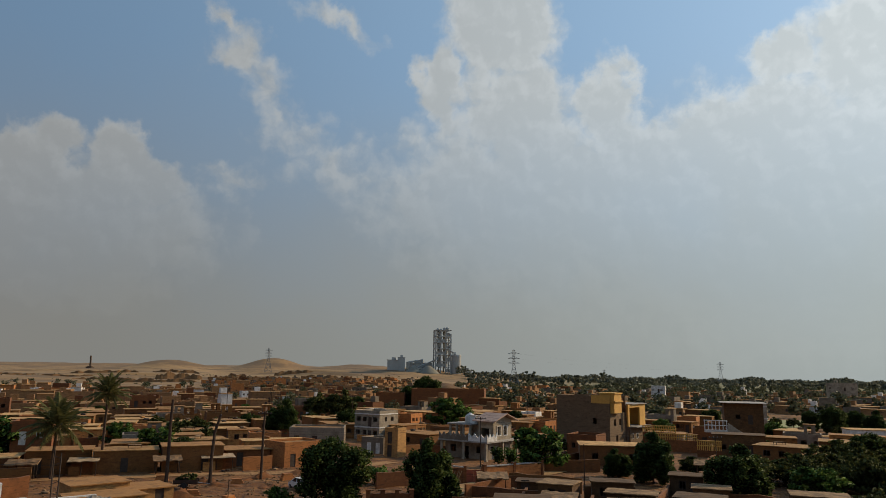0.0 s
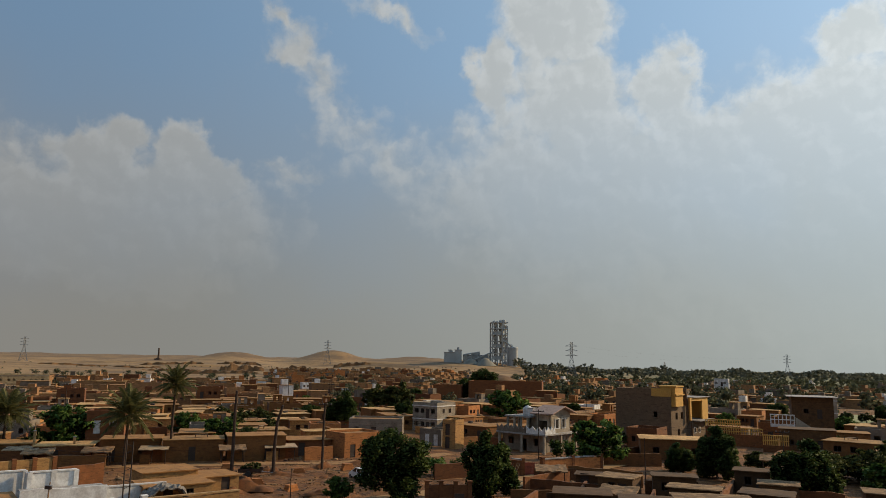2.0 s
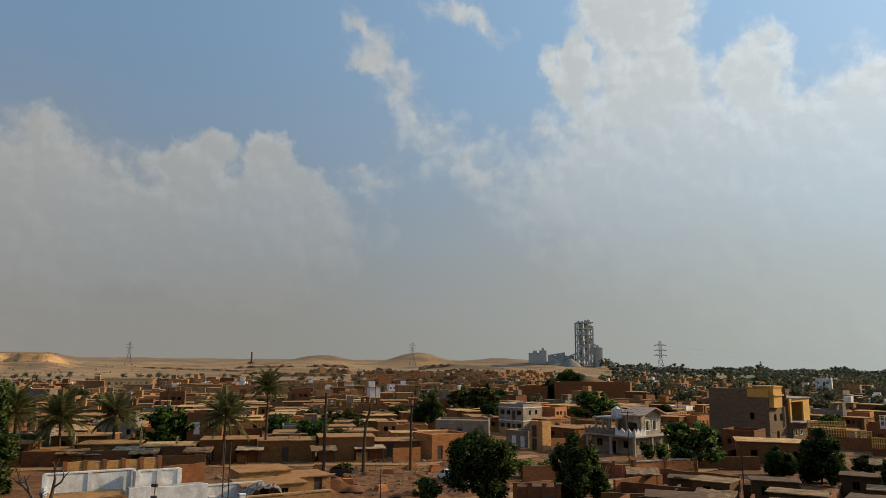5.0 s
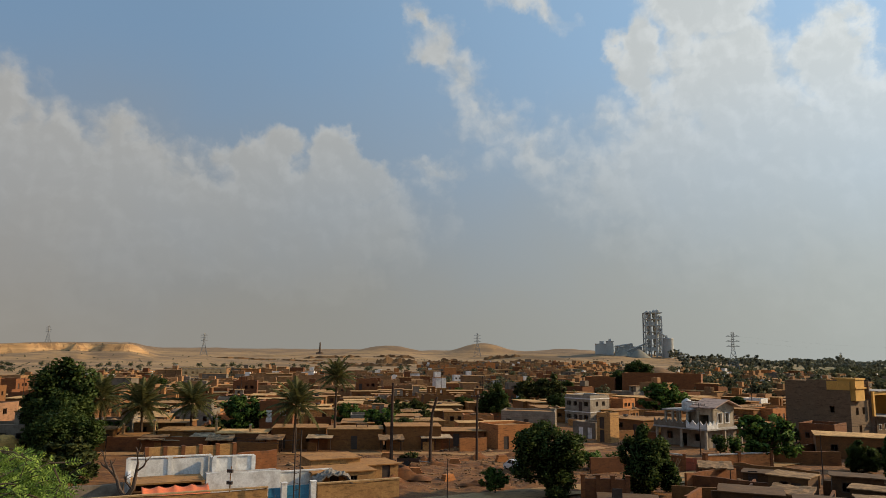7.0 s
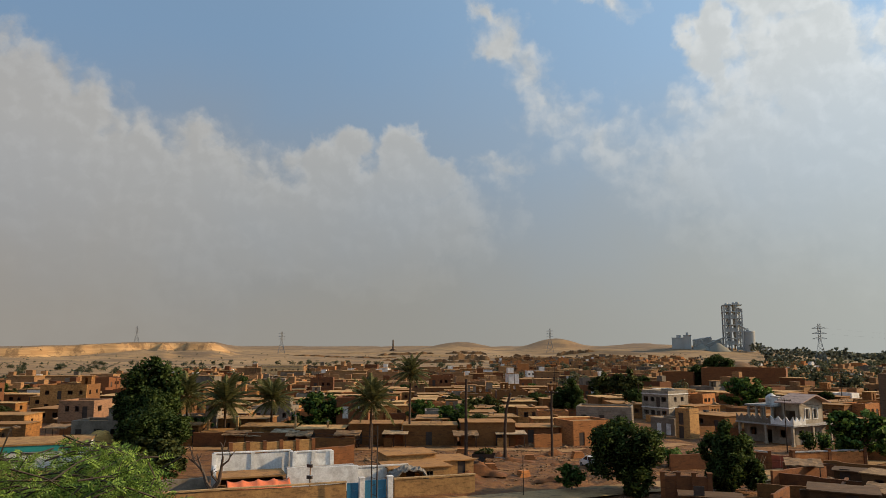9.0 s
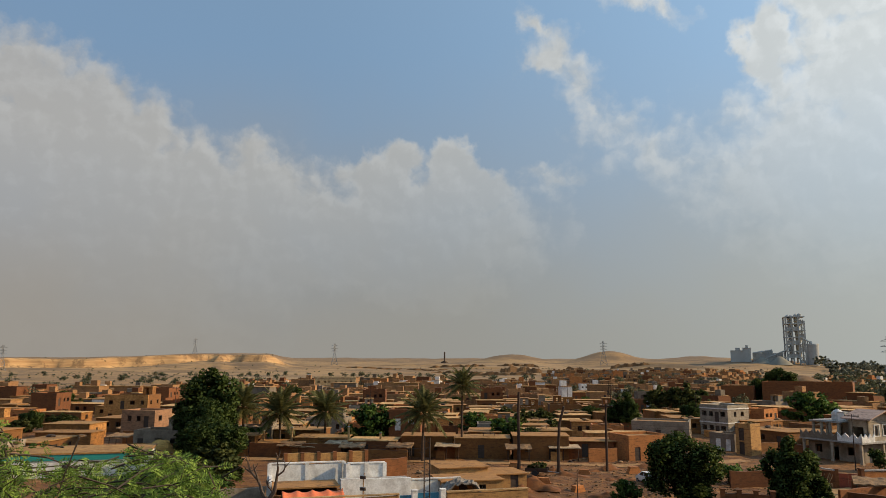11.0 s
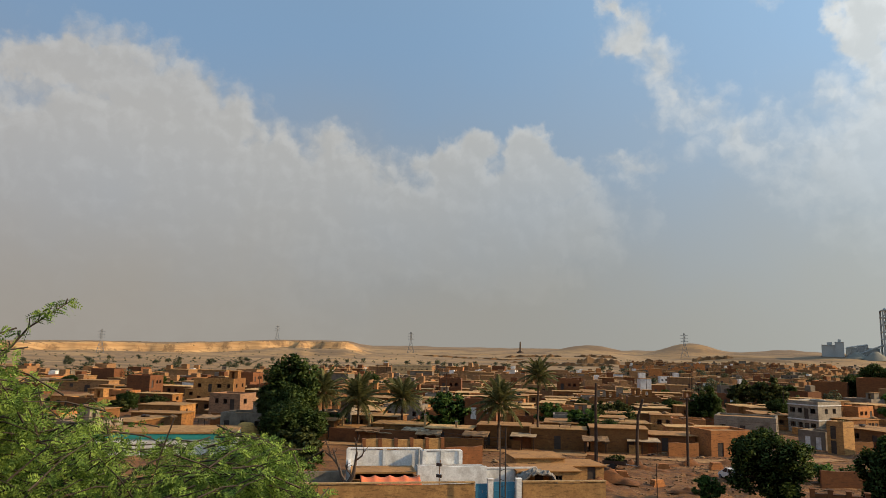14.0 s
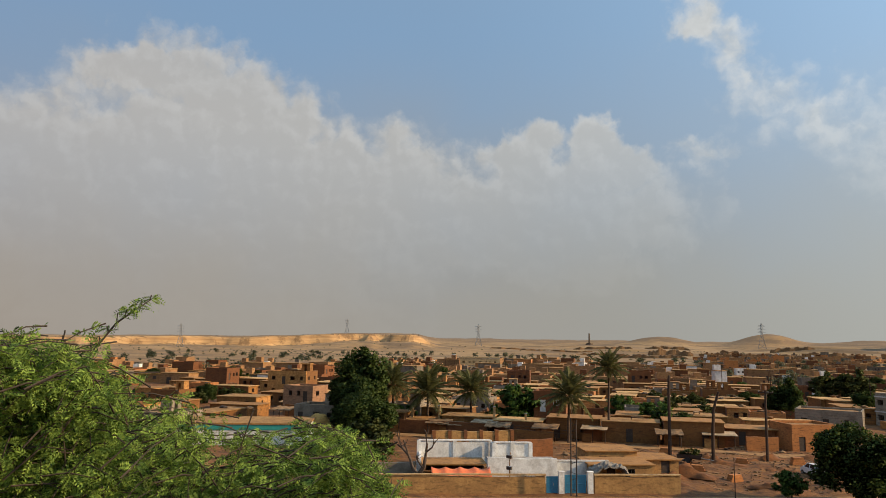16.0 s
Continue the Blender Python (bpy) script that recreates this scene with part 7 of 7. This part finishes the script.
# Paler copy of the mud for far houses: distance haze set in the colour.
HAZED_MUD = material("hazed_far_mud", (0.40, 0.21, 0.085), (0.22, 0.11, 0.045), 0.95, scale=0.05, fine=1.2, relief=0.1, stain=0.8)


def far_houses():
    """The houses past the near quarters, too many to tell apart: walls with openings, roof slabs, stair rooms."""
    r = random.Random(77)
    kinds = {"mud": (HAZED_MUD, []), "brick": (BRICK, []), "plaster": (PLASTER, []), "white": (WHITE, []), "orange": (ORANGE_BRICK, []), "roof": (ROOF, []), "dark": (DARK, [])}
    def add(kind, m, x0, x1, y0, y1, z0, z1):
        kinds[kind][1].append([m @ Vector(c) for c in ((x0, y0, z0), (x1, y0, z0), (x1, y1, z0), (x0, y1, z0), (x0, y0, z1), (x1, y0, z1), (x1, y1, z1), (x0, y1, z1))])
    n = 0
    while n < 1950:
        a = r.uniform(-76, 36)
        reach = 390 if a < -42 else (470 if a < -18 else (1000 if a < -2 else (760 if a < 6 else 620)))
        d = math.sqrt(r.uniform(250 ** 2, reach ** 2))
        if a > 14 and r.random() < 0.2:
            continue
        if a < -46 and r.random() < (0.8 if d > 330 else 0.5):
            continue
        x, y = polar(a, d)
        n += 1
        if not free(x, y, 5):
            continue
        turn = (23 if a < -7 else -33) + r.uniform(-9, 9)
        m = Matrix.Translation((x, y, height(x, y))) @ Matrix.Rotation(radians(turn), 4, "Z")
        w, dp, h = r.uniform(5, 11), r.uniform(5, 8), r.uniform(2.6, 3.5) * (1.8 if r.random() < 0.07 else 1)
        kind = r.choices(("mud", "brick", "plaster", "white", "orange"), (66, 14, 10, 3, 7) if a < 8 else (44, 14, 32, 9, 1))[0]
        if kind == "white":
            w, dp = w * 0.6, dp * 0.7
        add(kind, m, -w / 2, w / 2, 0, dp, -1, h)
        if r.random() < 0.6:
            add("roof", m, -w / 2 - 0.2, w / 2 + 0.2, -0.2, dp + 0.2, h, h + 0.2)
        else:
            for bx in ((-w / 2, w / 2, 0, 0.25), (-w / 2, w / 2, dp - 0.25, dp), (-w / 2, -w / 2 + 0.25, 0.25, dp - 0.25), (w / 2 - 0.25, w / 2, 0.25, dp - 0.25)):
                add(kind, m, *bx, h, h + 0.6)
            add("roof", m, -w / 2 + 0.25, w / 2 - 0.25, 0.25, dp - 0.25, h, h + 0.05)
        for k in range(r.randint(1, 3)):
            u = r.uniform(-w / 2 + 0.4, w / 2 - 1.4)
            add("dark", m, u, u + r.uniform(0.8, 1.2), -0.03, 0.05, r.choice((0.0, 1.1)), 2.1)
        if r.random() < 0.5:
            v = r.uniform(0.5, dp - 1.5)
            add("dark", m, w / 2 - 0.05, w / 2 + 0.03, v, v + 1.0, 1.0, 2.1)
        if r.random() < 0.3:
            u = r.uniform(-w / 2, w / 2 - 2.5)
            add(kind if r.random() < 0.93 else "white", m, u, u + 2.4, dp - 2.6, dp - 0.3, h, h + 2.2)
        if r.random() < 0.35:
            u = r.uniform(2, 5)
            add(kind, m, w / 2, w / 2 + u, 0, 0.3, -1, 1.8)
            add(kind, m, w / 2 + u - 0.3, w / 2 + u, 0.3, dp, -1, 1.8)
    for kind, (mat, bodies) in kinds.items():
        v, f = [], []
        for b in bodies:
            k = len(v)
            v += [tuple(p) for p in b]
            f += [tuple(k + i for i in q) for q in ((4, 5, 6, 7), (0, 1, 5, 4), (1, 2, 6, 5), (2, 3, 7, 6), (3, 0, 4, 7))]
        me = bpy.data.meshes.new("far_houses")
        me.from_pydata(v, [], f)
        me.materials.append(mat)
        tagged(new("far_houses", me), "distant flat-roofed " + {"roof": "earthen roofs", "dark": "doors and windows"}.get(kind, kind + " houses") + " crowded across the plain", "houses", kind="stuff")


far_houses()


for a, d, k, size in ((26.6, 240, 0, 0.75), (28.0, 228, 0, 0.95), (29.2, 240, 0, 0.8), (30.4, 232, 1, 0.9)):
    tree(k, *polar(a, d), size, a * 40, 1.0, "dark green tree at the edge of a crop field", "trees by the field")


def far_trees(name, spots, mat, label, seed, leaf, per, clumps=7, spread=(1.9, 1.9, 1.4)):
    r = random.Random(seed)
    cs = []
    for x, y, w, t in spots:
        z = height(x, y)
        for _ in range(clumps):
            cs.append((x + r.uniform(-0.7, 0.7) * w, y + r.uniform(-0.7, 0.7) * w, z + t * r.uniform(0.25, 0.85)))
    me = leaf_mesh(name, cs, spread, per, leaf, mat, seed, 1.3, 0.0)
    tagged(new(name, me), label, "trees", kind="stuff")


rf = random.Random(5)
spots = []
for _ in range(230):
    a, d = rf.uniform(-72, 12), rf.uniform(290, 800)
    spots.append((*polar(a, d), rf.uniform(1.6, 3.2), rf.uniform(3, 6)))
far_trees("far_trees", spots, LEAF_MID, "scattered haze-paled thorn trees among distant houses", 8, 0.55, 40)
spots = []
for _ in range(650):
    a = rf.uniform(1, 40)
    d = math.sqrt(rf.uniform(260 ** 2, 900 ** 2))
    spots.append((*polar(a, d), rf.uniform(2, 4), rf.uniform(4, 9)))
far_trees("far_grove", spots[:330], LEAF_MID, "haze-paled green groves across the cultivated plain", 9, 0.8, 28)
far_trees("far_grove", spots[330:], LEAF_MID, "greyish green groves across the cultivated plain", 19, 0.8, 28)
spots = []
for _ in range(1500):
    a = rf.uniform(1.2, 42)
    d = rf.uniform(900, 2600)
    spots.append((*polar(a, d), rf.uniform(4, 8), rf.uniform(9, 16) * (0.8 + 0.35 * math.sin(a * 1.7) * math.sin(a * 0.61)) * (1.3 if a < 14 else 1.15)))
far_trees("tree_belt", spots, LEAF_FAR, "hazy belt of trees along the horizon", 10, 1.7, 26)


spots = []
for _ in range(800):
    a, d = rf.uniform(-75, -2), 380 + 800 * rf.random() ** 1.3
    spots.append((*polar(a, d), rf.uniform(0.5, 1.6), rf.uniform(0.8, 2.6)))
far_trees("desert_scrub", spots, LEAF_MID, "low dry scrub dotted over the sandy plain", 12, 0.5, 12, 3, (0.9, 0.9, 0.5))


# ---- the thorn tree close to the roof ----
def acacia():
    r = random.Random(3)
    bx, by = -11.6, 4.6
    ob = thing("acacia_tree", pose(0, 0, 0), "feathery bright green thorn tree reaching above the rooftop", "tree")
    outline = ((-95, 1.0), (-71, 0.3), (-69.3, 0.2), (-68.1, 0.6), (-66.6, -0.2), (-62.0, -0.8), (-60.6, -1.1), (-59.4, -2.9), (-56.6, -3.1), (-52.5, -4.5), (-48.5, -5.7), (-45.5, -5.4), (-44.4, -5.8), (-42.7, -7.4), (-41.3, -9.2), (-40.2, -12.5))
    def top(a):
        for (a0, e0), (a1, e1) in zip(outline, outline[1:]):
            if a <= a1:
                k = max(0, (a - a0) / (a1 - a0))
                return e0 + (e1 - e0) * k
        return -14
    wood = bmesh.new()
    tube(wood, [(bx, by, -0.3), (bx + 0.2, by, 4), (bx - 0.1, by + 0.1, 8.5)], [0.34, 0.27, 0.2], 10)
    twigs = []
    for i in range(15000):
        a = r.uniform(-73, -40.4) if r.random() < 0.9 else r.uniform(-96, -73)
        d = r.uniform(9.0, 13.5)
        e = top(a) + 0.5 - r.random() ** 1.25 * 15
        if e < -21 or len(twigs) > 5200:
            continue
        # thin towards the outer shoots, with holes that show the town
        depth = top(a) + 1.1 * noise.noise(Vector((a * 0.55, 4.2, d * 0.5))) - e
        open_side = smooth(a, -63, -59) * (1 - 0.7 * smooth(a, -48, -44))
        full = smooth(depth, -0.2, 1.0 + 3.4 * open_side) * (1 - 0.3 * open_side)
        hole = noise.noise(Vector((a * 0.35, e * 0.45, d * 0.25))) + 0.5 * noise.noise(Vector((a * 0.9, e * 1.1, d * 0.4)))
        if r.random() > full or hole > 0.12 + 0.40 * full - 0.12 * open_side - 0.2 * smooth(a, -57, -52) * (1 - smooth(a, -46, -43)):
            continue
        z = 15 + d * math.tan(radians(e))
        x, y = polar(a, d)
        out = Vector((x - bx, y - by, 0.0))
        way = (out.normalized() * 0.7 + Vector((r.uniform(-0.9, 0.9), r.uniform(-0.9, 0.9), r.uniform(-0.25, 0.85)))).normalized()
        length = r.uniform(0.4, 0.9)
        tip = Vector((x, y, z))
        base = tip - way * length
        twigs.append((base, tip, 1.0))
    # limbs, and the long shoot that stands up against the sky
    for i in range(0, len(twigs), 120):
        q = twigs[i][0]
        mid = Vector((bx, by, 8.3)).lerp(q, 0.5) + Vector((r.uniform(-0.5, 0.5), r.uniform(-0.5, 0.5), r.uniform(0.0, 0.8)))
        tube(wood, [(bx - 0.1, by + 0.1, 8.2), tuple(mid), tuple(q)], [0.09, 0.05, 0.016], 6)
    shoot = [Vector((*polar(-65.5, 11.6), 13.3)), Vector((*polar(-63.4, 11.5), 14.5)), Vector((*polar(-61.0, 11.5), 15.2)), Vector((*polar(-58.4, 11.5), 15.62))]
    tube(wood, [tuple(p) for p in shoot], [0.03, 0.02, 0.014, 0.006], 5)
    for p, q in zip(shoot, shoot[1:]):
        twigs += [(p.lerp(q, k / 5), p.lerp(q, k / 5) + Vector((r.uniform(-0.1, 0.12), 0, r.uniform(0.02, 0.14))), 0.35) for k in range(5)]
    shoot2 = [Vector((*polar(-70.2, 11), 13.8)), Vector((*polar(-68.4, 11), 14.85)), Vector((*polar(-66.6, 11), 14.9))]
    tube(wood, [tuple(p) for p in shoot2], [0.02, 0.012, 0.006], 5)
    twigs += [(shoot2[1].lerp(shoot2[2], k / 4), shoot2[1].lerp(shoot2[2], k / 4) + Vector((0.04, 0, 0.08)), 0.4) for k in range(5)]
    for b, t, k in twigs:
        m = b.lerp(t, 0.5) + Vector((0, 0, 0.05))
        tube(wood, [tuple(b), tuple(m), tuple(t)], [0.011, 0.008, 0.004], 4)
    part("trunk", wood, material("dark_twig_bark", (0.065, 0.045, 0.03), (0.03, 0.022, 0.015), 0.95, scale=3, fine=25), ob)
    # feathery leaves: a fine stalk with paired leaflets
    V, F = [], []
    for b, t, k in twigs:
        n = 11 if k == 1 else 7
        for i in range(n):
            p = b.lerp(t, r.uniform(0.1, 1.0))
            ax = Vector((r.gauss(0, 1), r.gauss(0, 1), r.gauss(-0.15, 0.6))).normalized()
            sd = ax.cross(Vector((r.gauss(0, 1), r.gauss(0, 1), r.gauss(0, 1)))).normalized()
            L = r.uniform(0.11, 0.21)
            for j in range(6):
                c = p + ax * (L * (0.2 + 0.8 * j / 5)) + Vector((0, 0, -0.03 * (j / 5) ** 2))
                for s in (-1, 1):
                    w = 0.052 * (1 - 0.35 * abs(j - 2.5) / 2.5)
                    q = len(V)
                    e = c + sd * (s * w) + ax * 0.018
                    V += [tuple(c - ax * 0.004), tuple(c + sd * (s * w * 0.5) - ax * 0.008), tuple(e), tuple(c + sd * (s * w * 0.5) + ax * 0.014)]
                    F.append((q, q + 1, q + 2, q + 3))
    me = bpy.data.meshes.new("leaves")
    me.from_pydata(V, [], F)
    me.materials.append(LEAF_NEAR)
    part("leaves", me, LEAF_NEAR, ob)


acacia()
